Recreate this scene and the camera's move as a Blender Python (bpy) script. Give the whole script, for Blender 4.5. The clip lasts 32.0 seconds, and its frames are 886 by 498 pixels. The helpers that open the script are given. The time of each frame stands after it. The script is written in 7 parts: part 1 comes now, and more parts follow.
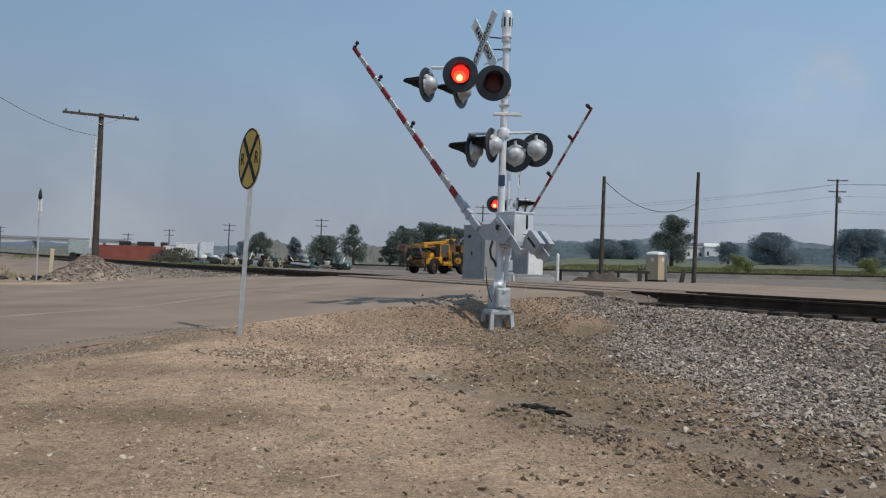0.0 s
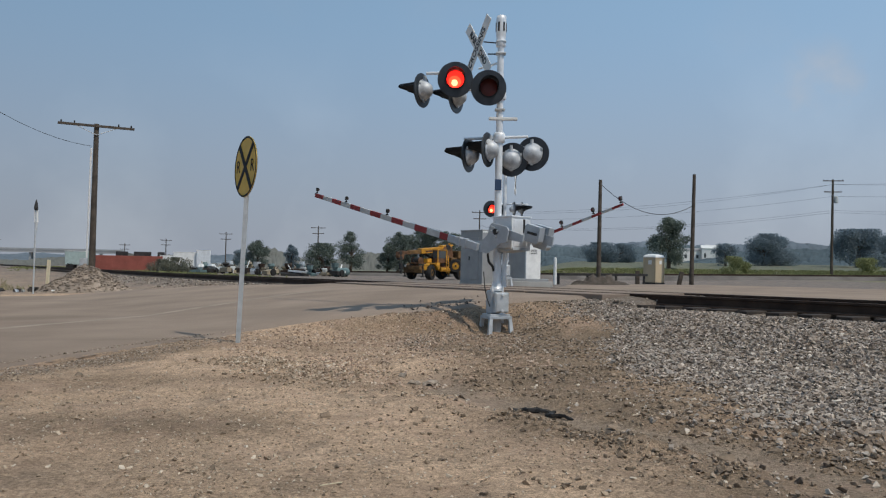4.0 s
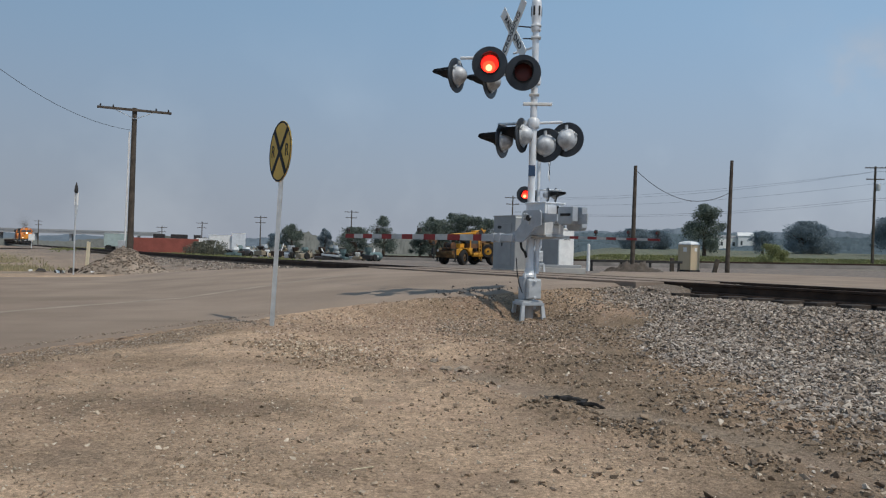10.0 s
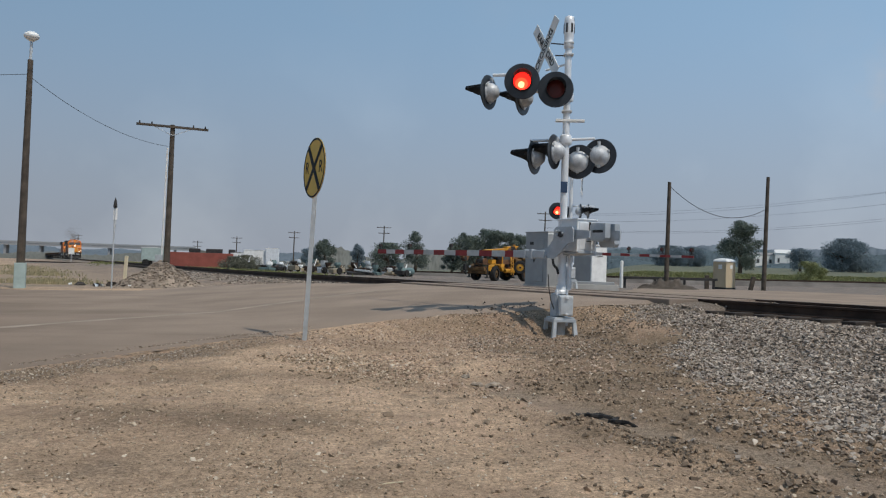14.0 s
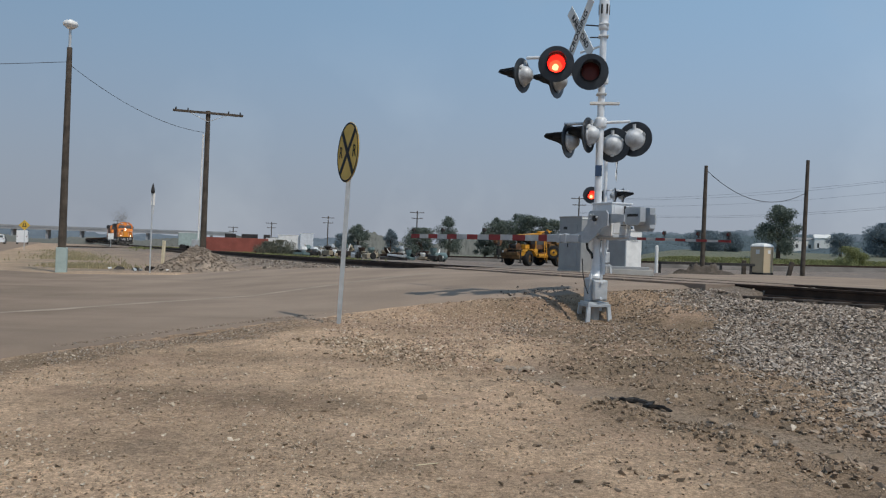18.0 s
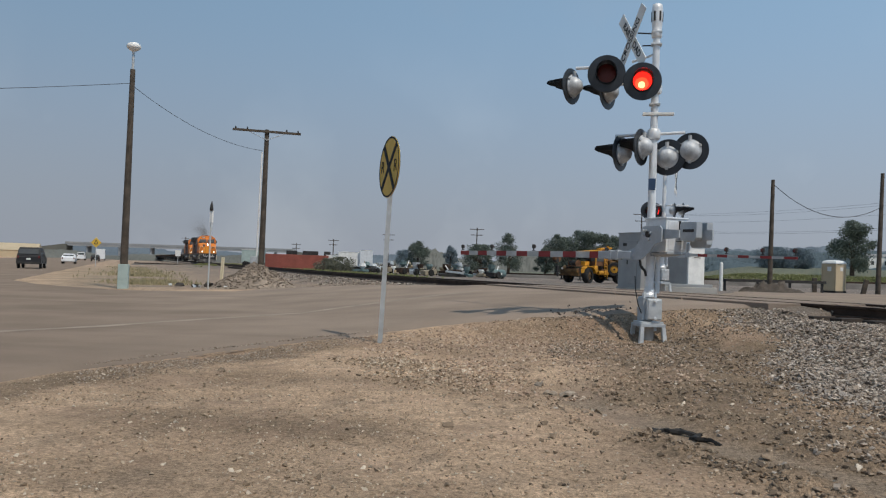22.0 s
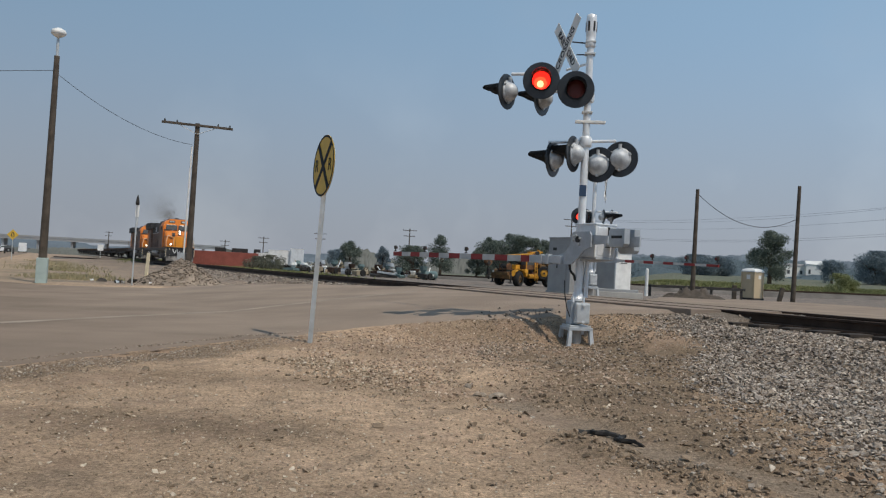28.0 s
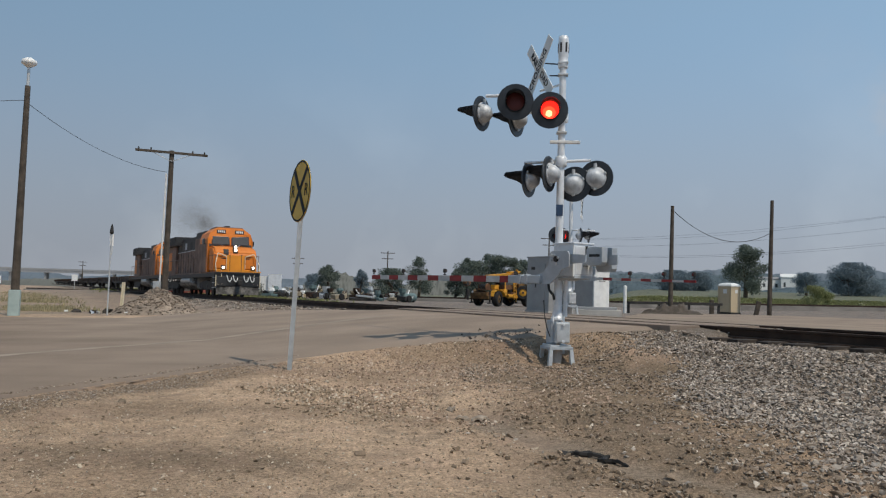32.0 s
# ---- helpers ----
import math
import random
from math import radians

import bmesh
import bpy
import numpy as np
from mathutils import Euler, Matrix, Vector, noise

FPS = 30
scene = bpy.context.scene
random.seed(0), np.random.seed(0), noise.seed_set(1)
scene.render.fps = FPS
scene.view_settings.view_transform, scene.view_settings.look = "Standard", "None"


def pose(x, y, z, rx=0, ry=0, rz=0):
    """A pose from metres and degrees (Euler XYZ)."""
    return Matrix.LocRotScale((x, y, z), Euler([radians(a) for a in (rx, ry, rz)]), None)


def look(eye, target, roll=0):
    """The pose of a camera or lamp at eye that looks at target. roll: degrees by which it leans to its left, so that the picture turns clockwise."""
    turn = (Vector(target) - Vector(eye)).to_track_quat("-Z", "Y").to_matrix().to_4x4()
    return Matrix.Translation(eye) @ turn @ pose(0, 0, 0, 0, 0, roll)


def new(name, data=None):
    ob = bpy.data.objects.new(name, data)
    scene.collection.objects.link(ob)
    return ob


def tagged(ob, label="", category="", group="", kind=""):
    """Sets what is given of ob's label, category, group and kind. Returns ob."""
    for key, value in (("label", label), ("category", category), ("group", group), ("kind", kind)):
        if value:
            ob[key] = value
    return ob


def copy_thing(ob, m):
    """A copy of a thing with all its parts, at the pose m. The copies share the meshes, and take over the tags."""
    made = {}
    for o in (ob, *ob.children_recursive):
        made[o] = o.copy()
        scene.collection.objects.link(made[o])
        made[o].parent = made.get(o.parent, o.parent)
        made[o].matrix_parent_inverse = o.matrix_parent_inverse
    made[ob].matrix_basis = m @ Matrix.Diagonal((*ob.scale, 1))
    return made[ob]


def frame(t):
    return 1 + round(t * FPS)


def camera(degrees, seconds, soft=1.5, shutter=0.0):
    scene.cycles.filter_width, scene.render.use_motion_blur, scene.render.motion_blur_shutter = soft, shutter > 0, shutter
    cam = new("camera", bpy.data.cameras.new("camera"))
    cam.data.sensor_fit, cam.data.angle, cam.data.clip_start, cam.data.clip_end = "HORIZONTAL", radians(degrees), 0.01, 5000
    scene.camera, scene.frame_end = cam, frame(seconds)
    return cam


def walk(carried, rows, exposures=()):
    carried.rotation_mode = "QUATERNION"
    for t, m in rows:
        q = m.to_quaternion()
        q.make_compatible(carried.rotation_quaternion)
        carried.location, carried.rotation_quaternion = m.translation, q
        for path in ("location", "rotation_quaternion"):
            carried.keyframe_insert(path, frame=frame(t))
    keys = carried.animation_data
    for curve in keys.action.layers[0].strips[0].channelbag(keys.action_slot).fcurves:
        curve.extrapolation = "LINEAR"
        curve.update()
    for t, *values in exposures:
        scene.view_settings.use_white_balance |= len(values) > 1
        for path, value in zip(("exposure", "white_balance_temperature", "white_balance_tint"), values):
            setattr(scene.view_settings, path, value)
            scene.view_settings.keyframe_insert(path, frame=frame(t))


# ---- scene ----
cam = camera(58.0, 32.0, 1.2)
PATH = [
    (0, (0.048, 0.029, 1.216), (0.034, 2.029, 1.233), 1.9),
    (0.5, (0.047, 0.038, 1.203), (0.025, 2.038, 1.234), 1.9),
    (1, (0.042, 0.03, 1.209), (-0.004, 2.029, 1.223), 1.9),
    (1.5, (0.033, 0.058, 1.207), (-0.038, 2.057, 1.206), 1.5),
    (2, (0.037, 0.055, 1.212), (0.001, 2.054, 1.247), 1.0),
    (2.5, (0.044, 0.06, 1.21), (0.029, 2.06, 1.245), 0.9),
    (4.5, (0.044, 0.035, 1.208), (0.042, 2.035, 1.239), 1.2),
    (5, (0.061, 0.025, 1.208), (0.074, 2.023, 1.273), 1.1),
    (5.5, (0.058, 0.034, 1.211), (0.087, 2.033, 1.257), 0.5),
    (6, (0.056, 0.042, 1.207), (0.088, 2.041, 1.241), 0.9),
    (6.5, (0.061, 0.033, 1.208), (0.099, 2.032, 1.255), 0.5),
    (7, (0.055, 0.043, 1.21), (0.093, 2.042, 1.26), 0.5),
    (7.5, (0.046, 0.034, 1.216), (0.048, 2.034, 1.263), 0.4),
    (8, (0.052, 0.019, 1.21), (0.053, 2.019, 1.256), 0.6),
    (8.5, (0.061, 0.039, 1.212), (0.057, 2.039, 1.239), 0.6),
    (9, (0.057, 0.034, 1.209), (0.054, 2.034, 1.229), 0.8),
    (9.5, (0.051, 0.04, 1.208), (-0.036, 2.038, 1.163), 0.9),
    (10, (0.043, 0.052, 1.22), (-0.045, 2.05, 1.212), 1.6),
    (10.5, (0.005, 0.008, 1.2), (-0.24, 1.993, 1.203), 0.7),
    (11, (0.048, 0.046, 1.222), (-0.116, 2.038, 1.269), 1.3),
    (11.5, (0.055, 0.039, 1.223), (-0.092, 2.032, 1.284), 1.0),
    (12, (0.05, 0.034, 1.229), (-0.119, 2.026, 1.293), 1.4),
    (12.5, (0.052, 0.04, 1.223), (-0.113, 2.033, 1.272), 1.5),
    (13, (0.053, 0.032, 1.22), (-0.116, 2.025, 1.263), 1.8),
    (13.5, (0.051, 0.037, 1.223), (-0.138, 2.028, 1.248), 1.9),
    (14, (0.049, 0.015, 1.223), (-0.12, 2.007, 1.252), 1.9),
    (14.5, (0.053, 0.016, 1.214), (-0.136, 2.007, 1.246), 1.9),
    (15, (0.052, 0.02, 1.217), (-0.172, 2.007, 1.236), 2.0),
    (15.5, (0.045, 0.017, 1.207), (-0.193, 2.003, 1.221), 1.9),
    (17.5, (0.045, 0.041, 1.211), (-0.203, 2.025, 1.21), 2.0),
    (18, (0.045, 0.022, 1.209), (-0.205, 2.007, 1.198), 1.9),
    (18.5, (0.08, 0.062, 1.218), (-0.183, 2.045, 1.23), 2.3),
    (19, (0.147, 0.073, 1.208), (-0.15, 2.05, 1.191), 2.2),
    (19.5, (0.146, 0.257, 1.199), (-0.205, 2.225, 1.149), 2.8),
    (20, (0.135, 0.388, 1.206), (-0.173, 2.364, 1.244), 2.9),
    (20.5, (0.161, 0.437, 1.208), (-0.131, 2.416, 1.23), 2.0),
    (21, (0.212, 0.437, 1.216), (-0.169, 2.4, 1.247), 2.4),
    (21.5, (0.231, 0.447, 1.217), (-0.174, 2.406, 1.245), 1.7),
    (22, (0.243, 0.457, 1.219), (-0.159, 2.416, 1.245), 1.9),
    (22.5, (0.231, 0.448, 1.215), (-0.168, 2.408, 1.246), 2.2),
    (23, (0.234, 0.452, 1.215), (-0.162, 2.412, 1.245), 2.3),
    (23.5, (0.242, 0.451, 1.219), (-0.163, 2.409, 1.254), 2.0),
    (24, (0.237, 0.451, 1.219), (-0.149, 2.413, 1.263), 2.3),
    (24.5, (0.241, 0.457, 1.219), (-0.124, 2.423, 1.258), 2.3),
    (25, (0.236, 0.44, 1.214), (-0.116, 2.408, 1.258), 2.3),
    (25.5, (0.243, 0.45, 1.213), (-0.074, 2.424, 1.241), 1.5),
    (27.5, (0.235, 0.452, 1.215), (-0.028, 2.435, 1.248), 1.8),
    (28, (0.234, 0.434, 1.222), (-0.001, 2.42, 1.258), 3.1),
    (28.5, (0.227, 0.447, 1.218), (-0.023, 2.431, 1.261), 3.4),
    (29, (0.214, 0.43, 1.213), (-0.037, 2.414, 1.238), 2.8),
    (29.5, (0.218, 0.458, 1.224), (-0.072, 2.437, 1.237), 1.5),
    (30, (0.244, 0.457, 1.217), (0.044, 2.447, 1.222), 1.2),
    (30.5, (0.215, 0.471, 1.228), (-0.028, 2.456, 1.265), 1.7),
    (31, (0.247, 0.467, 1.231), (0.001, 2.451, 1.311), 2.0),
    (31.5, (0.241, 0.462, 1.233), (0.016, 2.448, 1.314), 1.9),
    (32, (0.229, 0.455, 1.237), (0.046, 2.445, 1.329), 1.7),
]
TINT = [(0, 6400), (11, 6400), (12, 6640), (13, 6650), (14, 6430), (20, 6410), (21, 6490), (22, 6550), (24, 6640), (25, 6430), (28, 6610), (29, 6550), (30, 6450), (31, 6390), (32, 6600)]
walk(cam, [(t, look(eye, target, roll)) for t, eye, target, roll in PATH], [(t, 0.0, kelvin, 10) for t, kelvin in TINT])

# ---- light ----
SUN_DIR = Vector((0.39, -0.355, 0.85)).normalized()      # towards the sun
sun_data = bpy.data.lights.new("sun", "SUN")
sun_data.energy, sun_data.angle, sun_data.color = 2.68, radians(0.6), (1.0, 0.91, 0.78)
sun = new("sun", sun_data)
sun.matrix_world = look(SUN_DIR * 60, (0, 0, 0))
world = bpy.data.worlds.new("world")
scene.world = world
world.use_nodes = True
wn = world.node_tree.nodes
sky = wn.new("ShaderNodeTexSky")
sky.sky_type, sky.sun_disc = "NISHITA", False
sky.sun_elevation = math.asin(SUN_DIR.z)
sky.sun_rotation = math.atan2(SUN_DIR.x, SUN_DIR.y)
sky.air_density, sky.dust_density, sky.ozone_density, sky.altitude = 1.0, 1.6, 1.6, 1500
haze = wn.new("ShaderNodeMix")                              # smoky summer haze evens out the sky
haze.data_type = "RGBA"
haze.inputs[0].default_value = 0.66
haze.inputs[7].default_value = (2.95, 4.62, 6.3, 1)
wn["Background"].inputs["Strength"].default_value = 0.093
world.node_tree.links.new(sky.outputs[0], haze.inputs[6])
sky_tex, sky_axis, sky_gain, sky_mul = wn.new("ShaderNodeTexCoord"), wn.new("ShaderNodeSeparateXYZ"), wn.new("ShaderNodeMapRange"), wn.new("ShaderNodeMix")
world.node_tree.links.new(sky_tex.outputs["Generated"], sky_axis.inputs[0])        # brighter towards the sun's side
world.node_tree.links.new(sky_axis.outputs["X"], sky_gain.inputs["Value"])
sky_gain.inputs["From Min"].default_value, sky_gain.inputs["From Max"].default_value = -1.0, 1.0
sky_gain.inputs["To Min"].default_value, sky_gain.inputs["To Max"].default_value = 0.77, 1.36
sky_mul.data_type, sky_mul.blend_type = "RGBA", "MULTIPLY"
sky_mul.inputs[0].default_value = 1.0
world.node_tree.links.new(haze.outputs[2], sky_mul.inputs[6])
world.node_tree.links.new(sky_gain.outputs["Result"], sky_mul.inputs[7])
world.node_tree.links.new(sky_mul.outputs[2], wn["Background"].inputs["Color"])

# ---- the plan: a runs along the track towards the camera's right, q across it (far side positive) ----
UX, UY = math.sin(radians(33)), -math.cos(radians(33))
NX, NY = math.cos(radians(33)), math.sin(radians(33))
SX, SY = -17.2, 48.7
HEADING = math.degrees(math.atan2(UY, UX))


def to_xy(a, q):
    return SX + a * UX + q * NX, SY + a * UY + q * NY


def to_aq(x, y):
    dx, dy = x - SX, y - SY
    return dx * UX + dy * UY, dx * NX + dy * NY


def rail_z(a):
    a = max(min(a, 130), -420)
    return 0.19 + (0.0122 if a > 0 else 0.0088) * a


def lerp(x, xs, ys):
    return float(np.interp(x, xs, ys))


PROFILE_Q = [-100, -12, -8, -5, -3.68, -2.6, -1.9, 1.9, 2.6, 5, 200]
PROFILE_H = [-.766, -.766, -.75, -.70, -.62, -.38, -.24, -.24, -.3, -.43, -.43]
ROAD_Q = [-100, -12, -8, -3, -0.9, 0.9, 3, 8, 200]
ROAD_H = [-.75, -.75, -.66, -.15, -.01, -.01, -.1, -.36, -.40]
RIGHT_Q = [-12.2, -11.9, -11.4, -10.7, -9.9, -8.9, -7.7, -6, -4.6, -3, -1.5, 3, 8, 13, 20, 26, 31]
RIGHT_A = [40.6, 40.3, 39.9, 39.3, 38.7, 38.0, 37.3, 37.2, 37.9, 38.4, 39.1, 40, 48, 62, 85, 110, 120]
LEFT_Q = [-12.2, -11.9, -9.1, -6.1, -3.8, -2.3, 0, 5, 8, 13, 20, 26, 31]
LEFT_A = [16.4, 16.8, 18.5, 19.6, 22.5, 26.8, 28.3, 28.0, 26.5, 21, 14, 12, 16]
HIGHWAY_A = [-500, 5, 12, 16.4, 40.5, 41.2, 42, 44, 50, 130]
HIGHWAY_Q = [-17, -17, -15, -12.2, -12.2, -12.7, -13.3, -14.3, -15.3, -16]


def road_edges(q):
    wob = 0.12 * noise.noise((q * 1.7, 3.0, 0)) + 0.05 * noise.noise((q * 6, 9.0, 0))
    return lerp(q, LEFT_Q, LEFT_A) + wob * 2, lerp(q, RIGHT_Q, RIGHT_A) + wob


def road_gap(a, q):
    """Metres inside the road (positive) or outside of it."""
    if q < -12.2:
        return lerp(a, HIGHWAY_A, HIGHWAY_Q) - q
    if q > 31:
        return 31 - q
    lo, hi = road_edges(q)
    gap = min(a - lo, hi - a)
    return gap * (0.9 if q < 3 else 0.5)


def road_z(a, q):
    return rail_z(a) + lerp(q, ROAD_Q, ROAD_H)


BANK_A = [36, 38.6, 39.8, 41.2, 42.3, 43.2, 44.5, 45.4, 46.7, 47.5, 60]
BANK_Q = [-1.2, -2.1, -2.8, -3.4, -4.1, -4.8, -5.5, -5.95, -6.4, -6.55, -6.7]
WASH_A = [42.6, 43.5, 44.5, 45.6, 46.3, 46.9, 47.6, 49]
WASH_Q = [-7.35, -7.65, -7.80, -7.84, -7.72, -7.55, -7.75, -8.2]


def bank_q(a):
    """Foot of the ballast bank beside the dirt."""
    return lerp(a, BANK_A, BANK_Q)


def smooth(x):
    x = max(0.0, min(1.0, x))
    return x * x * (3 - 2 * x)


def wash(a, q):
    """1 in the shallow gully of silt that rain has washed along the foot of the bank."""
    if not (42 < a < 50 and -9 < q < -6.8):
        return 0.0
    off = abs(q - lerp(a, WASH_A, WASH_Q) + 0.12 * noise.noise((a * 1.6, q * 1.6, 4)))
    return smooth(1.5 - off / 0.19) * smooth((a - 42.4) / 0.9) * smooth((48.6 - a) / 1.2)


def rough_ground(a, q):
    """1 where the earth between the dirt and the ballast is broken into clods."""
    low = q - bank_q(a)
    return smooth((low + 2.9) / 1.0) * smooth((0.5 - low) / 0.6) * smooth((a - 37.6) / 1.2) if a > 37.5 and -10 < q < -1.8 else 0.0


def bare_z(a, q):
    """The bare ground beside road and track."""
    z = rail_z(a) + lerp(q, PROFILE_Q, PROFILE_H)
    x, y = to_xy(a, q)
    far = math.hypot(x, y)
    if far > 240:
        z -= 0.004 * (min(far, 500) - 240)
    if q > 45:                                       # the field beyond the siding rises to the right
        k = smooth((q - 48) / 16) * smooth((math.degrees(math.atan2(x, y)) - 4) / 6)
        rise = 0.1 + 1.9 * smooth((far - 88) / 130) + 0.5 * smooth((far - 225) / 65)
        z += (max(z, rise) - z) * k
    return z


def ground_z(x, y):
    a, q = to_aq(x, y)
    z = bare_z(a, q)
    if abs(q) > 1.9 or 27 < a < 40:
        gap = road_gap(a, q)
        wide = 0.95 if -6.5 < q < -1.5 and a > 30 else 1.4
        if gap > -wide:
            r = road_z(a, q)
            if gap > 0:
                return r - 0.05
            k = smooth(-gap / wide)
            z = (r - 0.05) * (1 - k) + z * k
    near = math.hypot(x, y)
    z -= 0.10 * math.exp(-((x - 0.9) ** 2 + (y - 13.8) ** 2) / 0.6)
    if -10 < q < -1.8 and 37 < a < 56:
        r, dip = rough_ground(a, q), wash(a, q)
        lump = 0.03 * noise.noise((a * 1.6, q * 4.2, 11)) + 0.022 * noise.noise((x * 5.5, y * 5.5, 12)) + 0.016 * abs(noise.noise((x * 9, y * 9, 13)))
        z += lump * (0.35 + 0.9 * r) * (1 - 0.9 * dip) - 0.03 * dip
        if 44.9 < a < 46.6:                          # broken ledge below the gully
            z += 0.045 * smooth(1.6 - abs(q - lerp(a, WASH_A, WASH_Q) + 0.40) / 0.13) * (0.6 + 0.8 * noise.noise((x * 6, y * 6, 3)))
    if near < 60:
        z += 0.05 * noise.noise((x * 0.55, y * 0.55, 0)) * min(1, (60 - near) / 30)
        z += 0.022 * noise.noise((x * 2.1, y * 2.1, 5)) + 0.008 * noise.noise((x * 7, y * 7, 2))
    return z


# ---- materials ----
def material(name, rgb, rough=0.8, metal=0.0, vary=0.25, scale=3.0, fine=40.0, bump=0.15, second=None, emit=None, island=0.0, spec=0.4):
    m = bpy.data.materials.new(name)
    m.use_nodes = True
    nt = m.node_tree
    n, l = nt.nodes, nt.links
    b = n["Principled BSDF"]
    b.inputs["Roughness"].default_value, b.inputs["Metallic"].default_value = rough, metal
    b.inputs["Specular IOR Level"].default_value = spec
    tex = n.new("ShaderNodeTexCoord")
    big, small = n.new("ShaderNodeTexNoise"), n.new("ShaderNodeTexNoise")
    big.inputs["Scale"].default_value, small.inputs["Scale"].default_value = scale, fine
    big.inputs["Detail"].default_value, small.inputs["Detail"].default_value = 6, 4
    for t in (big, small):
        l.new(tex.outputs["Object"], t.inputs["Vector"])
    ramp = n.new("ShaderNodeValToRGB")
    dark = [c * (1 - vary) for c in rgb]
    light = [min(1, c * (1 + vary)) for c in rgb] if second is None else second
    ramp.color_ramp.elements[0].position, ramp.color_ramp.elements[1].position = 0.36, 0.66
    ramp.color_ramp.elements[0].color, ramp.color_ramp.elements[1].color = (*dark, 1), (*light, 1)
    l.new(big.outputs["Fac"], ramp.inputs["Fac"])
    mix = n.new("ShaderNodeMix")
    mix.data_type, mix.blend_type = "RGBA", "MULTIPLY"
    mix.inputs[0].default_value = 1.0
    tone = n.new("ShaderNodeMapRange")
    tone.inputs["To Min"].default_value, tone.inputs["To Max"].default_value = 1 - vary * 0.9, 1 + vary * 0.9
    l.new(small.outputs["Fac"], tone.inputs["Value"])
    l.new(ramp.outputs["Color"], mix.inputs[6])
    l.new(tone.outputs["Result"], mix.inputs[7])
    colour = mix.outputs[2]
    if island:
        geo, isl, mul = n.new("ShaderNodeNewGeometry"), n.new("ShaderNodeMapRange"), n.new("ShaderNodeMix")
        isl.inputs["To Min"].default_value, isl.inputs["To Max"].default_value = 1 - island, 1 + island
        l.new(geo.outputs["Random Per Island"], isl.inputs["Value"])
        mul.data_type, mul.blend_type = "RGBA", "MULTIPLY"
        mul.inputs[0].default_value = 1.0
        l.new(colour, mul.inputs[6])
        l.new(isl.outputs["Result"], mul.inputs[7])
        colour = mul.outputs[2]
    l.new(colour, b.inputs["Base Color"])
    if bump:
        bp = n.new("ShaderNodeBump")
        bp.inputs["Strength"].default_value, bp.inputs["Distance"].default_value = bump, 0.02
        l.new(small.outputs["Fac"], bp.inputs["Height"])
        l.new(bp.outputs["Normal"], b.inputs["Normal"])
    if emit:
        b.inputs["Emission Color"].default_value = (*emit[:3], 1)
        b.inputs["Emission Strength"].default_value = emit[3]
    return m


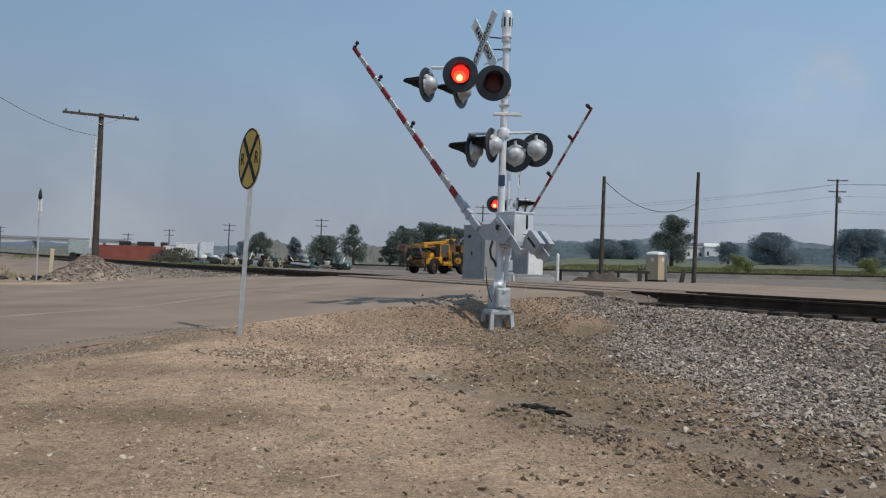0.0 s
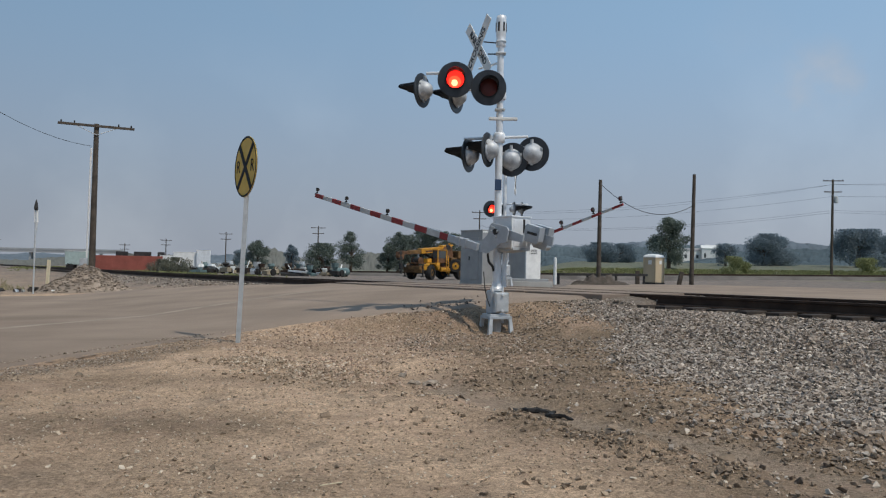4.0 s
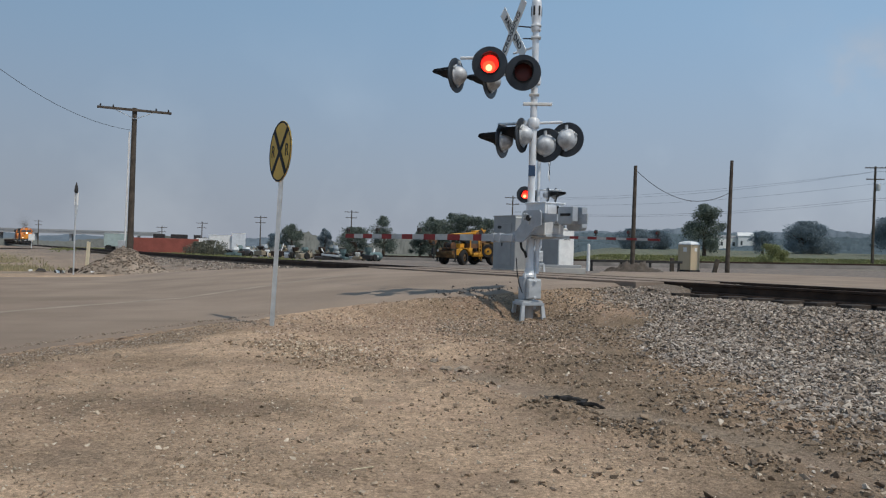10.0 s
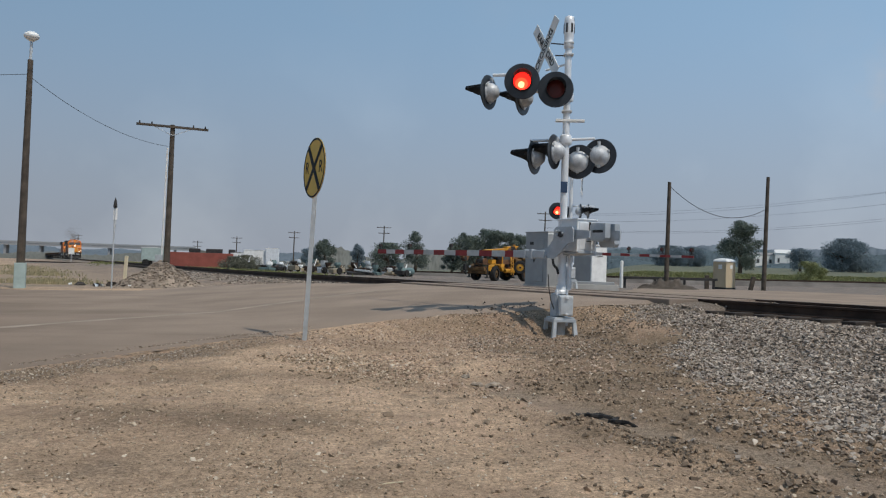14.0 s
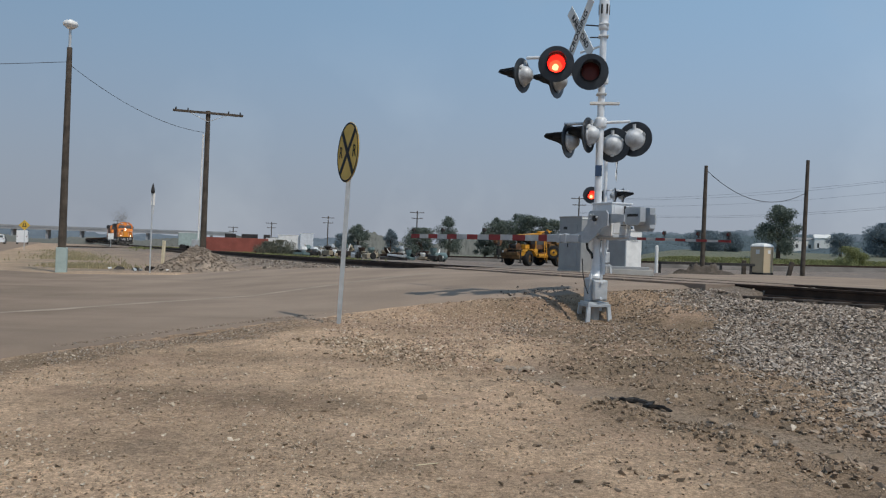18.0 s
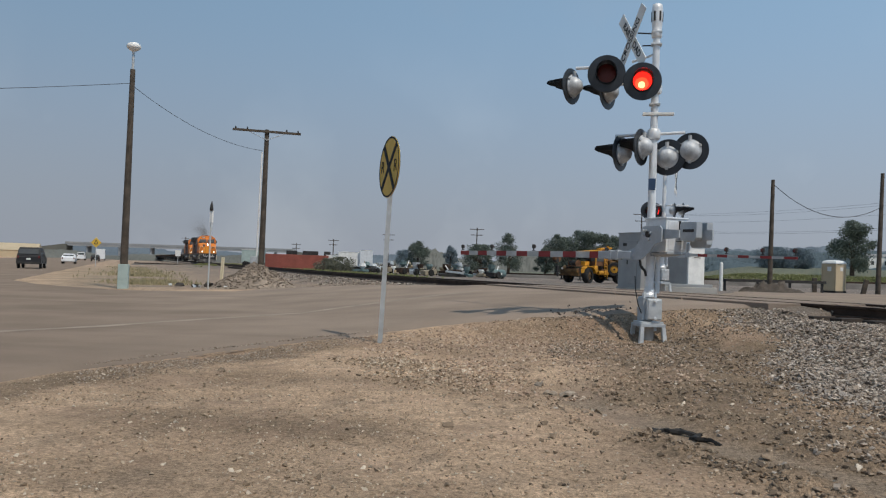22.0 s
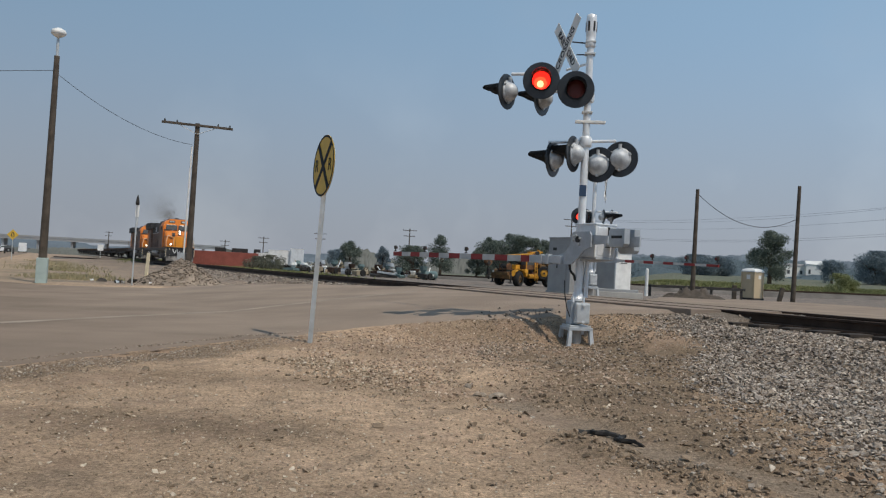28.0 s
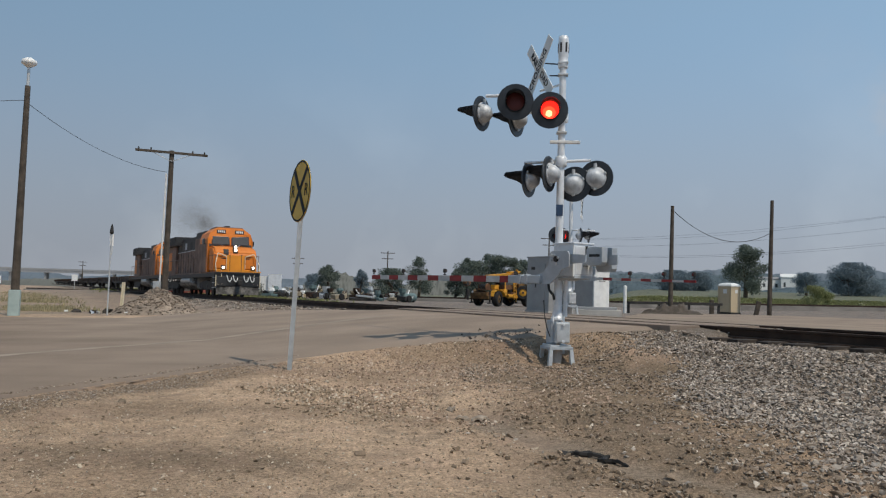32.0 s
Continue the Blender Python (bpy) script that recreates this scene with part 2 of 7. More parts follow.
M = dict(
    asphalt=material("asphalt", (0.272, 0.216, 0.174), 0.97, vary=0.13, scale=0.45, fine=70, bump=0.6, spec=0.05),
    galvanised=material("galvanised", (0.52, 0.54, 0.55), 0.5, 0.35, vary=0.12, scale=6, fine=50, bump=0.05),
    silver=material("silver_paint", (0.72, 0.74, 0.76), 0.42, 0.2, vary=0.08, scale=5, fine=40, bump=0.04),
    mech=material("gate_paint", (0.42, 0.45, 0.48), 0.5, 0.2, vary=0.10, scale=5, fine=40, bump=0.05),
    white=material("white_paint", (0.75, 0.75, 0.73), 0.5, vary=0.08, scale=4, fine=40, bump=0.05),
    black=material("black_enamel", (0.014, 0.017, 0.023), 0.8, vary=0.2, scale=6, fine=60, bump=0.05),
    hood=material("visor_paint", (0.026, 0.031, 0.038), 0.38, vary=0.25, scale=6, fine=50, bump=0.04, spec=0.5),
    lining=material("visor_lining", (0.24, 0.23, 0.23), 0.45, vary=0.1, bump=0),
    pale_rock=material("pale_rock", (0.33, 0.27, 0.21), 0.9, vary=0.3, scale=8, fine=60, bump=0.4),
    rusty=material("rusted_plate", (0.15, 0.075, 0.038), 0.8, 0.1, vary=0.4, scale=2.5, fine=20, bump=0.15),
    cream=material("cream_paint", (0.68, 0.58, 0.40), 0.6, vary=0.12, scale=4, fine=30, bump=0.03),
    worn_paint=material("worn_road_paint", (0.315, 0.258, 0.208), 0.95, vary=0.2, scale=1.2, fine=30, bump=0.2, spec=0.05),
    dark=material("dark_steel", (0.035, 0.033, 0.032), 0.7, 0.2, vary=0.3, scale=5, fine=40, bump=0.1),
    arm_white=material("dull_white_band", (0.5, 0.5, 0.49), 0.6, vary=0.12, scale=5, fine=50, bump=0.03),
    red=material("red_band", (0.27, 0.03, 0.03), 0.6, vary=0.12, scale=5, fine=50, bump=0.03),
    yellow_sign=material("sign_yellow", (0.64, 0.41, 0.06), 0.5, vary=0.08, scale=5, fine=60, bump=0.02),
    rust=material("rusty_rail", (0.055, 0.035, 0.025), 0.8, 0.3, vary=0.3, scale=3, fine=50, bump=0.2),
    tie=material("creosoted_wood", (0.045, 0.036, 0.030), 0.9, vary=0.35, scale=4, fine=60, bump=0.4),
    concrete=material("concrete", (0.42, 0.40, 0.37), 0.9, vary=0.12, scale=1.5, fine=45, bump=0.2),
    pole=material("pole_wood", (0.08, 0.064, 0.05), 0.9, vary=0.3, scale=3, fine=30, bump=0.4),
    lamp_base=material("pale_green_base", (0.36, 0.44, 0.42), 0.7, vary=0.1, scale=3, fine=40, bump=0.05),
    orange=material("loco_orange", (0.66, 0.185, 0.014), 0.5, vary=0.08, scale=2, fine=20, bump=0.02),
    loco_yellow=material("loco_yellow", (0.74, 0.27, 0.02), 0.45, vary=0.08, scale=2, fine=20, bump=0.02),
    loco_black=material("loco_black", (0.03, 0.03, 0.032), 0.6, vary=0.25, scale=2, fine=20, bump=0.05),
    # grime colour; on the cab sides it also holds their shade
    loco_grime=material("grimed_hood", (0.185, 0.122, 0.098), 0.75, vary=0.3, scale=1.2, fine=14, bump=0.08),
    crane=material("crane_yellow", (0.55, 0.265, 0.025), 0.55, vary=0.28, scale=3, fine=30, bump=0.04),
    crane_grime=material("grimed_crane_paint", (0.14, 0.078, 0.028), 0.75, vary=0.5, scale=2, fine=14, bump=0.1),
    housing=material("weathered_housing", (0.47, 0.49, 0.51), 0.5, 0.15, vary=0.25, scale=5, fine=40, bump=0.08),
    # far woods: the air's haze is put into the blue-grey base colour
    woods=material("haze_tinted_woods", (0.088, 0.115, 0.13), 0.95, vary=0.16, scale=0.06, fine=0.7, bump=0, spec=0.0),
    tyre=material("rubber", (0.022, 0.021, 0.02), 0.9, vary=0.3, scale=6, fine=60, bump=0.2),
    bungalow=material("bungalow_grey", (0.33, 0.335, 0.335), 0.55, 0.15, vary=0.07, scale=2, fine=30, bump=0.04),
    tan=material("tan_plastic", (0.50, 0.40, 0.265), 0.6, vary=0.06, scale=0.5, fine=6, bump=0.03),
    brickred=material("container_red", (0.26, 0.075, 0.055), 0.7, vary=0.15, scale=1, fine=12, bump=0.08),
    bark=material("bark", (0.10, 0.075, 0.055), 0.95, vary=0.3, scale=4, fine=30, bump=0.5),
    grass=material("weeds", (0.225, 0.245, 0.105), 0.85, vary=0.3, scale=0.4, fine=6, bump=0, island=0.2, spec=0.05, second=(0.27, 0.27, 0.13)),
    straw=material("dry_grass", (0.35, 0.31, 0.185), 0.9, vary=0.2, scale=1, fine=8, bump=0, island=0.2, spec=0.05, second=(0.40, 0.345, 0.22)),
    soot=material("soot", (0.20, 0.18, 0.16), 1.0, vary=0.1, bump=0, spec=0.0),
    plough=material("worn_plough", (0.17, 0.16, 0.15), 0.7, 0.3, vary=0.5, scale=3, fine=12, bump=0.2),
    dark_earth=material("dark_earth", (0.145, 0.13, 0.118), 0.95, vary=0.25, scale=0.5, fine=8, bump=0.2, spec=0.05),
    red_mid=material("red_lamp_ring", (0.9, 0.1, 0.05), 0.4, vary=0, bump=0, emit=(1.0, 0.055, 0.02, 2.5)),
    clod=material("earth_clod", (0.245, 0.186, 0.134), 0.95, vary=0.3, scale=3, fine=60, bump=0.3, island=0.35, spec=0.1),
    rubble=material("rubble_stone", (0.275, 0.222, 0.175), 0.9, vary=0.2, scale=2, fine=30, bump=0.3, island=0.15, spec=0.2),
    carpaint_dark=material("dark_car_paint", (0.015, 0.016, 0.018), 0.55, 0.0, vary=0.05, bump=0),
    carpaint_white=material("white_car_paint", (0.72, 0.73, 0.74), 0.3, vary=0.04, bump=0),
    glass_dark=material("tinted_glass", (0.085, 0.09, 0.092), 0.2, vary=0.05, bump=0, spec=0.25),
    lamp_white=material("headlight_glow", (1, 1, 1), 0.4, vary=0, bump=0, emit=(1.0, 0.86, 0.62, 7.0)),
    red_glow=material("red_lamp_glow", (0.8, 0.05, 0.02), 0.4, vary=0, bump=0, emit=(1.0, 0.016, 0.010, 2.1)),
    red_hot=material("red_lamp_centre", (0.9, 0.2, 0.1), 0.4, vary=0, bump=0, emit=(1.0, 0.52, 0.22, 2.4)),
    red_dull=material("red_lens_dark", (0.10, 0.012, 0.012), 0.35, vary=0.1, scale=8, fine=80, bump=0.05),
    blue_sign=material("blue_plate", (0.03, 0.06, 0.12), 0.5, vary=0.1, bump=0),
    tank_teal=material("teal_paint", (0.11, 0.165, 0.165), 0.6, vary=0.2, scale=2, fine=20, bump=0.05),
    junk=material("mixed_scrap", (0.32, 0.27, 0.19), 0.75, 0.1, vary=0.35, scale=0.6, fine=8, bump=0.1, island=0.5),
    roofing=material("grey_roofing", (0.22, 0.22, 0.22), 0.8, vary=0.15, scale=0.5, fine=8, bump=0.05),
    cable=material("cable_black", (0.03, 0.03, 0.03), 0.7, vary=0.1, bump=0),
    # next three: distance haze painted into the colours of hills, plain and bridge
    haze_hill=material("haze_tinted_woodland", (0.135, 0.163, 0.19), 0.95, vary=0.10, scale=0.02, fine=0.3, bump=0, spec=0.0),
    far_plain=material("haze_tinted_plain_woods", (0.15, 0.152, 0.138), 0.95, vary=0.12, scale=0.03, fine=0.4, bump=0, spec=0.0),
    haze_tinted_concrete=material("haze_tinted_concrete", (0.30, 0.31, 0.32), 0.9, vary=0.08, scale=0.2, fine=2, bump=0, spec=0.1),
    panel_white=material("number_board", (0.7, 0.7, 0.68), 0.5, vary=0.05, bump=0),
)


def ground_material():
    """Tan dirt with darker damp patches, grey towards the ballast and greenish brown far off."""
    m = bpy.data.materials.new("dirt")
    m.use_nodes = True
    nt = m.node_tree
    n, l = nt.nodes, nt.links
    b = n["Principled BSDF"]
    b.inputs["Roughness"].default_value, b.inputs["Specular IOR Level"].default_value = 0.95, 0.1
    tex = n.new("ShaderNodeTexCoord")

    def noise_tex(scale, detail, rough=0.6):
        t = n.new("ShaderNodeTexNoise")
        t.inputs["Scale"].default_value, t.inputs["Detail"].default_value, t.inputs["Roughness"].default_value = scale, detail, rough
        l.new(tex.outputs["Object"], t.inputs["Vector"])
        return t.outputs["Fac"]

    def blend(fac, one, two, mode="MIX"):
        x = n.new("ShaderNodeMix")
        x.data_type, x.blend_type = "RGBA", mode
        if isinstance(fac, float):
            x.inputs[0].default_value = fac
        else:
            l.new(fac, x.inputs[0])
        for k, v in ((6, one), (7, two)):
            if isinstance(v, tuple):
                x.inputs[k].default_value = (*v, 1)
            else:
                l.new(v, x.inputs[k])
        return x.outputs[2]

    def ramped(fac, lo, hi, out_lo=0.0, out_hi=1.0):
        r = n.new("ShaderNodeMapRange")
        r.inputs["From Min"].default_value, r.inputs["From Max"].default_value = lo, hi
        r.inputs["To Min"].default_value, r.inputs["To Max"].default_value = out_lo, out_hi
        l.new(fac, r.inputs["Value"])
        return r.outputs["Result"]

    def attribute(name):
        a = n.new("ShaderNodeAttribute")
        a.attribute_name = name
        return a.outputs["Fac"]
    tan, brown, grey, green = (0.545, 0.388, 0.262), (0.385, 0.272, 0.182), (0.19, 0.155, 0.125), (0.165, 0.178, 0.085)
    c = blend(ramped(noise_tex(0.45, 5), 0.40, 0.62), tan, brown)
    c = blend(ramped(noise_tex(1.9, 6), 0.52, 0.70, 0, 0.6), c, (0.20, 0.155, 0.115))
    c = blend(attribute("stony"), c, grey)
    c = blend(attribute("damp"), c, (0.205, 0.15, 0.102))
    c = blend(attribute("silt"), c, (0.285, 0.218, 0.158))
    c = blend(attribute("lot"), c, (0.178, 0.158, 0.142))
    c = blend(attribute("weedy"), c, green)
    c = blend(attribute("field"), c, (0.118, 0.135, 0.105))
    c = blend(1.0, c, ramped(noise_tex(34, 5, 0.75), 0.28, 0.72, 0.40, 1.60), "MULTIPLY")
    c = blend(1.0, c, ramped(noise_tex(110, 3, 0.8), 0.3, 0.7, 0.62, 1.38), "MULTIPLY")
    c = blend(ramped(noise_tex(1.1, 4), 0.50, 0.66, 0, 0.35), c, (0.44, 0.30, 0.215))
    c = blend(1.0, c, ramped(noise_tex(7, 6, 0.7), 0.3, 0.7, 0.75, 1.2), "MULTIPLY")
    l.new(c, b.inputs["Base Color"])
    bp = n.new("ShaderNodeBump")
    bp.inputs["Strength"].default_value, bp.inputs["Distance"].default_value = 0.9, 0.035
    l.new(noise_tex(26, 6, 0.7), bp.inputs["Height"])
    l.new(bp.outputs["Normal"], b.inputs["Normal"])
    return m


M["dirt"] = ground_material()


def leaf_material(name, rgb, glow, vary=0.25):
    """Leaves that scatter part of the light through to their shaded side."""
    m = bpy.data.materials.new(name)
    m.use_nodes = True
    n, l = m.node_tree.nodes, m.node_tree.links
    n.remove(n["Principled BSDF"])
    geo, tone, mul, top, back, mix = (n.new("ShaderNode" + k) for k in ("NewGeometry", "MapRange", "Mix", "BsdfDiffuse", "BsdfTranslucent", "MixShader"))
    tone.inputs["To Min"].default_value, tone.inputs["To Max"].default_value = 1 - vary, 1 + vary
    l.new(geo.outputs["Random Per Island"], tone.inputs["Value"])
    mul.data_type, mul.blend_type = "RGBA", "MULTIPLY"
    mul.inputs[0].default_value = 1.0
    mul.inputs[6].default_value = (*rgb, 1)
    l.new(tone.outputs["Result"], mul.inputs[7])
    l.new(mul.outputs[2], top.inputs["Color"])
    l.new(mul.outputs[2], back.inputs["Color"])
    mix.inputs[0].default_value = glow
    l.new(top.outputs[0], mix.inputs[1])
    l.new(back.outputs[0], mix.inputs[2])
    l.new(mix.outputs[0], n["Material Output"].inputs["Surface"])
    return m


# tree leaves paler than real ones, the farther bluer: haze painted into the colour
M["leaf"] = leaf_material("foliage_hazed", (0.15, 0.178, 0.15), 0.48)
M["farleaf"] = leaf_material("far_foliage_hazed", (0.20, 0.25, 0.28), 0.5, 0.10)
M["bushleaf"] = leaf_material("yellow_green_leaves", (0.25, 0.265, 0.13), 0.4, 0.25)
M["brush"] = leaf_material("dull_brush", (0.17, 0.17, 0.13), 0.4, 0.25)


def road_material():
    """Worn asphalt: brownish grey, darker on the highway, with streaks along the traffic."""
    m = material("worn_asphalt", (0.288, 0.226, 0.178), 0.97, vary=0.12, scale=0.45, fine=70, bump=0.6, spec=0.05)
    n, l = m.node_tree.nodes, m.node_tree.links
    b = n["Principled BSDF"]
    base = b.inputs["Base Color"].links[0].from_socket
    att, mul, tex, turn, streak, tone, mul2 = (n.new("ShaderNode" + k) for k in ("Attribute", "Mix", "TexCoord", "Mapping", "TexNoise", "MapRange", "Mix"))
    att.attribute_name = "traffic"
    mul.data_type = mul2.data_type = "RGBA"
    mul.blend_type = mul2.blend_type = "MULTIPLY"
    mul2.inputs[0].default_value = 1.0
    mul.inputs[7].default_value = (0.85, 0.835, 0.82, 1)
    l.new(att.outputs["Fac"], mul.inputs[0])
    l.new(base, mul.inputs[6])
    turn.inputs["Rotation"].default_value = (0, 0, radians(-28))
    turn.inputs["Scale"].default_value = (0.05, 1.1, 1)
    l.new(tex.outputs["Object"], turn.inputs["Vector"])
    l.new(turn.outputs[0], streak.inputs["Vector"])
    streak.inputs["Scale"].default_value, streak.inputs["Detail"].default_value = 1.0, 6
    tone.inputs["From Min"].default_value, tone.inputs["From Max"].default_value = 0.35, 0.65
    tone.inputs["To Min"].default_value, tone.inputs["To Max"].default_value = 0.94, 1.06
    l.new(streak.outputs["Fac"], tone.inputs["Value"])
    l.new(mul.outputs[2], mul2.inputs[6])
    l.new(tone.outputs["Result"], mul2.inputs[7])
    l.new(mul2.outputs[2], b.inputs["Base Color"])
    return m


M["road"] = road_material()


def stone_material(name, stops, rough=0.9):
    """Crushed stone: each stone takes one of several natural colours."""
    m = bpy.data.materials.new(name)
    m.use_nodes = True
    n, l = m.node_tree.nodes, m.node_tree.links
    b = n["Principled BSDF"]
    b.inputs["Roughness"].default_value, b.inputs["Specular IOR Level"].default_value = rough, 0.2
    geo, ramp, tex, noi = n.new("ShaderNodeNewGeometry"), n.new("ShaderNodeValToRGB"), n.new("ShaderNodeTexCoord"), n.new("ShaderNodeTexNoise")
    while len(ramp.color_ramp.elements) < len(stops):
        ramp.color_ramp.elements.new(0.5)
    for e, (at, rgb) in zip(ramp.color_ramp.elements, stops):
        e.position, e.color = at, (*rgb, 1)
    l.new(geo.outputs["Random Per Island"], ramp.inputs["Fac"])
    noi.inputs["Scale"].default_value = 45
    l.new(tex.outputs["Object"], noi.inputs["Vector"])
    rng, mul = n.new("ShaderNodeMapRange"), n.new("ShaderNodeMix")
    rng.inputs["To Min"].default_value, rng.inputs["To Max"].default_value = 0.6, 1.4
    l.new(noi.outputs["Fac"], rng.inputs["Value"])
    mul.data_type, mul.blend_type = "RGBA", "MULTIPLY"
    mul.inputs[0].default_value = 1.0
    l.new(ramp.outputs["Color"], mul.inputs[6])
    l.new(rng.outputs["Result"], mul.inputs[7])
    l.new(mul.outputs[2], b.inputs["Base Color"])
    bp = n.new("ShaderNodeBump")
    bp.inputs["Strength"].default_value, bp.inputs["Distance"].default_value = 0.4, 0.01
    l.new(noi.outputs["Fac"], bp.inputs["Height"])
    l.new(bp.outputs["Normal"], b.inputs["Normal"])
    return m


M["ballast"] = stone_material("ballast_stone", ((0.0, (0.10, 0.083, 0.070)), (0.2, (0.20, 0.16, 0.128)), (0.45, (0.34, 0.274, 0.214)), (0.7, (0.285, 0.253, 0.226)), (0.88, (0.44, 0.37, 0.30)), (1.0, (0.60, 0.53, 0.45))))
M["pink_stone"] = stone_material("pink_stone", ((0.0, (0.20, 0.14, 0.10)), (0.4, (0.38, 0.27, 0.195)), (0.75, (0.47, 0.345, 0.255)), (1.0, (0.64, 0.53, 0.42))))
M["broken_asphalt"] = stone_material("broken_asphalt", ((0.0, (0.06, 0.052, 0.047)), (0.5, (0.12, 0.102, 0.088)), (1.0, (0.24, 0.20, 0.165))))
M["mixed_stone"] = stone_material("mixed_stone", ((0.0, (0.11, 0.085, 0.066)), (0.35, (0.24, 0.182, 0.134)), (0.65, (0.34, 0.265, 0.20)), (0.85, (0.33, 0.29, 0.25)), (1.0, (0.58, 0.50, 0.41))))
M["gravel"] = stone_material("gravel_stone", ((0.0, (0.19, 0.142, 0.10)), (0.4, (0.33, 0.245, 0.168)), (0.75, (0.43, 0.335, 0.24)), (1.0, (0.62, 0.53, 0.42))))


# ---- building helpers ----
def mesh_of(bm, name):
    me = bpy.data.meshes.new(name)
    bm.normal_update()
    bm.to_mesh(me)
    bm.free()
    return me


def part(name, bm, mat, parent=None, label="", m=None, smoothed=False):
    me = mesh_of(bm, name)
    me.materials.append(M[mat])
    if smoothed:
        for p in me.polygons:
            p.use_smooth = True
    ob = new(name, me)
    if parent is not None:
        ob.parent = parent
    if m is not None:
        ob.matrix_basis = m
    if label:
        ob["label"] = label
    return ob


def thing(name, m, label, category, group="", kind=""):
    ob = new(name)
    ob.empty_display_size = 0.2
    ob.matrix_basis = m
    return tagged(ob, label, category, group, kind)


def box(size, at=(0, 0, 0), rot=(0, 0, 0), bevel=0.0, bm=None):
    """A box centred at a place; several can go into one bmesh."""
    bm = bm or bmesh.new()
    made = bmesh.ops.create_cube(bm, size=1.0, matrix=pose(*at, *rot) @ Matrix.Diagonal((*size, 1)))
    if bevel:
        edges = {e for v in made["verts"] for e in v.link_edges}
        bmesh.ops.bevel(bm, geom=list(edges), offset=bevel, segments=2, affect="EDGES", profile=0.6)
    return bm


def rod(p, q, r, r2=None, seg=12, bm=None, caps=True):
    """A round bar from p to q."""
    bm = bm or bmesh.new()
    p, q = Vector(p), Vector(q)
    d = q - p
    m = Matrix.Translation((p + q) / 2) @ d.to_track_quat("Z", "Y").to_matrix().to_4x4()
    bmesh.ops.create_cone(bm, cap_ends=caps, segments=seg, radius1=r, radius2=r if r2 is None else r2, depth=d.length, matrix=m)
    return bm


def turned(profile, seg=20, bm=None, m=None, caps=True):
    """A body turned round z from (radius, height) pairs."""
    bm = bm or bmesh.new()
    rings = []
    for r, z in profile:
        ring = []
        for k in range(seg):
            w = 2 * math.pi * k / seg
            v = Vector((r * math.cos(w), r * math.sin(w), z))
            ring.append(bm.verts.new(m @ v if m is not None else v))
        rings.append(ring)
    for one, two in zip(rings, rings[1:]):
        for k in range(seg):
            bm.faces.new((one[k], one[(k + 1) % seg], two[(k + 1) % seg], two[k]))
    if caps and profile[0][0] > 1e-4:
        bm.faces.new(rings[0][::-1])
    if caps and profile[-1][0] > 1e-4:
        bm.faces.new(rings[-1])
    return bm


def extrude_outline(points, depth, bm=None, m=None):
    """A plate: an outline in x, z given thickness along y, centred."""
    bm = bm or bmesh.new()
    m = m if m is not None else Matrix()
    a = [bm.verts.new(m @ Vector((x, -depth / 2, z))) for x, z in points]
    b = [bm.verts.new(m @ Vector((x, depth / 2, z))) for x, z in points]
    bm.faces.new(a)
    bm.faces.new(b[::-1])
    for k in range(len(points)):
        j = (k + 1) % len(points)
        bm.faces.new((a[j], a[k], b[k], b[j]))
    bmesh.ops.recalc_face_normals(bm, faces=bm.faces[:])
    return bm


def letters(text, size, mat, parent, m, name="lettering", depth=0.004):
    """Words in the built-in font, turned into a mesh, in the x-z plane facing -y."""
    cu = bpy.data.curves.new(name, "FONT")
    cu.body, cu.size, cu.extrude, cu.align_x, cu.align_y = text, size, depth, "CENTER", "CENTER"
    tmp = bpy.data.objects.new(name, cu)
    scene.collection.objects.link(tmp)
    dg = bpy.context.evaluated_depsgraph_get()
    me = bpy.data.meshes.new_from_object(tmp.evaluated_get(dg))
    bpy.data.objects.remove(tmp)
    me.materials.clear()
    me.materials.append(M[mat])
    ob = new(name, me)
    ob.parent = parent
    ob.matrix_basis = m @ pose(0, 0, 0, 90, 0, 0)
    return ob


def raw_mesh(name, verts, faces, mat, smoothed=False):
    me = bpy.data.meshes.new(name)
    me.from_pydata(verts, [], faces)
    me.materials.append(M[mat])
    me.update()
    if smoothed:
        for p in me.polygons:
            p.use_smooth = True
    return new(name, me)


def wire(name, p, q, sag, label, category="cable", r=0.012, steps=14):
    """A hanging cable between two points."""
    bm = bmesh.new()
    p, q = Vector(p), Vector(q)
    pts = [p.lerp(q, k / steps) - Vector((0, 0, sag * 4 * (k / steps) * (1 - k / steps))) for k in range(steps + 1)]
    side = (q - p).cross(Vector((0, 0, 1))).normalized()
    rings = []
    for c in pts:
        rings.append([bm.verts.new(c + side * (r * math.cos(w)) + Vector((0, 0, r * math.sin(w)))) for w in (0, 1.2566, 2.5133, 3.7699, 5.0265)])
    for one, two in zip(rings, rings[1:]):
        for k in range(5):
            bm.faces.new((one[k], one[(k + 1) % 5], two[(k + 1) % 5], two[k]))
    return tagged(part(name, bm, "cable"), label, category)


# ---- ground, road, track ----
def spread(lo, hi, near_lo, near_hi, step, grow=1.16):
    """Coordinates that are dense between near_lo and near_hi and widen outwards."""
    mid = list(np.arange(near_lo, near_hi + 1e-6, step))
    up, x, d = [], near_hi, step
    while x < hi:
        d *= grow
        x += d
        up.append(x)
    down, x, d = [], near_lo, step
    while x > lo:
        d *= grow
        x -= d
        down.append(x)
    return down[::-1] + mid + up


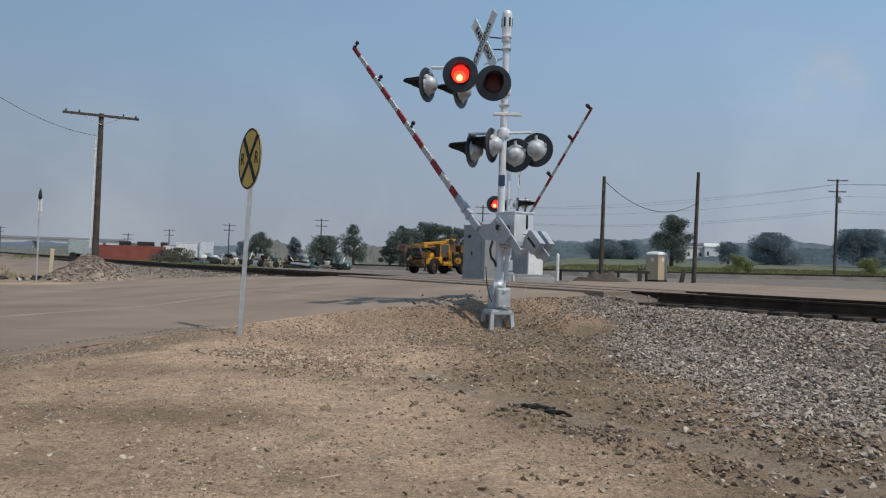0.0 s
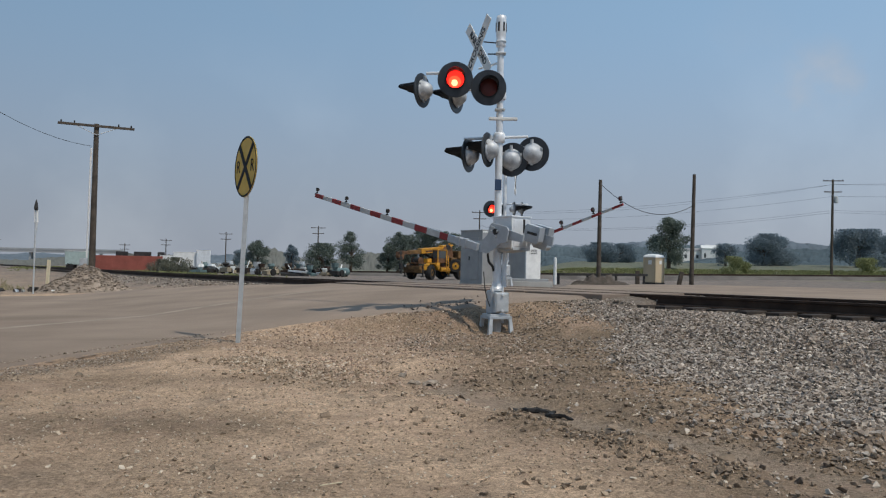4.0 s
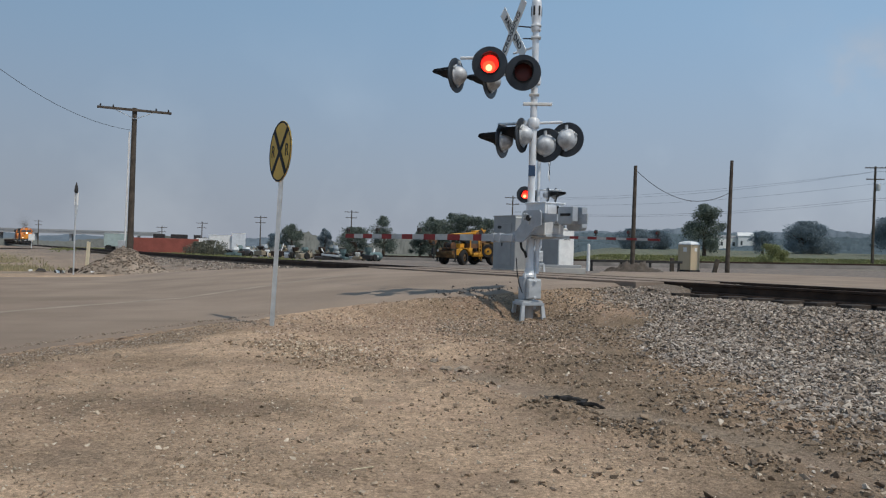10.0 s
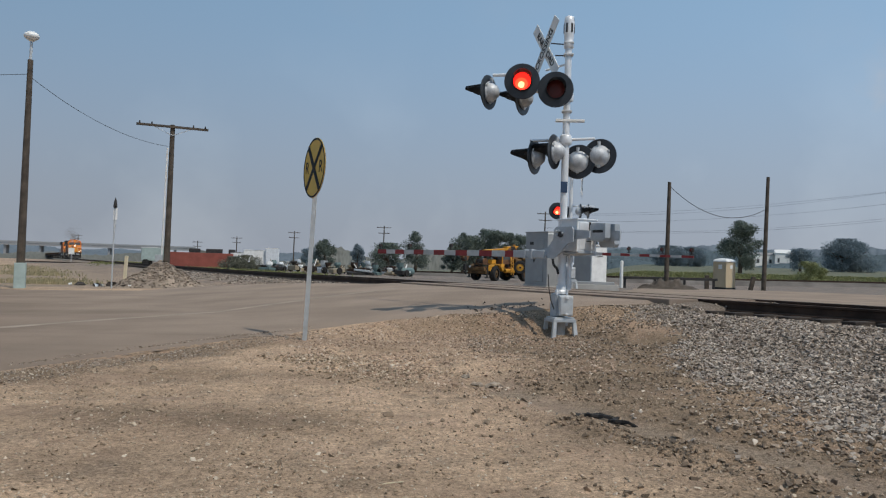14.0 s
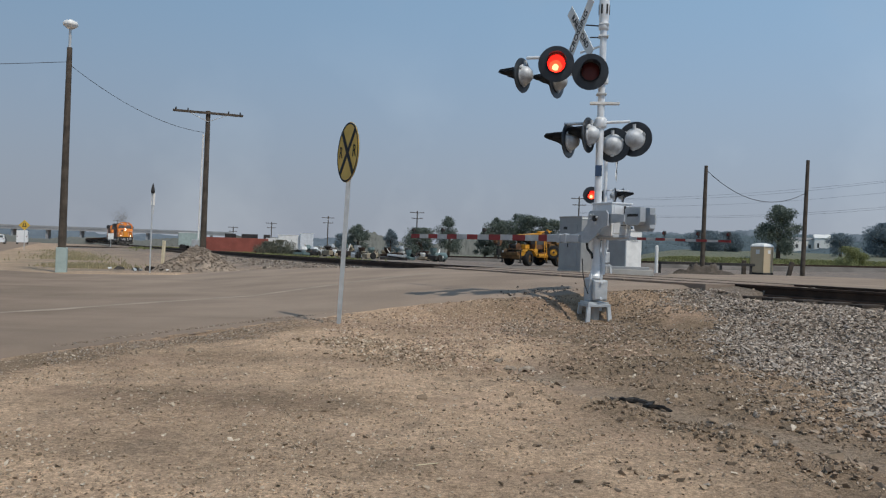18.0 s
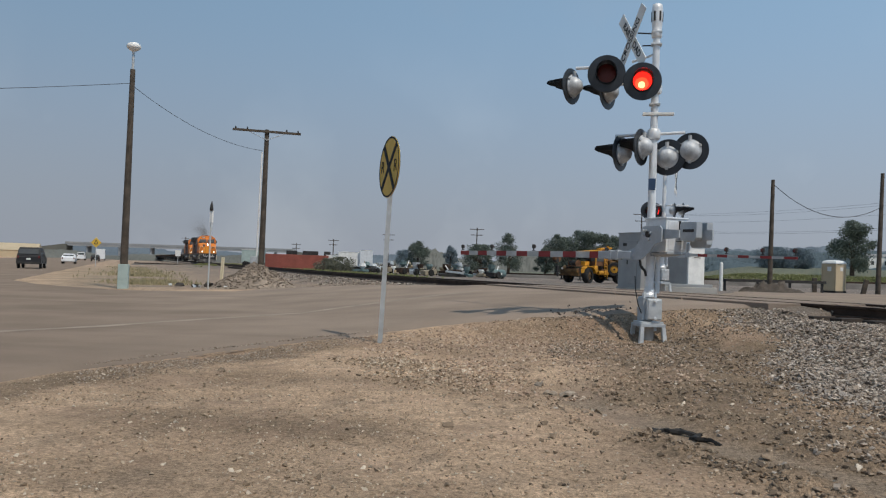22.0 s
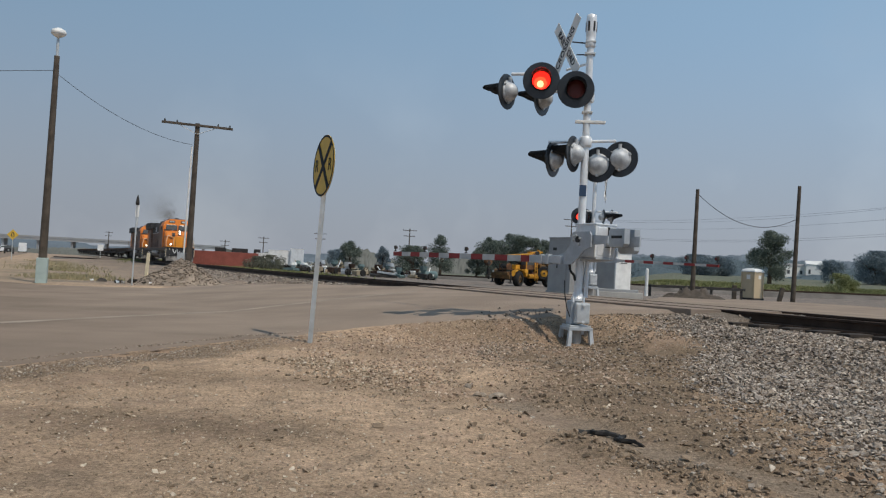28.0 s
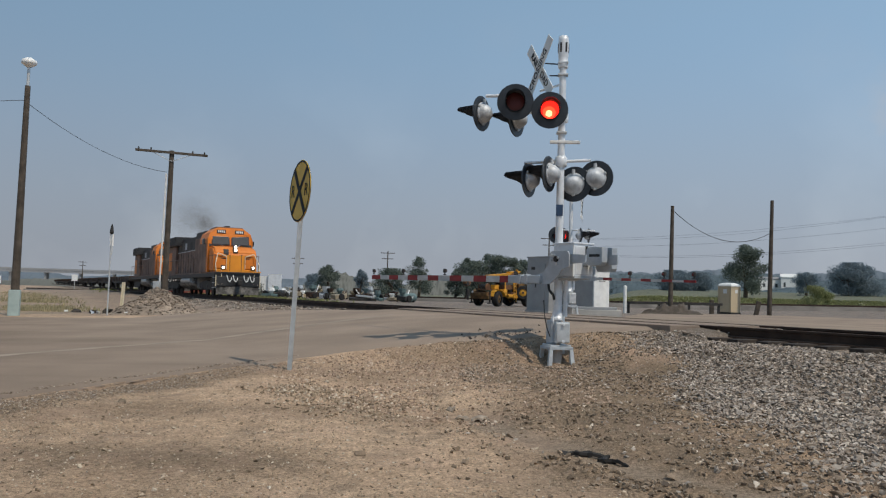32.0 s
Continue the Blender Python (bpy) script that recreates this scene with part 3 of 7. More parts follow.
def build_ground():
    xs, ys = spread(-1800, 1800, -7, 8, 0.075), spread(-900, 2600, 2.4, 17, 0.075)
    verts, stony, weedy, damp, silt, lot, field = [], [], [], [], [], [], []
    for y in ys:
        for x in xs:
            verts.append((x, y, ground_z(x, y)))
            a, q = to_aq(x, y)
            w = noise.noise((x * 0.7, y * 0.7, 7.0))
            s = smooth((q - bank_q(a) + 0.2 + 0.7 * w) / 1.0) * smooth((1.0 + 6.0 - q) / 3) if a > 36.5 else smooth((q + 4.6 + w) / 2.0) * smooth((7 - q) / 3)
            stony.append(s)
            damp.append(0.85 * smooth(1.15 - abs(q - bank_q(a) + 1.25 + 0.8 * w) / 1.8) * smooth((a - 39.2) / 2) + 0.32 * smooth((noise.noise((x * 0.35, y * 0.8, 2.0)) - 0.15) * 4) if q < 4 else 0.0)
            silt.append(0.9 * wash(a, q))
            lot.append(max(0.95 * smooth((q - 1.2) / 2.5), 0.55 * smooth((17 - a) / 5) * smooth((q + 16) / 3)))
            if 39.6 < a < 41.9 and -4.4 < q < -2.3:      # bare brown patch beside the mast
                stony[-1] *= 1 - smooth(1.5 - math.hypot((a - 40.7) / 0.75, (q + 3.25) / 0.42) + 0.5 * w)
            if -6.2 < q < -1.7 and 37 < a < 43.5:       # brown earth round the signal mast
                damp[-1] = min(0.85, damp[-1] + 0.6 * smooth(0.75 + 0.8 * w))
            if -13.5 < q < -8 and 37 < a < 46:          # darker gravel along the road edge and in front of it
                edge = -road_gap(a, q)
                damp[-1] = min(0.9, damp[-1] + 0.8 * smooth(1.4 - abs(edge - 0.5) / 0.6) * smooth(0.7 + w) + 0.6 * smooth(1.3 - math.hypot((x + 2.3) / 1.4, (y - 5.9) / 0.55) + 0.8 * w))
            far = math.hypot(x, y)
            g = smooth((q - 58 - 6 * w) / 8) * 0.9
            field.append(0.9 * smooth((far - 112) / 45) * smooth((q - 40) / 20))
            if q < -11:
                g = max(g, 0.4 * smooth((far - 32) / 10) * smooth((-road_gap(a, q) - 1.5) / 3) * smooth(0.6 + noise.noise((x * 0.15, y * 0.15, 1)) * 1.5))
            weedy.append(g)
    w = len(xs)
    faces = [(j * w + i, j * w + i + 1, (j + 1) * w + i + 1, (j + 1) * w + i) for j in range(len(ys) - 1) for i in range(w - 1)]
    ob = raw_mesh("ground", verts, faces, "dirt", True)
    for name, values in (("stony", stony), ("weedy", weedy), ("damp", damp), ("silt", silt), ("lot", lot), ("field", field)):
        ob.data.attributes.new(name, "FLOAT", "POINT").data.foreach_set("value", values)
    return tagged(ob, "tan dirt and gravel ground with damp patches, rising to the track", "ground", kind="structure")


def build_road():
    verts, faces, cols = [], [], 56
    qs = [-12.6] + list(np.arange(-12.2, 3.0, 0.16)) + list(np.arange(3.0, 31.1, 0.8))
    for q in qs:
        lo, hi = road_edges(q)
        for k in range(cols):
            a = lo + (hi - lo) * k / (cols - 1)
            x, y = to_xy(a, q)
            edge = min(k, cols - 1 - k) == 0
            verts.append((x, y, road_z(a, q) + 0.006 * noise.noise((x, y, 0)) - (0.06 if edge else 0) - (0.012 if q < -12.3 else 0)))
    for j in range(len(qs) - 1):
        for k in range(cols - 1):
            faces.append((j * cols + k, j * cols + k + 1, (j + 1) * cols + k + 1, (j + 1) * cols + k))
    # the crossing leaves the track bed free
    keep = []
    for f in faces:
        a, q = to_aq(*verts[f[0]][:2])
        if not -1.55 < q < 1.4:
            keep.append(f)
    def wear(ob):
        values = [smooth((-6.0 - to_aq(v.co.x, v.co.y)[1]) / 8) for v in ob.data.vertices]
        ob.data.attributes.new("traffic", "FLOAT", "POINT").data.foreach_set("value", values)
        return ob
    tagged(wear(raw_mesh("road", verts, keep, "road", True)), "worn brownish grey asphalt road over the level crossing", "road", kind="structure")
    verts, faces = [], []
    sa = list(np.arange(-480, 0, 12)) + list(np.arange(0, 40, 0.8)) + list(np.arange(40, 43, 0.1)) + list(np.arange(43.4, 60, 0.8)) + list(np.arange(60, 131, 10))
    for a in sa:
        edge = lerp(a, HIGHWAY_A, HIGHWAY_Q)
        for k in range(16):
            q = edge if k == 0 else edge - 0.15 - (30 + edge + 12) * (k - 1) / 14
            x, y = to_xy(a, q)
            verts.append((x, y, road_z(a, q) - (0.075 if k == 0 and not 16.4 < a < 40.05 else 0)))
    for j in range(len(sa) - 1):
        for k in range(15):
            faces.append((j * 16 + k, j * 16 + k + 1, (j + 1) * 16 + k + 1, (j + 1) * 16 + k))
    tagged(wear(raw_mesh("road_highway", verts, faces, "road", True)), "worn asphalt highway running beside the railway", "road", kind="structure")


def worn_line():
    """A scuffed pale line that swings off the highway over the crossing."""
    at = list(np.arange(-15.5, -2.6, 0.25))
    verts, faces = [], []
    for q in at:
        a = lerp(q, [-15.5, -13.5, -11.1, -7.7, -5.0, -2.4], [37.2, 36.0, 34.2, 32.1, 31.0, 30.2])
        wide = 0.15 + 0.07 * noise.noise((q * 1.3, 0, 0))
        for side in (-wide, wide):
            x, y = to_xy(a + side, q)
            verts.append((x, y, road_z(a + side, q) + 0.006 * noise.noise((x, y, 0)) * (q > -12.2) + 0.004))
    for k in range(len(at) - 1):
        faces.append((2 * k, 2 * k + 2, 2 * k + 3, 2 * k + 1))
    tagged(raw_mesh("road_marking", verts, faces, "worn_paint"), "faint worn pale line painted across the asphalt", "road marking", kind="structure")


RAIL_OUTLINE = [(-0.075, 0), (0.075, 0), (0.07, 0.02), (0.012, 0.035), (0.012, 0.14), (0.036, 0.15), (0.036, 0.182), (0.028, 0.188), (-0.028, 0.188), (-0.036, 0.182), (-0.036, 0.15), (-0.012, 0.14), (-0.012, 0.035), (-0.07, 0.02)]


def build_track():
    track = thing("railway_track", pose(0, 0, 0), "single railway track with rusty rails on dark wooden sleepers", "track", kind="structure")
    for side in (-0.7525, 0.7525):
        verts, faces, n = [], [], len(RAIL_OUTLINE)
        stops = [-420, -200, -100, -40] + list(range(0, 131, 10))
        for a in stops:
            for w, h in RAIL_OUTLINE:
                x, y = to_xy(a, side + w)
                verts.append((x, y, rail_z(a) - 0.188 + h))
        for j in range(len(stops) - 1):
            for k in range(n):
                faces.append((j * n + k, j * n + (k + 1) % n, (j + 1) * n + (k + 1) % n, (j + 1) * n + k))
        r = raw_mesh("rail", verts, faces, "rust")
        r.parent = track
    tie = mesh_of(box((0.23, 2.6, 0.18), bevel=0.012), "sleeper")
    tie.materials.append(M["tie"])
    for k in range(190):
        a = 62 - 0.55 * k
        if 27.6 < a < 39.6:
            continue
        ob = new("sleeper", tie)
        ob.parent = track
        x, y = to_xy(a + random.uniform(-.03, .03), random.uniform(-.04, .04))
        ob.matrix_basis = pose(x, y, rail_z(a) - 0.188 - 0.085, 0, -0.7, HEADING + random.uniform(-1, 1))
    # crossing panels between and beside the rails
    for lo, hi, name in ((-0.70, -0.01, "crossing_panel"), (0.01, 0.70, "crossing_panel"), (-1.55, -0.83, "crossing_panel"), (0.83, 1.42, "crossing_panel")):
        for k in range(5):
            a0 = 27.9 + k * 2.3
            c = (lo + hi) / 2
            x, y = to_xy(a0 + 1.14, c)
            p = part(name, box((2.27, hi - lo, 0.16), bevel=0.015), "asphalt", track, "worn crossing panel" if k == 0 else "")
            p.matrix_basis = pose(x, y, rail_z(a0 + 1.14) - 0.088, 0, -0.7, HEADING)
    return track


# ---- loose stones ----
def stone_shapes(count=12):
    """Angular crushed stones: hulls of a few random corners."""
    shapes = []
    for k in range(count):
        bm = bmesh.new()
        rnd = random.Random(k)
        for _ in range(9):
            v = Vector((rnd.uniform(-1, 1), rnd.uniform(-1, 1), rnd.uniform(-1, 1)))
            v /= max(0.6, v.length)
            bm.verts.new((v.x * 1.15, v.y * 0.95, v.z * 0.75))
        made = bmesh.ops.convex_hull(bm, input=bm.verts[:])
        bmesh.ops.delete(bm, geom=[v for v in bm.verts if not v.link_faces], context="VERTS")
        bmesh.ops.triangulate(bm, faces=bm.faces[:])
        bm.verts.index_update()
        shapes.append((np.array([v.co[:] for v in bm.verts]), np.array([[v.index for v in f.verts] for f in bm.faces])))
        bm.free()
    return shapes


STONES = stone_shapes()


def scatter(name, spots, mat, label, category):
    """Stones lying at (x, y, size), half sunk into the ground, as one mesh."""
    rnd = random.Random(len(spots))
    vs, fs, base = [], [], 0
    for x, y, size in spots:
        shape, tri = STONES[rnd.randrange(len(STONES))]
        turn = np.array(Euler((rnd.uniform(-.6, .6), rnd.uniform(-.6, .6), rnd.uniform(0, 6.28))).to_matrix())
        z = ground_z(x, y) + (0.05 if road_gap(*to_aq(x, y)) > 0 else 0.0)
        vs.append((shape * size * np.array([rnd.uniform(.75, 1.25), rnd.uniform(.65, 1.05), 0.85])) @ turn.T + (x, y, z + size * 0.3))
        fs.append(tri + base)
        base += len(shape)
    ob = raw_mesh(name, np.concatenate(vs).tolist(), np.concatenate(fs).tolist(), mat)
    return tagged(ob, label, category, kind="stuff")


def bare_patch(a, q):
    return math.hypot((a - 40.7) / 0.8, (q + 3.25) / 0.45) < 1


def build_stones():
    rnd = random.Random(5)
    spots = []
    for _ in range(150000):                                  # ballast on the bank
        a, q = rnd.uniform(37.4, 58), -1.35 - 6.6 * rnd.random()
        if road_gap(a, q) > -0.12:
            continue
        x, y = to_xy(a, q)
        if y < 2.2 or x > 0.62 * y + 1.6 or (bare_patch(a, q) and rnd.random() < 0.8):
            continue
        w = noise.noise((x * .7, y * .7, 7.0)) + 0.5 * noise.noise((x * 2.3, y * 2.3, 1.0))
        if rnd.random() < smooth((q - bank_q(a) + 0.35 + 0.6 * w) / 0.8):
            spots.append((x, y, (0.012 + 0.020 * rnd.random()) * (1.5 if rnd.random() < 0.07 else 1)))
    scatter("ballast", spots[:58000], "ballast", "grey and buff crushed stone ballast on the bank", "ballast")
    spots = []
    for _ in range(9000):                                    # ballast along the far stretch of track
        a, q = rnd.uniform(-10, 28), rnd.choice((-1, 1)) * rnd.uniform(0.85, 4.2)
        if road_gap(a, q) > -0.1 and a > 16:
            continue
        spots.append((*to_xy(a, q), rnd.uniform(0.03, 0.06)))
    for _ in range(2500):
        spots.append((*to_xy(rnd.uniform(39.8, 60), rnd.uniform(-1.3, 1.6)), rnd.uniform(0.02, 0.04)))
    scatter("ballast", spots, "ballast", "grey crushed stone ballast under and beside the sleepers", "ballast")
    spots = []
    for _ in range(64000):                                   # small gravel over the dirt
        y = 2.3 + 13 * rnd.random() ** 1.5
        x = rnd.uniform(-0.75 * y - 1, 0.62 * y + 1)
        a, q = to_aq(x, y)
        if road_gap(a, q) > -0.05 or q > -1.5 or rnd.random() < wash(a, q):
            continue
        if noise.noise((x * 0.9, y * 0.9, 3.3)) + rnd.uniform(-0.6, 0.6) < -0.12:
            continue
        spots.append((x, y, rnd.uniform(0.004, 0.012) if rnd.random() < 0.95 else rnd.uniform(0.014, 0.024)))
    near = []
    for _ in range(70000):                                   # stones mixed with earth below the ballast and round the mast
        a, q = rnd.uniform(36.6, 50), rnd.uniform(-10, -1.7)
        low = q - bank_q(a)
        if road_gap(a, q) > -0.05 or low > 0.4 or low < -3.2 or rnd.random() < 1.15 * wash(a, q):
            continue
        if bare_patch(a, q) and rnd.random() < 0.85:
            continue
        x, y = to_xy(a, q)
        if y < 2.2 or x > 0.62 * y + 1.6:
            continue
        w = noise.noise((x * 1.3, y * 1.3, 6.1)) + 0.6 * noise.noise((x * 3.1, y * 3.1, 2.2))
        near_mast = smooth(1.6 - math.hypot(x - 0.9, y - 13.2) / 2.0)
        cobbly = smooth((a - 45.5) / 1.2) * smooth((low + 2.2) / 0.8)
        keep = 0.62 * smooth((low + 1.7) / 1.9) + 0.5 * near_mast + 0.35 * cobbly + 0.45 * w
        if rnd.random() < keep:
            near.append((x, y, 0.007 + (0.019 + 0.010 * cobbly) * rnd.random() ** 1.6))
    scatter("gravel", near[:26000], "mixed_stone", "loose buff and grey stones in the earth round the signal mast", "gravel")
    slope = []
    for _ in range(30000):                                   # tan stones on the slope between the road, the sign and the mast
        a, q = rnd.uniform(36.8, 43.4), rnd.uniform(-8.6, -3.6)
        if road_gap(a, q) > -0.05 or q > bank_q(a) - 1.2:
            continue
        x, y = to_xy(a, q)
        w = noise.noise((x * 0.9, y * 0.9, 5.5)) + 0.7 * noise.noise((x * 2.6, y * 2.6, 0.5))
        if rnd.random() < 0.33 + 0.55 * w:
            slope.append((x, y, 0.007 + 0.019 * rnd.random() ** 1.8))
    scatter("gravel", slope[:9000], "pink_stone", "tan and pinkish stones on the slope beside the road", "gravel")
    fringe = []
    for _ in range(60000):                                   # dark gravel thrown to the road's edge
        a, q = rnd.uniform(36.8, 43.4), rnd.uniform(-12.1, -7.6)
        edge = -road_gap(a, q)
        if not -0.25 < edge < 1.3:
            continue
        x, y = to_xy(a, q)
        if y < 3 or x < -0.75 * y - 1:
            continue
        w = noise.noise((x * 0.8, y * 0.8, 9.5)) + 0.5 * noise.noise((x * 3, y * 3, 1.5))
        if rnd.random() < 0.55 * smooth((edge + 0.3) / 0.35) * smooth((1.25 - edge) / 0.8) + 0.35 * w:
            fringe.append((x, y, 0.005 + 0.010 * rnd.random() ** 2))
    scatter("gravel", fringe[:12000], "mixed_stone", "fine dark gravel along the edge of the asphalt", "gravel")
    broken = []
    for _ in range(170):                                     # broken asphalt along the road's edge beside the mast
        x, y = rnd.gauss(0.15, 0.42), rnd.gauss(14.6, 0.55)
        broken.append((x, y, 0.010 + 0.028 * rnd.random() ** 2.5))
    scatter("asphalt_rubble", broken, "broken_asphalt", "dark broken asphalt pieces beside the mast", "rubble")
    pale = []
    for _ in range(2600):                                    # pale flat chips on the slope between sign and mast
        f, g = rnd.random(), rnd.gauss(0, 0.30)
        x, y = -2.6 + 1.8 * f + g * 0.9, 10.4 - 2.2 * f + g * 0.9 + rnd.gauss(0, 0.16)
        a, q = to_aq(x, y)
        if road_gap(a, q) < -0.1 and noise.noise((x * 1.9, y * 1.9, 4.4)) + rnd.uniform(-0.3, 0.3) > -0.12:
            pale.append((x, y, 0.008 + 0.022 * rnd.random() ** 2))
    scatter("stone_chips", pale, "gravel", "pale flat stone chips on the dirt slope", "gravel")
    clods = []
    for _ in range(11000):                                   # brown clods between the dirt and the ballast
        a = rnd.uniform(38.6, 50)
        q = bank_q(a) - 1.0 + rnd.gauss(0, 0.9)
        x, y = to_xy(a, q)
        if q > -2 or road_gap(a, q) > -0.1 or y < 2.2 or x > 0.62 * y + 2 or noise.noise((x, y, 8.0)) < -0.08 or rnd.random() < wash(a, q):
            continue
        clods.append((x, y, 0.006 + 0.024 * rnd.random() ** 2.5))
    for a0, a1, off, wide, n in ((45.1, 46.4, -0.42, 0.09, 260), (46.4, 47.4, -0.50, 0.12, 110), (46.5, 47.7, 0.20, 0.10, 110), (42.9, 44.2, 0.30, 0.12, 120)):
        for _ in range(n):                                   # rows of clods along the edges of the gully
            a = rnd.uniform(a0, a1)
            clods.append((*to_xy(a, lerp(a, WASH_A, WASH_Q) + off + rnd.gauss(0, wide)), 0.007 + 0.022 * rnd.random() ** 2))
    scatter("clods", clods, "clod", "dark brown clods of earth along the foot of the bank", "clods")
    scatter("gravel", spots[:42000], "gravel", "fine buff gravel strewn over the dirt", "gravel")


# ---- crossing signals ----
def flasher_unit(parent, m, lit=None, name="flasher"):
    """One flashing light: black background disc, hood, grey housing, lens and, where it flashes, a two-faced lamp disc. Faces -y."""
    unit = part(name, turned([(0.0, 0.0), (0.30, 0.0), (0.305, 0.012), (0.30, 0.02), (0.0, 0.02)], 32, m=pose(0, 0, 0, 90, 0, 0)), "hood", parent, "round black background disc", m)
    ring = bmesh.new()
    turned([(0.150, -0.005), (0.165, -0.005), (0.165, 0.06), (0.150, 0.06), (0.150, -0.005)], 28, ring, pose(0, 0, 0, 90, 0, 0), False)
    part("lens_ring", ring, "black", unit)
    hood = bmesh.new()
    rows = []
    for k in range(25):
        w = radians(-32 + 244 * k / 24)
        reach = 0.07 + 0.33 * smooth((math.sin(w) + 0.5) / 1.05)
        rows.append((hood.verts.new((0.168 * math.cos(w), -0.02, 0.168 * math.sin(w))), hood.verts.new((0.160 * math.cos(w), -0.02 - reach, 0.158 * math.sin(w) - 0.012))))
    for one, two in zip(rows, rows[1:]):
        hood.faces.new((one[0], two[0], two[1], one[1]))
    bmesh.ops.solidify(hood, geom=hood.faces[:], thickness=0.008)
    part("hood", hood, "hood", unit, "long dark visor hood", smoothed=True)
    if lit is not None:
        # reflector added under the black hood, pale so that the red glow shows
        lining = bmesh.new()
        rows = []
        for k in range(17):
            w = radians(12 + 156 * k / 16)
            rows.append([lining.verts.new((r * math.cos(w), -y, r * math.sin(w) - dz)) for r, y, dz in ((0.156, 0.03, 0), (0.150, 0.24, 0.008))])
        for one, two in zip(rows, rows[1:]):
            lining.faces.new((one[1], two[1], two[0], one[0]))
        bmesh.ops.solidify(lining, geom=lining.faces[:], thickness=0.003)
        part("hood_lining", lining, "lining", unit, "grey lining added inside the visor to catch the lamp's glow", smoothed=True)
    part("housing", turned([(0.0, -0.185), (0.05, -0.18), (0.10, -0.155), (0.145, -0.10), (0.165, -0.045), (0.172, -0.03), (0.19, -0.026), (0.19, -0.004)], 24, m=pose(0, 0, 0, 90, 0, 0)), "housing", unit, "rounded grey metal housing", smoothed=True)
    for w in (35, 155, 270):
        part("latch", box((0.045, 0.03, 0.05), (0.185 * math.cos(radians(w)), 0.03, 0.185 * math.sin(radians(w))), (0, -w, 0), 0.006), "galvanised", unit)
    part("housing_cap", turned([(0.03, -0.05), (0.03, 0.05)], 10, m=pose(0, 0.04, 0.20)), "housing", unit)
    lens = turned([(0.150, 0.012), (0.10, 0.035), (0.0, 0.045)], 24, m=pose(0, 0, 0, 90, 0, 0))
    if lit is None:
        part("lens", lens, "red_dull", unit, "dark red lens", smoothed=True)
        return unit, None
    lens.free()
    # a disc that turns over: one face glows, the other is dull
    lamp = new("lamp_disc")
    lamp.parent = unit
    lamp.matrix_basis = pose(0, -0.03, 0)
    glow = turned([(0.156, 0.0), (0.156, 0.006), (0.09, 0.012), (0.0, 0.014)], 24, m=pose(0, 0, 0, 90, 0, 0))
    part("lit_face", glow, "red_glow", lamp)
    part("lit_ring", turned([(0.108, 0.011), (0.06, 0.0165), (0.0, 0.0175)], 20, m=pose(-0.008, 0, -0.034, 90, 0, 0)), "red_mid", lamp)
    hot = turned([(0.06, 0.015), (0.035, 0.020), (0.0, 0.022)], 20, m=pose(-0.012, 0, -0.055, 90, 0, 0))
    part("lit_centre", hot, "red_hot", lamp)
    part("dull_face", turned([(0.0, -0.014), (0.10, -0.012), (0.151, -0.006), (0.151, -0.001)], 24, m=pose(0, 0, 0, 90, 0, 0)), "red_dull", lamp)
    return unit, lamp


LAMPS = []      # (lamp disc, glows in the first half of the beat)


def crossbuck(parent, m):
    """Two crossed white boards with black lettering, facing -y."""
    for sign, text in ((1, "CROSSING"), (-1, "RAIL  ROAD")):
        turn = m @ pose(0, -0.012 * sign, 0, 0, -50 * sign, 0)
        board = part("crossbuck_board", box((1.22, 0.012, 0.2), bevel=0.004), "white", parent, "white crossbuck board with black lettering", turn)
        letters(text, 0.165 if sign > 0 else 0.158, "black", board, pose(0, -0.010, 0, 0, 0, 0))


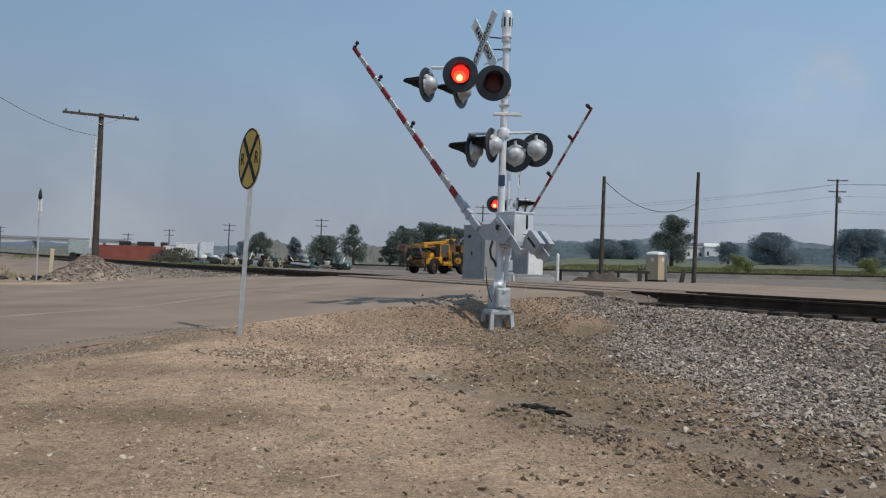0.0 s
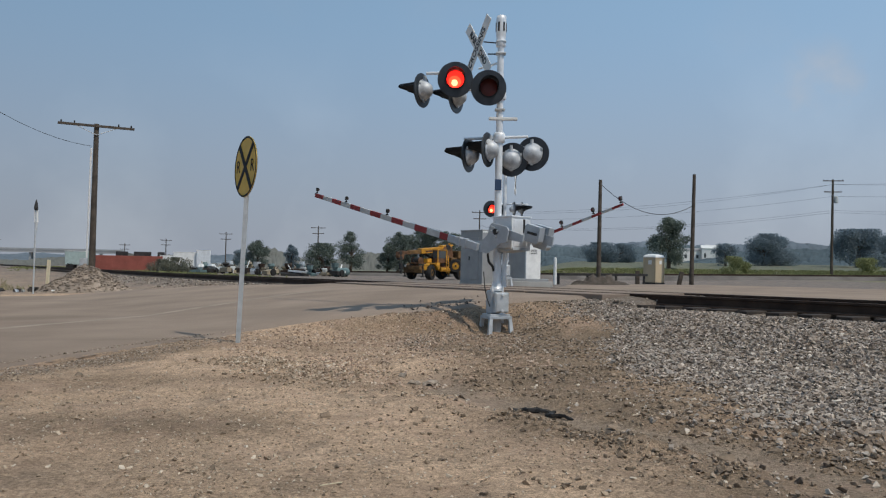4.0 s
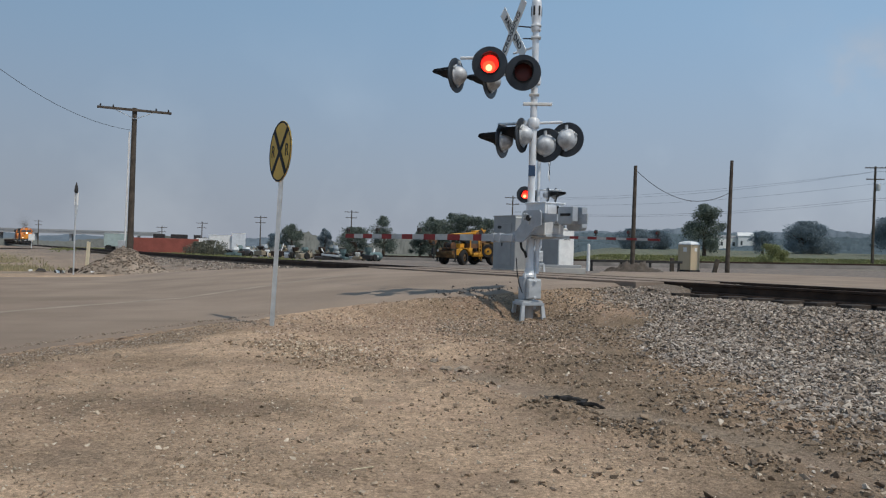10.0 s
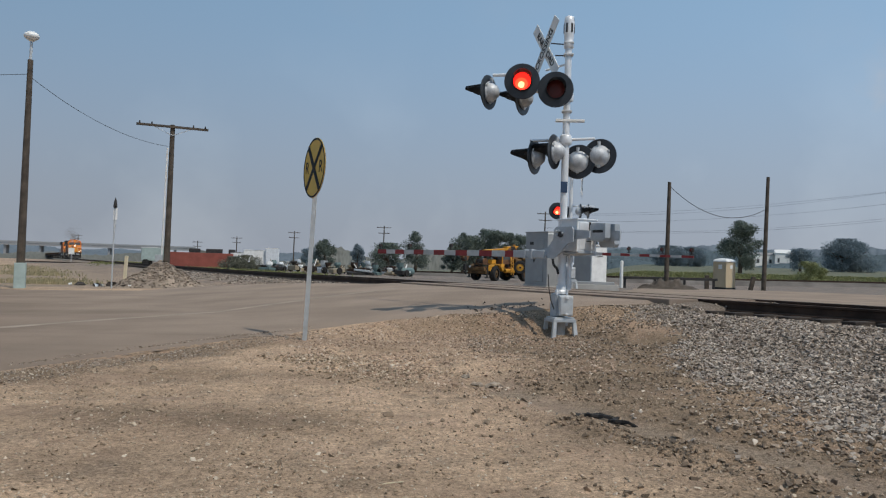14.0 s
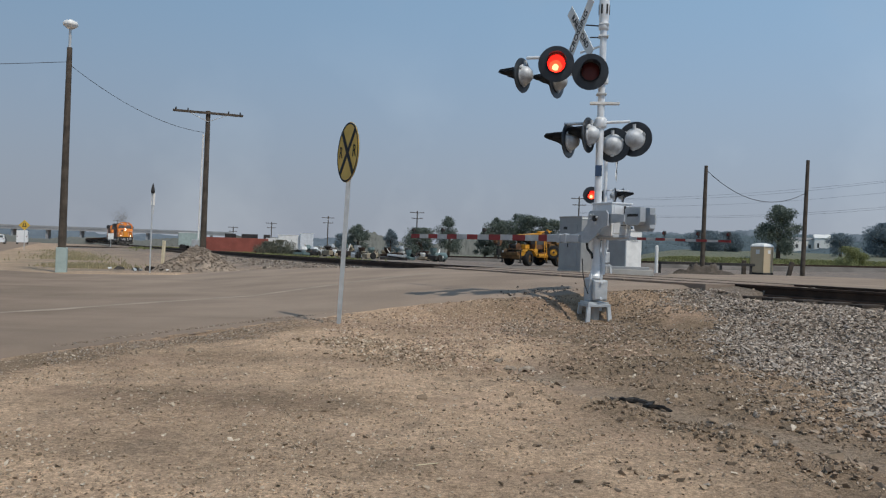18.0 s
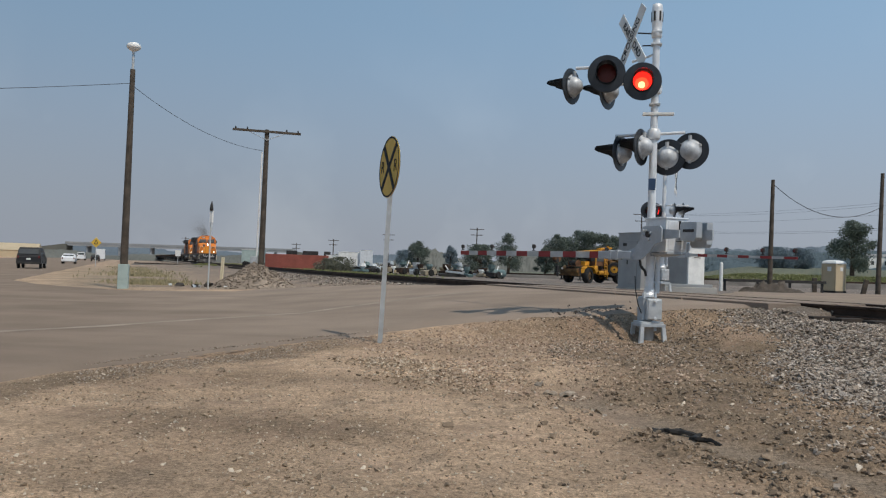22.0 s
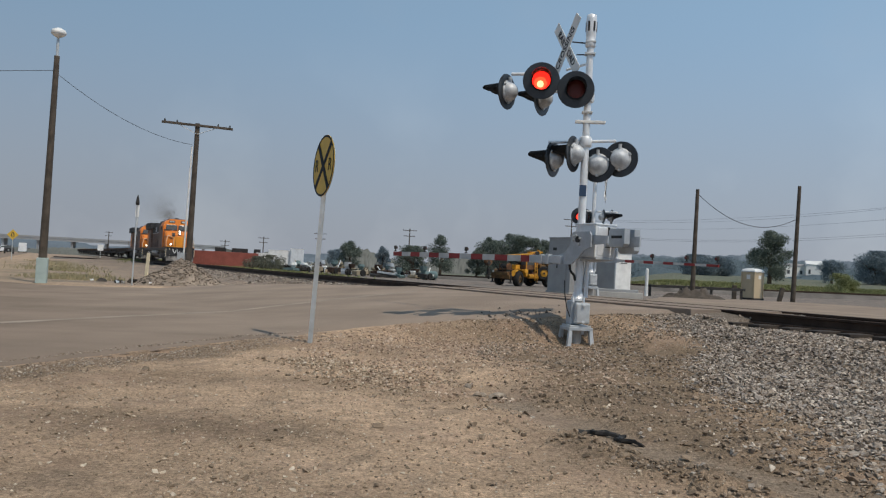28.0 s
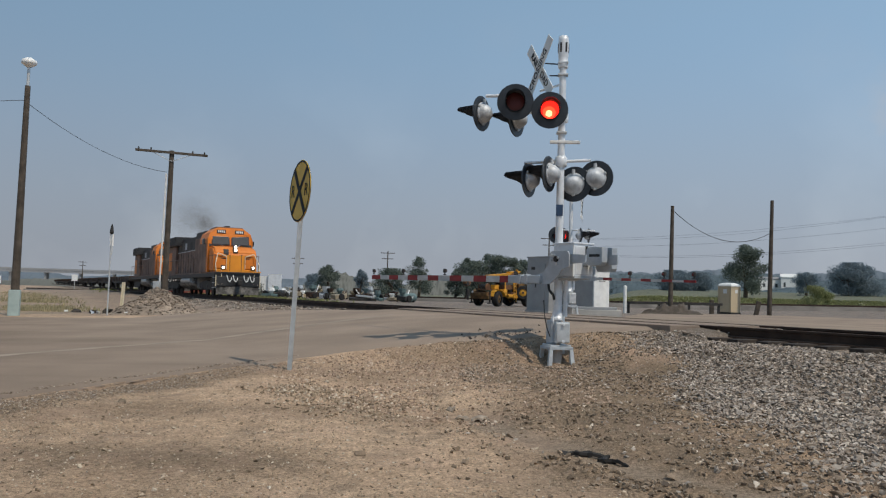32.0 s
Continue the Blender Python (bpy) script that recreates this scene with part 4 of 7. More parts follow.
def gate(parent, pivot, side, length, drop, name="gate_arm", thick=0.09):
    """The swinging arm with its side brackets and counterweights: it points along +x at rest and turns round y."""
    arm = new(name)
    arm.parent = parent
    arm.matrix_basis = pivot
    arm["label"] = "red and white striped gate arm with counterweights"
    n = int(length / 0.406)
    for k in range(n):
        x0, x1 = length - (k + 1) * 0.406, length - k * 0.406
        if x0 < 0.93:
            break
        part("stripe", box((x1 - x0 + 0.001, 0.04, thick + 0.03 * (1 - x0 / length)), ((x0 + x1) / 2, side, drop)), "red" if k % 2 == 0 else "arm_white", arm)
    part("arm_root", box((0.85, 0.07, 0.13), (0.78, side, drop), bevel=0.01), "mech", arm)
    part("arm_clamp", box((0.07, 0.10, 0.17), (0.70, side, drop), bevel=0.01), "mech", arm)
    part("arm_clamp", box((0.06, 0.10, 0.16), (0.88, side, drop), bevel=0.01), "mech", arm)
    for x in (length - 0.06, length * 0.78, length * 0.52):
        lamp = part("arm_light", turned([(0.05, 0), (0.05, 0.02), (0.02, 0.03), (0.02, 0.07), (0.058, 0.08), (0.058, 0.18), (0.04, 0.20), (0.0, 0.205)], 12), "dark", arm, "small gate arm lamp", pose(x, side, drop + 0.06) @ Matrix.Scale(0.62 if thick > 0.07 else 0.9, 4))
        part("arm_lens", turned([(0.04, 0.0), (0.04, 0.015), (0.0, 0.02)], 12), "red_dull", lamp, "", pose(0, -0.05, 0.13, 90, 0, 0))
    out = [(1.0, drop + 0.07), (0.50, drop + 0.075), (0.32, drop + 0.13), (0.20, drop + 0.25), (0.17, 0.09), (0.13, 0.13), (-0.26, 0.13), (-0.30, 0.08), (-0.30, -0.12), (-0.14, -0.17), (0.0, drop + 0.03), (0.16, drop - 0.07), (1.0, drop - 0.07)]
    plate = part("bracket_plate", extrude_outline(out, 0.025, m=pose(0, side - 0.04, 0)), "mech", arm, "bent grey steel bracket plate")
    for x, z in ((-0.05, 0.02), (-0.02, -0.08), (0.11, 0.06), (0.05, 0.06), (0.11, -0.01)):
        part("bolt", rod((x, side - 0.06, z), (x, side + 0.0, z), 0.02, seg=8), "galvanised", plate)
    part("bracket_plate", extrude_outline([(0.25, 0.1), (0.25, -0.12), (-0.78, -0.08), (-0.78, 0.08)], 0.025, m=pose(0, -side + 0.05, 0)), "mech", arm)
    part("bracket_bar", extrude_outline([(0.1, 0.1), (0.1, -0.1), (-0.62, -0.06), (-0.62, 0.06)], 0.025, m=pose(0, side - 0.10, 0)), "mech", arm)
    for off in (-side + 0.16, -side - 0.06):
        tall = 0.14 if off > -side else 0.24
        out = [(-0.17, 0.15), (0.15, 0.16), (0.19, 0.12), (0.19, -tall + 0.05), (0.15, -tall), (-0.13, -tall), (-0.17, -tall + 0.05)]
        part("counterweight", extrude_outline(out, 0.12, m=pose(-0.43, off, 0.05)), "mech", arm, "slotted cast iron counterweight")
    part("slot", box((0.24, 0.012, 0.045), (-0.43, -side + 0.224, 0.07), bevel=0.004), "dark", arm)
    part("pivot_shaft", rod((0, -abs(side) - 0.06, 0), (0, abs(side) + 0.0, 0), 0.05), "dark", arm)
    return arm


def pedestal(sig):
    part("base_plate", box((0.37, 0.37, 0.035), (0, 0, 0.30), (0, 0, 20), 0.006), "galvanised", sig)
    part("base_frame", box((0.42, 0.42, 0.05), (0, 0, 0.26), (0, 0, 20), 0.006), "mech", sig)
    for k in range(4):
        w = radians(20 + 45 + 90 * k)
        c, d = math.cos(w), math.sin(w)
        leg = rod((0.30 * c, 0.30 * d, -0.12), (0.25 * c, 0.25 * d, 0.26), 0.05, 0.04, 4)
        part("leg", leg, "galvanised", sig)
    part("mast_socket", rod((0, 0, -0.1), (0, 0, 0.28), 0.09, 0.09, 16), "concrete", sig)
    part("junction_base", box((0.20, 0.22, 0.40), (-0.05, 0.03, 0.52), (0, 0, 20), 0.03), "mech", sig, "cast mast base")
    jb = part("junction_box", box((0.245, 0.18, 0.35), (0.07, -0.10, 0.52), (0, 0, 10), 0.025), "galvanised", sig, "grey cast junction box")
    part("box_lid", box((0.20, 0.012, 0.30), (0.086, -0.195, 0.52), (0, 0, 10), 0.006), "galvanised", jb)
    for z in (0.66, 0.38):
        part("hinge_bolt", rod((0.10, -0.235, z), (0.09, -0.18, z), 0.022), "silver", jb)
    part("collar", turned([(0.11, 0.72), (0.11, 0.76), (0.09, 0.79), (0.08, 0.86)], 16), "silver", sig)
    part("flange_bolt", rod((0.10, -0.08, 0.70), (0.10, -0.08, 0.80), 0.02, seg=6), "silver", sig)
    part("flange_bolt", rod((-0.08, -0.10, 0.70), (-0.08, -0.10, 0.80), 0.02, seg=6), "silver", sig)


def mechanism(sig, face):
    """The gate motor case on the mast, with a door panel that faces one way."""
    turn = pose(0.22, -0.02, 0, 0, 0, face)
    mc = part("gate_mechanism", box((0.50, 0.44, 0.54), (0.03, 0, 1.72), bevel=0.02), "silver", sig, "grey metal gate motor case", turn)
    part("case_lid", box((0.53, 0.47, 0.03), (0.03, 0, 2.0), bevel=0.01), "silver", mc)
    part("door_panel", box((0.012, 0.36, 0.46), (0.282, 0, 1.72), bevel=0.005), "silver", mc)
    part("clasp", box((0.03, 0.035, 0.24), (0.292, 0.05, 1.84), bevel=0.008), "dark", mc)
    n = part("notice", box((0.006, 0.13, 0.08), (0.291, 0.03, 1.62)), "white", mc)
    part("plain_bar", box((0.004, 0.11, 0.012), (0.295, 0.03, 1.63)), "dark", n)
    part("case_tray", box((0.46, 0.40, 0.05), (0.06, 0, 1.425), (0, -5, 0), 0.012), "mech", mc)
    part("edge_strip", box((0.02, 0.02, 0.54), (0.272, -0.216, 1.72), bevel=0.004), "white", mc)
    part("case_floor", turned([(0.20, 1.40), (0.24, 1.43), (0.24, 1.44)], 16), "mech", mc)
    cond = bmesh.new()
    pts = [(-0.13, -0.05, 1.50), (-0.17, -0.06, 1.36), (-0.15, -0.07, 1.22), (-0.08, -0.06, 1.14), (-0.06, -0.03, 1.06)]
    for p, q in zip(pts, pts[1:]):
        rod(p, q, 0.022, bm=cond, seg=8)
    part("conduit", cond, "cable", sig, "black flexible conduit")
    thin = bmesh.new()
    pts = [(-0.24, -0.2, 1.05), (-0.22, -0.21, 0.8), (-0.18, -0.2, 0.6), (-0.12, -0.15, 0.45)]
    for p, q in zip(pts, pts[1:]):
        rod(p, q, 0.009, bm=thin, seg=6)
    part("ground_wire", thin, "cable", sig)
    part("side_pipe", rod((0.13, 0.02, 0.78), (0.13, 0.02, 1.5), 0.035), "silver", sig)


NEAR_PIVOT = pose(0.19, -0.19, 1.73, 0, 0, 128)
FAR_PIVOT = pose(0.34, 0, 1.40, 0, 0, -57)


def near_signal():
    x, y = 0.94, 14.0
    sig = thing("crossing_signal", pose(x, y, 0.0, 0, 0, 0), "silver level crossing signal mast with red flashing lights, crossbuck and gate", "crossing signal")
    pedestal(sig)
    part("mast", rod((0, 0, 0.78), (0, 0, 5.30), 0.068, 0.056, 20), "silver", sig, "silver painted steel mast", smoothed=False)
    bell = part("bell", turned([(0.072, 4.98), (0.085, 5.0), (0.085, 5.10), (0.075, 5.12), (0.085, 5.18), (0.088, 5.46), (0.08, 5.53), (0.04, 5.55), (0.0, 5.55)], 20), "silver", sig, "round electronic bell on the mast top", smoothed=True)
    for w in range(6):
        part("bell_slot", box((0.012, 0.03, 0.16), (0.09 * math.cos(w * 1.047), 0.09 * math.sin(w * 1.047), 5.33), (0, 0, math.degrees(w * 1.047))), "dark", bell)
    for z, s in ((5.07, 0.19), (4.87, 0.17), (3.88, 0.14)):
        part("clamp", box((0.17, 0.17, 0.03), (0, 0, z), bevel=0.006), "galvanised", sig)
    part("bracket_bar", box((0.50, 0.10, 0.045), (0.06, -0.02, 3.72), bevel=0.008), "white", sig, "white cross plate")
    part("number_plate", box((0.115, 0.012, 0.19), (-0.01, -0.075, 2.56), bevel=0.003), "blue_sign", sig, "small blue notice plate")
    # crossbuck, turned away from the viewer's line
    holder = part("crossbuck_bracket", rod((0, 0, 5.05), (-0.30, 0.10, 5.10), 0.012), "dark", sig)
    part("crossbuck_bracket", rod((0, 0, 4.86), (-0.22, 0.08, 4.88), 0.012), "dark", sig)
    part("crossbuck_bracket", rod((0, 0, 4.72), (-0.38, 0.10, 4.62), 0.02), "silver", sig)
    crossbuck(sig, pose(-0.40, 0.12, 4.99, 0, 0, -62))
    # upper lights on a crossarm
    for p, q in (((0, 0, 4.22), (-0.95, -0.05, 4.22)), ((-0.95, -0.05, 4.5), (-1.3, 0.0, 4.5)), ((0, 0, 4.06), (-0.35, -0.1, 4.06))):
        part("crossarm", rod(p, q, 0.028), "silver", sig)
    part("terminal_box", turned([(0.10, 4.06), (0.11, 4.1), (0.11, 4.2), (0.08, 4.26)], 16), "silver", sig)
    for m, beat in ((pose(-0.79, -0.34, 4.32, 3, 0, 0), True), (pose(-0.22, -0.34, 4.19, 3, 0, 0), False)):
        unit, lamp = flasher_unit(sig, m, beat)
        LAMPS.append((lamp, beat))
    flasher_unit(sig, pose(-1.36, 0.10, 4.22, 0, 0, -116))
    flasher_unit(sig, pose(-0.76, 0.22, 4.15, 0, 0, -116))
    # lower lights
    part("crossarm", rod((-0.62, 0.0, 3.36), (0.5, 0.0, 3.42), 0.025), "silver", sig)
    part("terminal_box", turned([(0.09, 3.30), (0.105, 3.33), (0.105, 3.45), (0.08, 3.48)], 16), "silver", sig, smoothed=True)
    flasher_unit(sig, pose(-0.52, 0.10, 3.09, 0, 0, -114))
    flasher_unit(sig, pose(-0.19, -0.06, 3.17, 0, 0, -114))
    flasher_unit(sig, pose(0.24, 0.20, 3.04, 0, 0, 158))
    flasher_unit(sig, pose(0.60, 0.14, 3.14, 0, 0, 156))
    mechanism(sig, -52)
    arm = gate(sig, NEAR_PIVOT, 0.34, 6.34, -0.34)
    return sig, arm


def far_signal():
    x, y = 1.92, 25.9
    z = ground_z(x, y) + 0.08
    sig = thing("crossing_signal", pose(x, y, z, 0, 0, 0), "silver crossing signal mast beyond the track with red lights and gate", "crossing signal")
    pedestal(sig)
    part("mast", rod((0, 0, 0.78), (0, 0, 4.1), 0.06, 0.055, 16), "silver", sig)
    part("crossarm", rod((-0.45, 0, 2.66), (0.75, 0, 2.66), 0.022), "silver", sig)
    for m, beat in ((pose(-0.44, -0.2, 2.48, 0, 0, 8) @ Matrix.Scale(0.88, 4), True), (pose(-0.27, 0.2, 2.48, 0, 0, 8) @ Matrix.Scale(0.88, 4), False)):
        unit, lamp = flasher_unit(sig, m, beat)
        LAMPS.append((lamp, beat))
    flasher_unit(sig, pose(0.30, 0.0, 2.50, 0, 0, 97) @ Matrix.Scale(0.8, 4))
    flasher_unit(sig, pose(0.58, 0.3, 2.52, 0, 0, 95) @ Matrix.Scale(0.8, 4))
    crossbuck(sig, pose(0.34, 0.1, 3.5, 0, 0, 80))
    mechanism(sig, -57)
    arm = gate(sig, FAR_PIVOT, -0.34, 5.2, -0.25, thick=0.06)
    return sig, arm


def railroad_sign():
    x, y = -2.98, 11.88
    z = ground_z(x, y)
    s = thing("railroad_warning_sign", pose(x - 0.03, y, z - 0.05, 0, 2.1, 0), "round yellow railroad warning sign with black cross on a steel post", "road sign")
    post = bmesh.new()
    for yy in (-0.022, 0.022):
        box((0.058, 0.008, 2.95), (0, yy, 1.47), bm=post)
    box((0.010, 0.05, 2.95), (0, 0, 1.47), bm=post)
    part("post", post, "galvanised", s)
    face = new("sign_face")
    face.parent = s
    face.matrix_basis = pose(-0.03, -0.03, 2.66, 0, 0, -56)
    part("plate", turned([(0.0, 0.0), (0.455, 0.0), (0.457, 0.004), (0.455, 0.007), (0.0, 0.007)], 48, m=pose(0, 0, 0, 90, 0, 0)), "yellow_sign", face, "yellow round plate")
    rim = turned([(0.425, 0.0), (0.452, 0.0), (0.452, 0.003), (0.425, 0.003), (0.425, 0.0)], 48, m=pose(0, -0.008, 0, 90, 0, 0), caps=False)
    part("rim", rim, "black", face)
    for w in (49, -49):
        part("cross_stroke", box((0.86, 0.003, 0.085), (0, -0.0095 - 0.002 * (w > 0), 0), (0, w, 0)), "black", face)
    for xx in (-0.29, 0.29):
        letters("R", 0.26, "black", face, pose(xx, -0.011, 0), depth=0.0015)
    part("plate_back", turned([(0.45, 0.0), (0.45, 0.002)], 40, m=pose(0, 0.012, 0, 90, 0, 0)), "galvanised", face)
    return s


# ---- poles, posts, pile ----
def utility_pole(x, y, height, arms=(), label="", lean=0.0, r=0.15, name="utility_pole", conduit=False, transformer=False):
    z = ground_z(x, y)
    p = thing(name, pose(x, y, z - 0.3, 0, lean, 0), label or "weathered brown wooden utility pole", "utility pole")
    part("pole", rod((0, 0, 0), (0, 0, height + 0.3), r, r * 0.68, 12), "pole", p)
    for dz, span, turn in arms:
        t = pose(0, 0, height + 0.3 - dz, 0, 0, turn)
        part("crossarm", box((span, 0.10, 0.12), (0, -0.14, 0), bevel=0.01), "pole", p, "", t)
        for s in (-1, 1):
            part("brace", rod((s * span * 0.26, -0.16, -0.05), (0, -0.14, -0.45), 0.018, seg=6), "galvanised", p, "", t)
            for k in (0.95, 0.6):
                part("insulator", turned([(0.03, 0), (0.045, 0.04), (0.03, 0.07), (0.04, 0.10), (0.0, 0.13)], 8), "dark", p, "", t @ pose(s * span * 0.48 * k, -0.14, 0.06))
    if conduit:
        part("conduit_riser", rod((-0.25, -0.08, 0.4), (-0.19, -0.08, height - 0.9), 0.045, seg=8), "white", p, "pale conduit riser")
        part("meter_box", box((0.34, 0.22, 0.55), (-0.32, -0.2, 1.5), bevel=0.02), "galvanised", p)
        part("meter_box", box((0.26, 0.2, 0.34), (-0.32, -0.2, 0.85), bevel=0.02), "white", p)
    if transformer:
        part("transformer", turned([(0.24, 0), (0.26, 0.05), (0.26, 0.8), (0.2, 0.9), (0.0, 0.95)], 14), "galvanised", p, "grey pole transformer", pose(0.42, -0.1, height - 2.9))
    return p


def lamp_pole():
    x, y = -19.0, 29.72
    z = ground_z(x, y)
    p = thing("street_lamp", pose(x, y, z - 0.05, 0, 0.5, 0), "tall brown lamp pole with a pale green base cover", "street lamp")
    part("base_cover", box((0.40, 0.40, 1.05), (0, 0, 0.52), (0, 0, 26), 0.03), "lamp_base", p, "pale green square base cover")
    part("pole", rod((0, 0, 1.0), (0, 0, 9.0), 0.155, 0.10, 14), "pole", p)
    part("top_tube", rod((0, 0, 9.0), (0, 0, 9.85), 0.055, seg=10), "galvanised", p)
    part("luminaire", turned([(0.06, 9.72), (0.16, 9.78), (0.27, 9.86), (0.29, 9.94), (0.24, 10.03), (0.10, 10.10), (0.0, 10.12)], 20), "white", p, "round white lamp head", smoothed=True)


def small_items():
    z = ground_z(-16.5, 32.1)
    s = thing("sign_post", pose(-16.5, 32.1, z - 0.05, 0, 0.6, 0), "thin steel post with signs seen edge-on", "sign post")
    part("post", rod((0, 0, 0), (0, 0, 3.75), 0.032, seg=8), "galvanised", s)
    part("cap", turned([(0.06, 3.42), (0.085, 3.5), (0.06, 3.68), (0.015, 3.84), (0, 3.86)], 8), "dark", s, "dark pointed cap")
    part("sign_plate", box((0.15, 0.03, 0.50), (0.01, 0.02, 3.18), (0, 0, 30)), "panel_white", s, "narrow pale sign plate")
    part("sign_plate", box((0.10, 0.03, 0.34), (0.01, 0.02, 2.74), (0, 0, 30)), "galvanised", s)
    z = ground_z(-17.95, 36.1)
    p = thing("marker_post", pose(-17.95, 36.1, z - 0.1, 0, 3, 0), "pale wooden marker post behind the rubble pile", "post")
    part("stake", box((0.13, 0.11, 1.55), (0, 0, 0.72), bevel=0.01), "cream", p)
    z = ground_z(6.83, 49.6)
    p = thing("marker_post", pose(6.83, 49.6, z - 0.05), "white marker post on the verge", "post")
    part("stake", turned([(0.10, 0), (0.10, 1.62), (0.06, 1.7), (0, 1.72)], 12), "white", p)
    for x, y, tilt in ((13.1, 54.5, 0), (15.7, 53.8, 12)):
        z = ground_z(x, y)
        p = thing("fence_post", pose(x, y, z - 0.1, 0, tilt, 0), "short dark wooden fence post", "post", "short posts on the far verge")
        part("stake", box((0.26, 0.26, 1.05), (0, 0, 0.5), bevel=0.03), "pole", p)
    z = ground_z(9, 50.2)
    p = thing("barrier_rail", pose(10.2, 51.8, z, 0, -0.3, 14), "low dark steel barrier rail on posts", "barrier")
    part("rail", box((6.4, 0.08, 0.16), (0, 0, 0.62), bevel=0.01), "dark", p)
    for k in range(4):
        part("post", box((0.12, 0.12, 0.7), (-3 + 2 * k, 0.1, 0.3)), "dark", p)
    # concrete slabs in front of the cabinets
    p = thing("concrete_slab", pose(3.85, 36.85, 0.19, 0, -0.4, -4), "low pale stacked concrete slabs beside the cabinet", "slab")
    part("lower_slab", box((2.2, 0.7, 0.42), (0, 0, -0.03), bevel=0.02), "concrete", p)
    part("upper_slab", box((2.0, 0.5, 0.12), (-0.08, 0.05, 0.24), bevel=0.02), "bungalow", p)
    # broken asphalt flap and stones near the viewer
    rnd = random.Random(3)
    for x, y, sx, sy, turn in ((0.80, 6.60, 0.36, 0.035, -20), (0.97, 6.42, 0.26, 0.03, -42), (-0.08, 8.45, 0.18, 0.11, 10), (-0.26, 8.38, 0.09, 0.08, -30), (-0.40, 8.75, 0.08, 0.07, 40)):
        z = ground_z(x, y)
        bm = bmesh.new()
        bmesh.ops.create_grid(bm, x_segments=8, y_segments=4, size=0.5)
        for v in bm.verts:
            v.co.x *= sx * (1 + 0.3 * noise.noise(v.co * 3))
            v.co.y *= sy * (1.4 + noise.noise(v.co * 4))
            v.co.z = 0.028 * math.sin((v.co.x / sx + 0.5) * 3.1) + 0.03 * noise.noise(v.co * 22 + Vector((x, y, 0)))
            v.co.y += 0.05 * noise.noise((v.co.x * 14, x, 3))
        bmesh.ops.solidify(bm, geom=bm.faces[:], thickness=0.02)
        ob = part("asphalt_scrap", bm, "dark" if sx > 0.25 else "pale_rock", None, "", pose(x, y, z + 0.01, 0, 0, turn))
        tagged(ob, "curled scrap of dark asphalt on the dirt" if sx > 0.25 else "flat pale stone slab lying on the dirt", "debris", "scraps on the dirt")
    for k, (x, y, r) in enumerate(((-3.75, 8.35, 0.045), (-0.87, 6.3, 0.045), (-0.18, 6.55, 0.038), (-0.09, 6.15, 0.04), (0.22, 7.3, 0.04), (0.2, 6.4, 0.03), (1.3, 6.0, 0.045), (-2.0, 9.3, 0.03), (0.5, 9.9, 0.04), (1.75, 4.9, 0.06), (2.2, 5.6, 0.05))):
        shape, tri = STONES[k % len(STONES)]
        me = bpy.data.meshes.new("stone")
        me.from_pydata((shape * r).tolist(), [], tri.tolist())
        me.materials.append(M["clod"])
        ob = new("stone", me)
        ob.matrix_basis = pose(x, y, ground_z(x, y) + r * 0.35, 0, 0, 40 * k)
        tagged(ob, "dark loose stone on the dirt", "stone", "loose stones on the dirt")
    twig = part("straw", rod((0, 0, 0), (0.11, 0.045, 0.008), 0.003, seg=5), "cream", None, "", pose(-0.60, 4.3, ground_z(-0.60, 4.3) + 0.012))
    tagged(twig, "pale straw lying on the dirt", "straw")


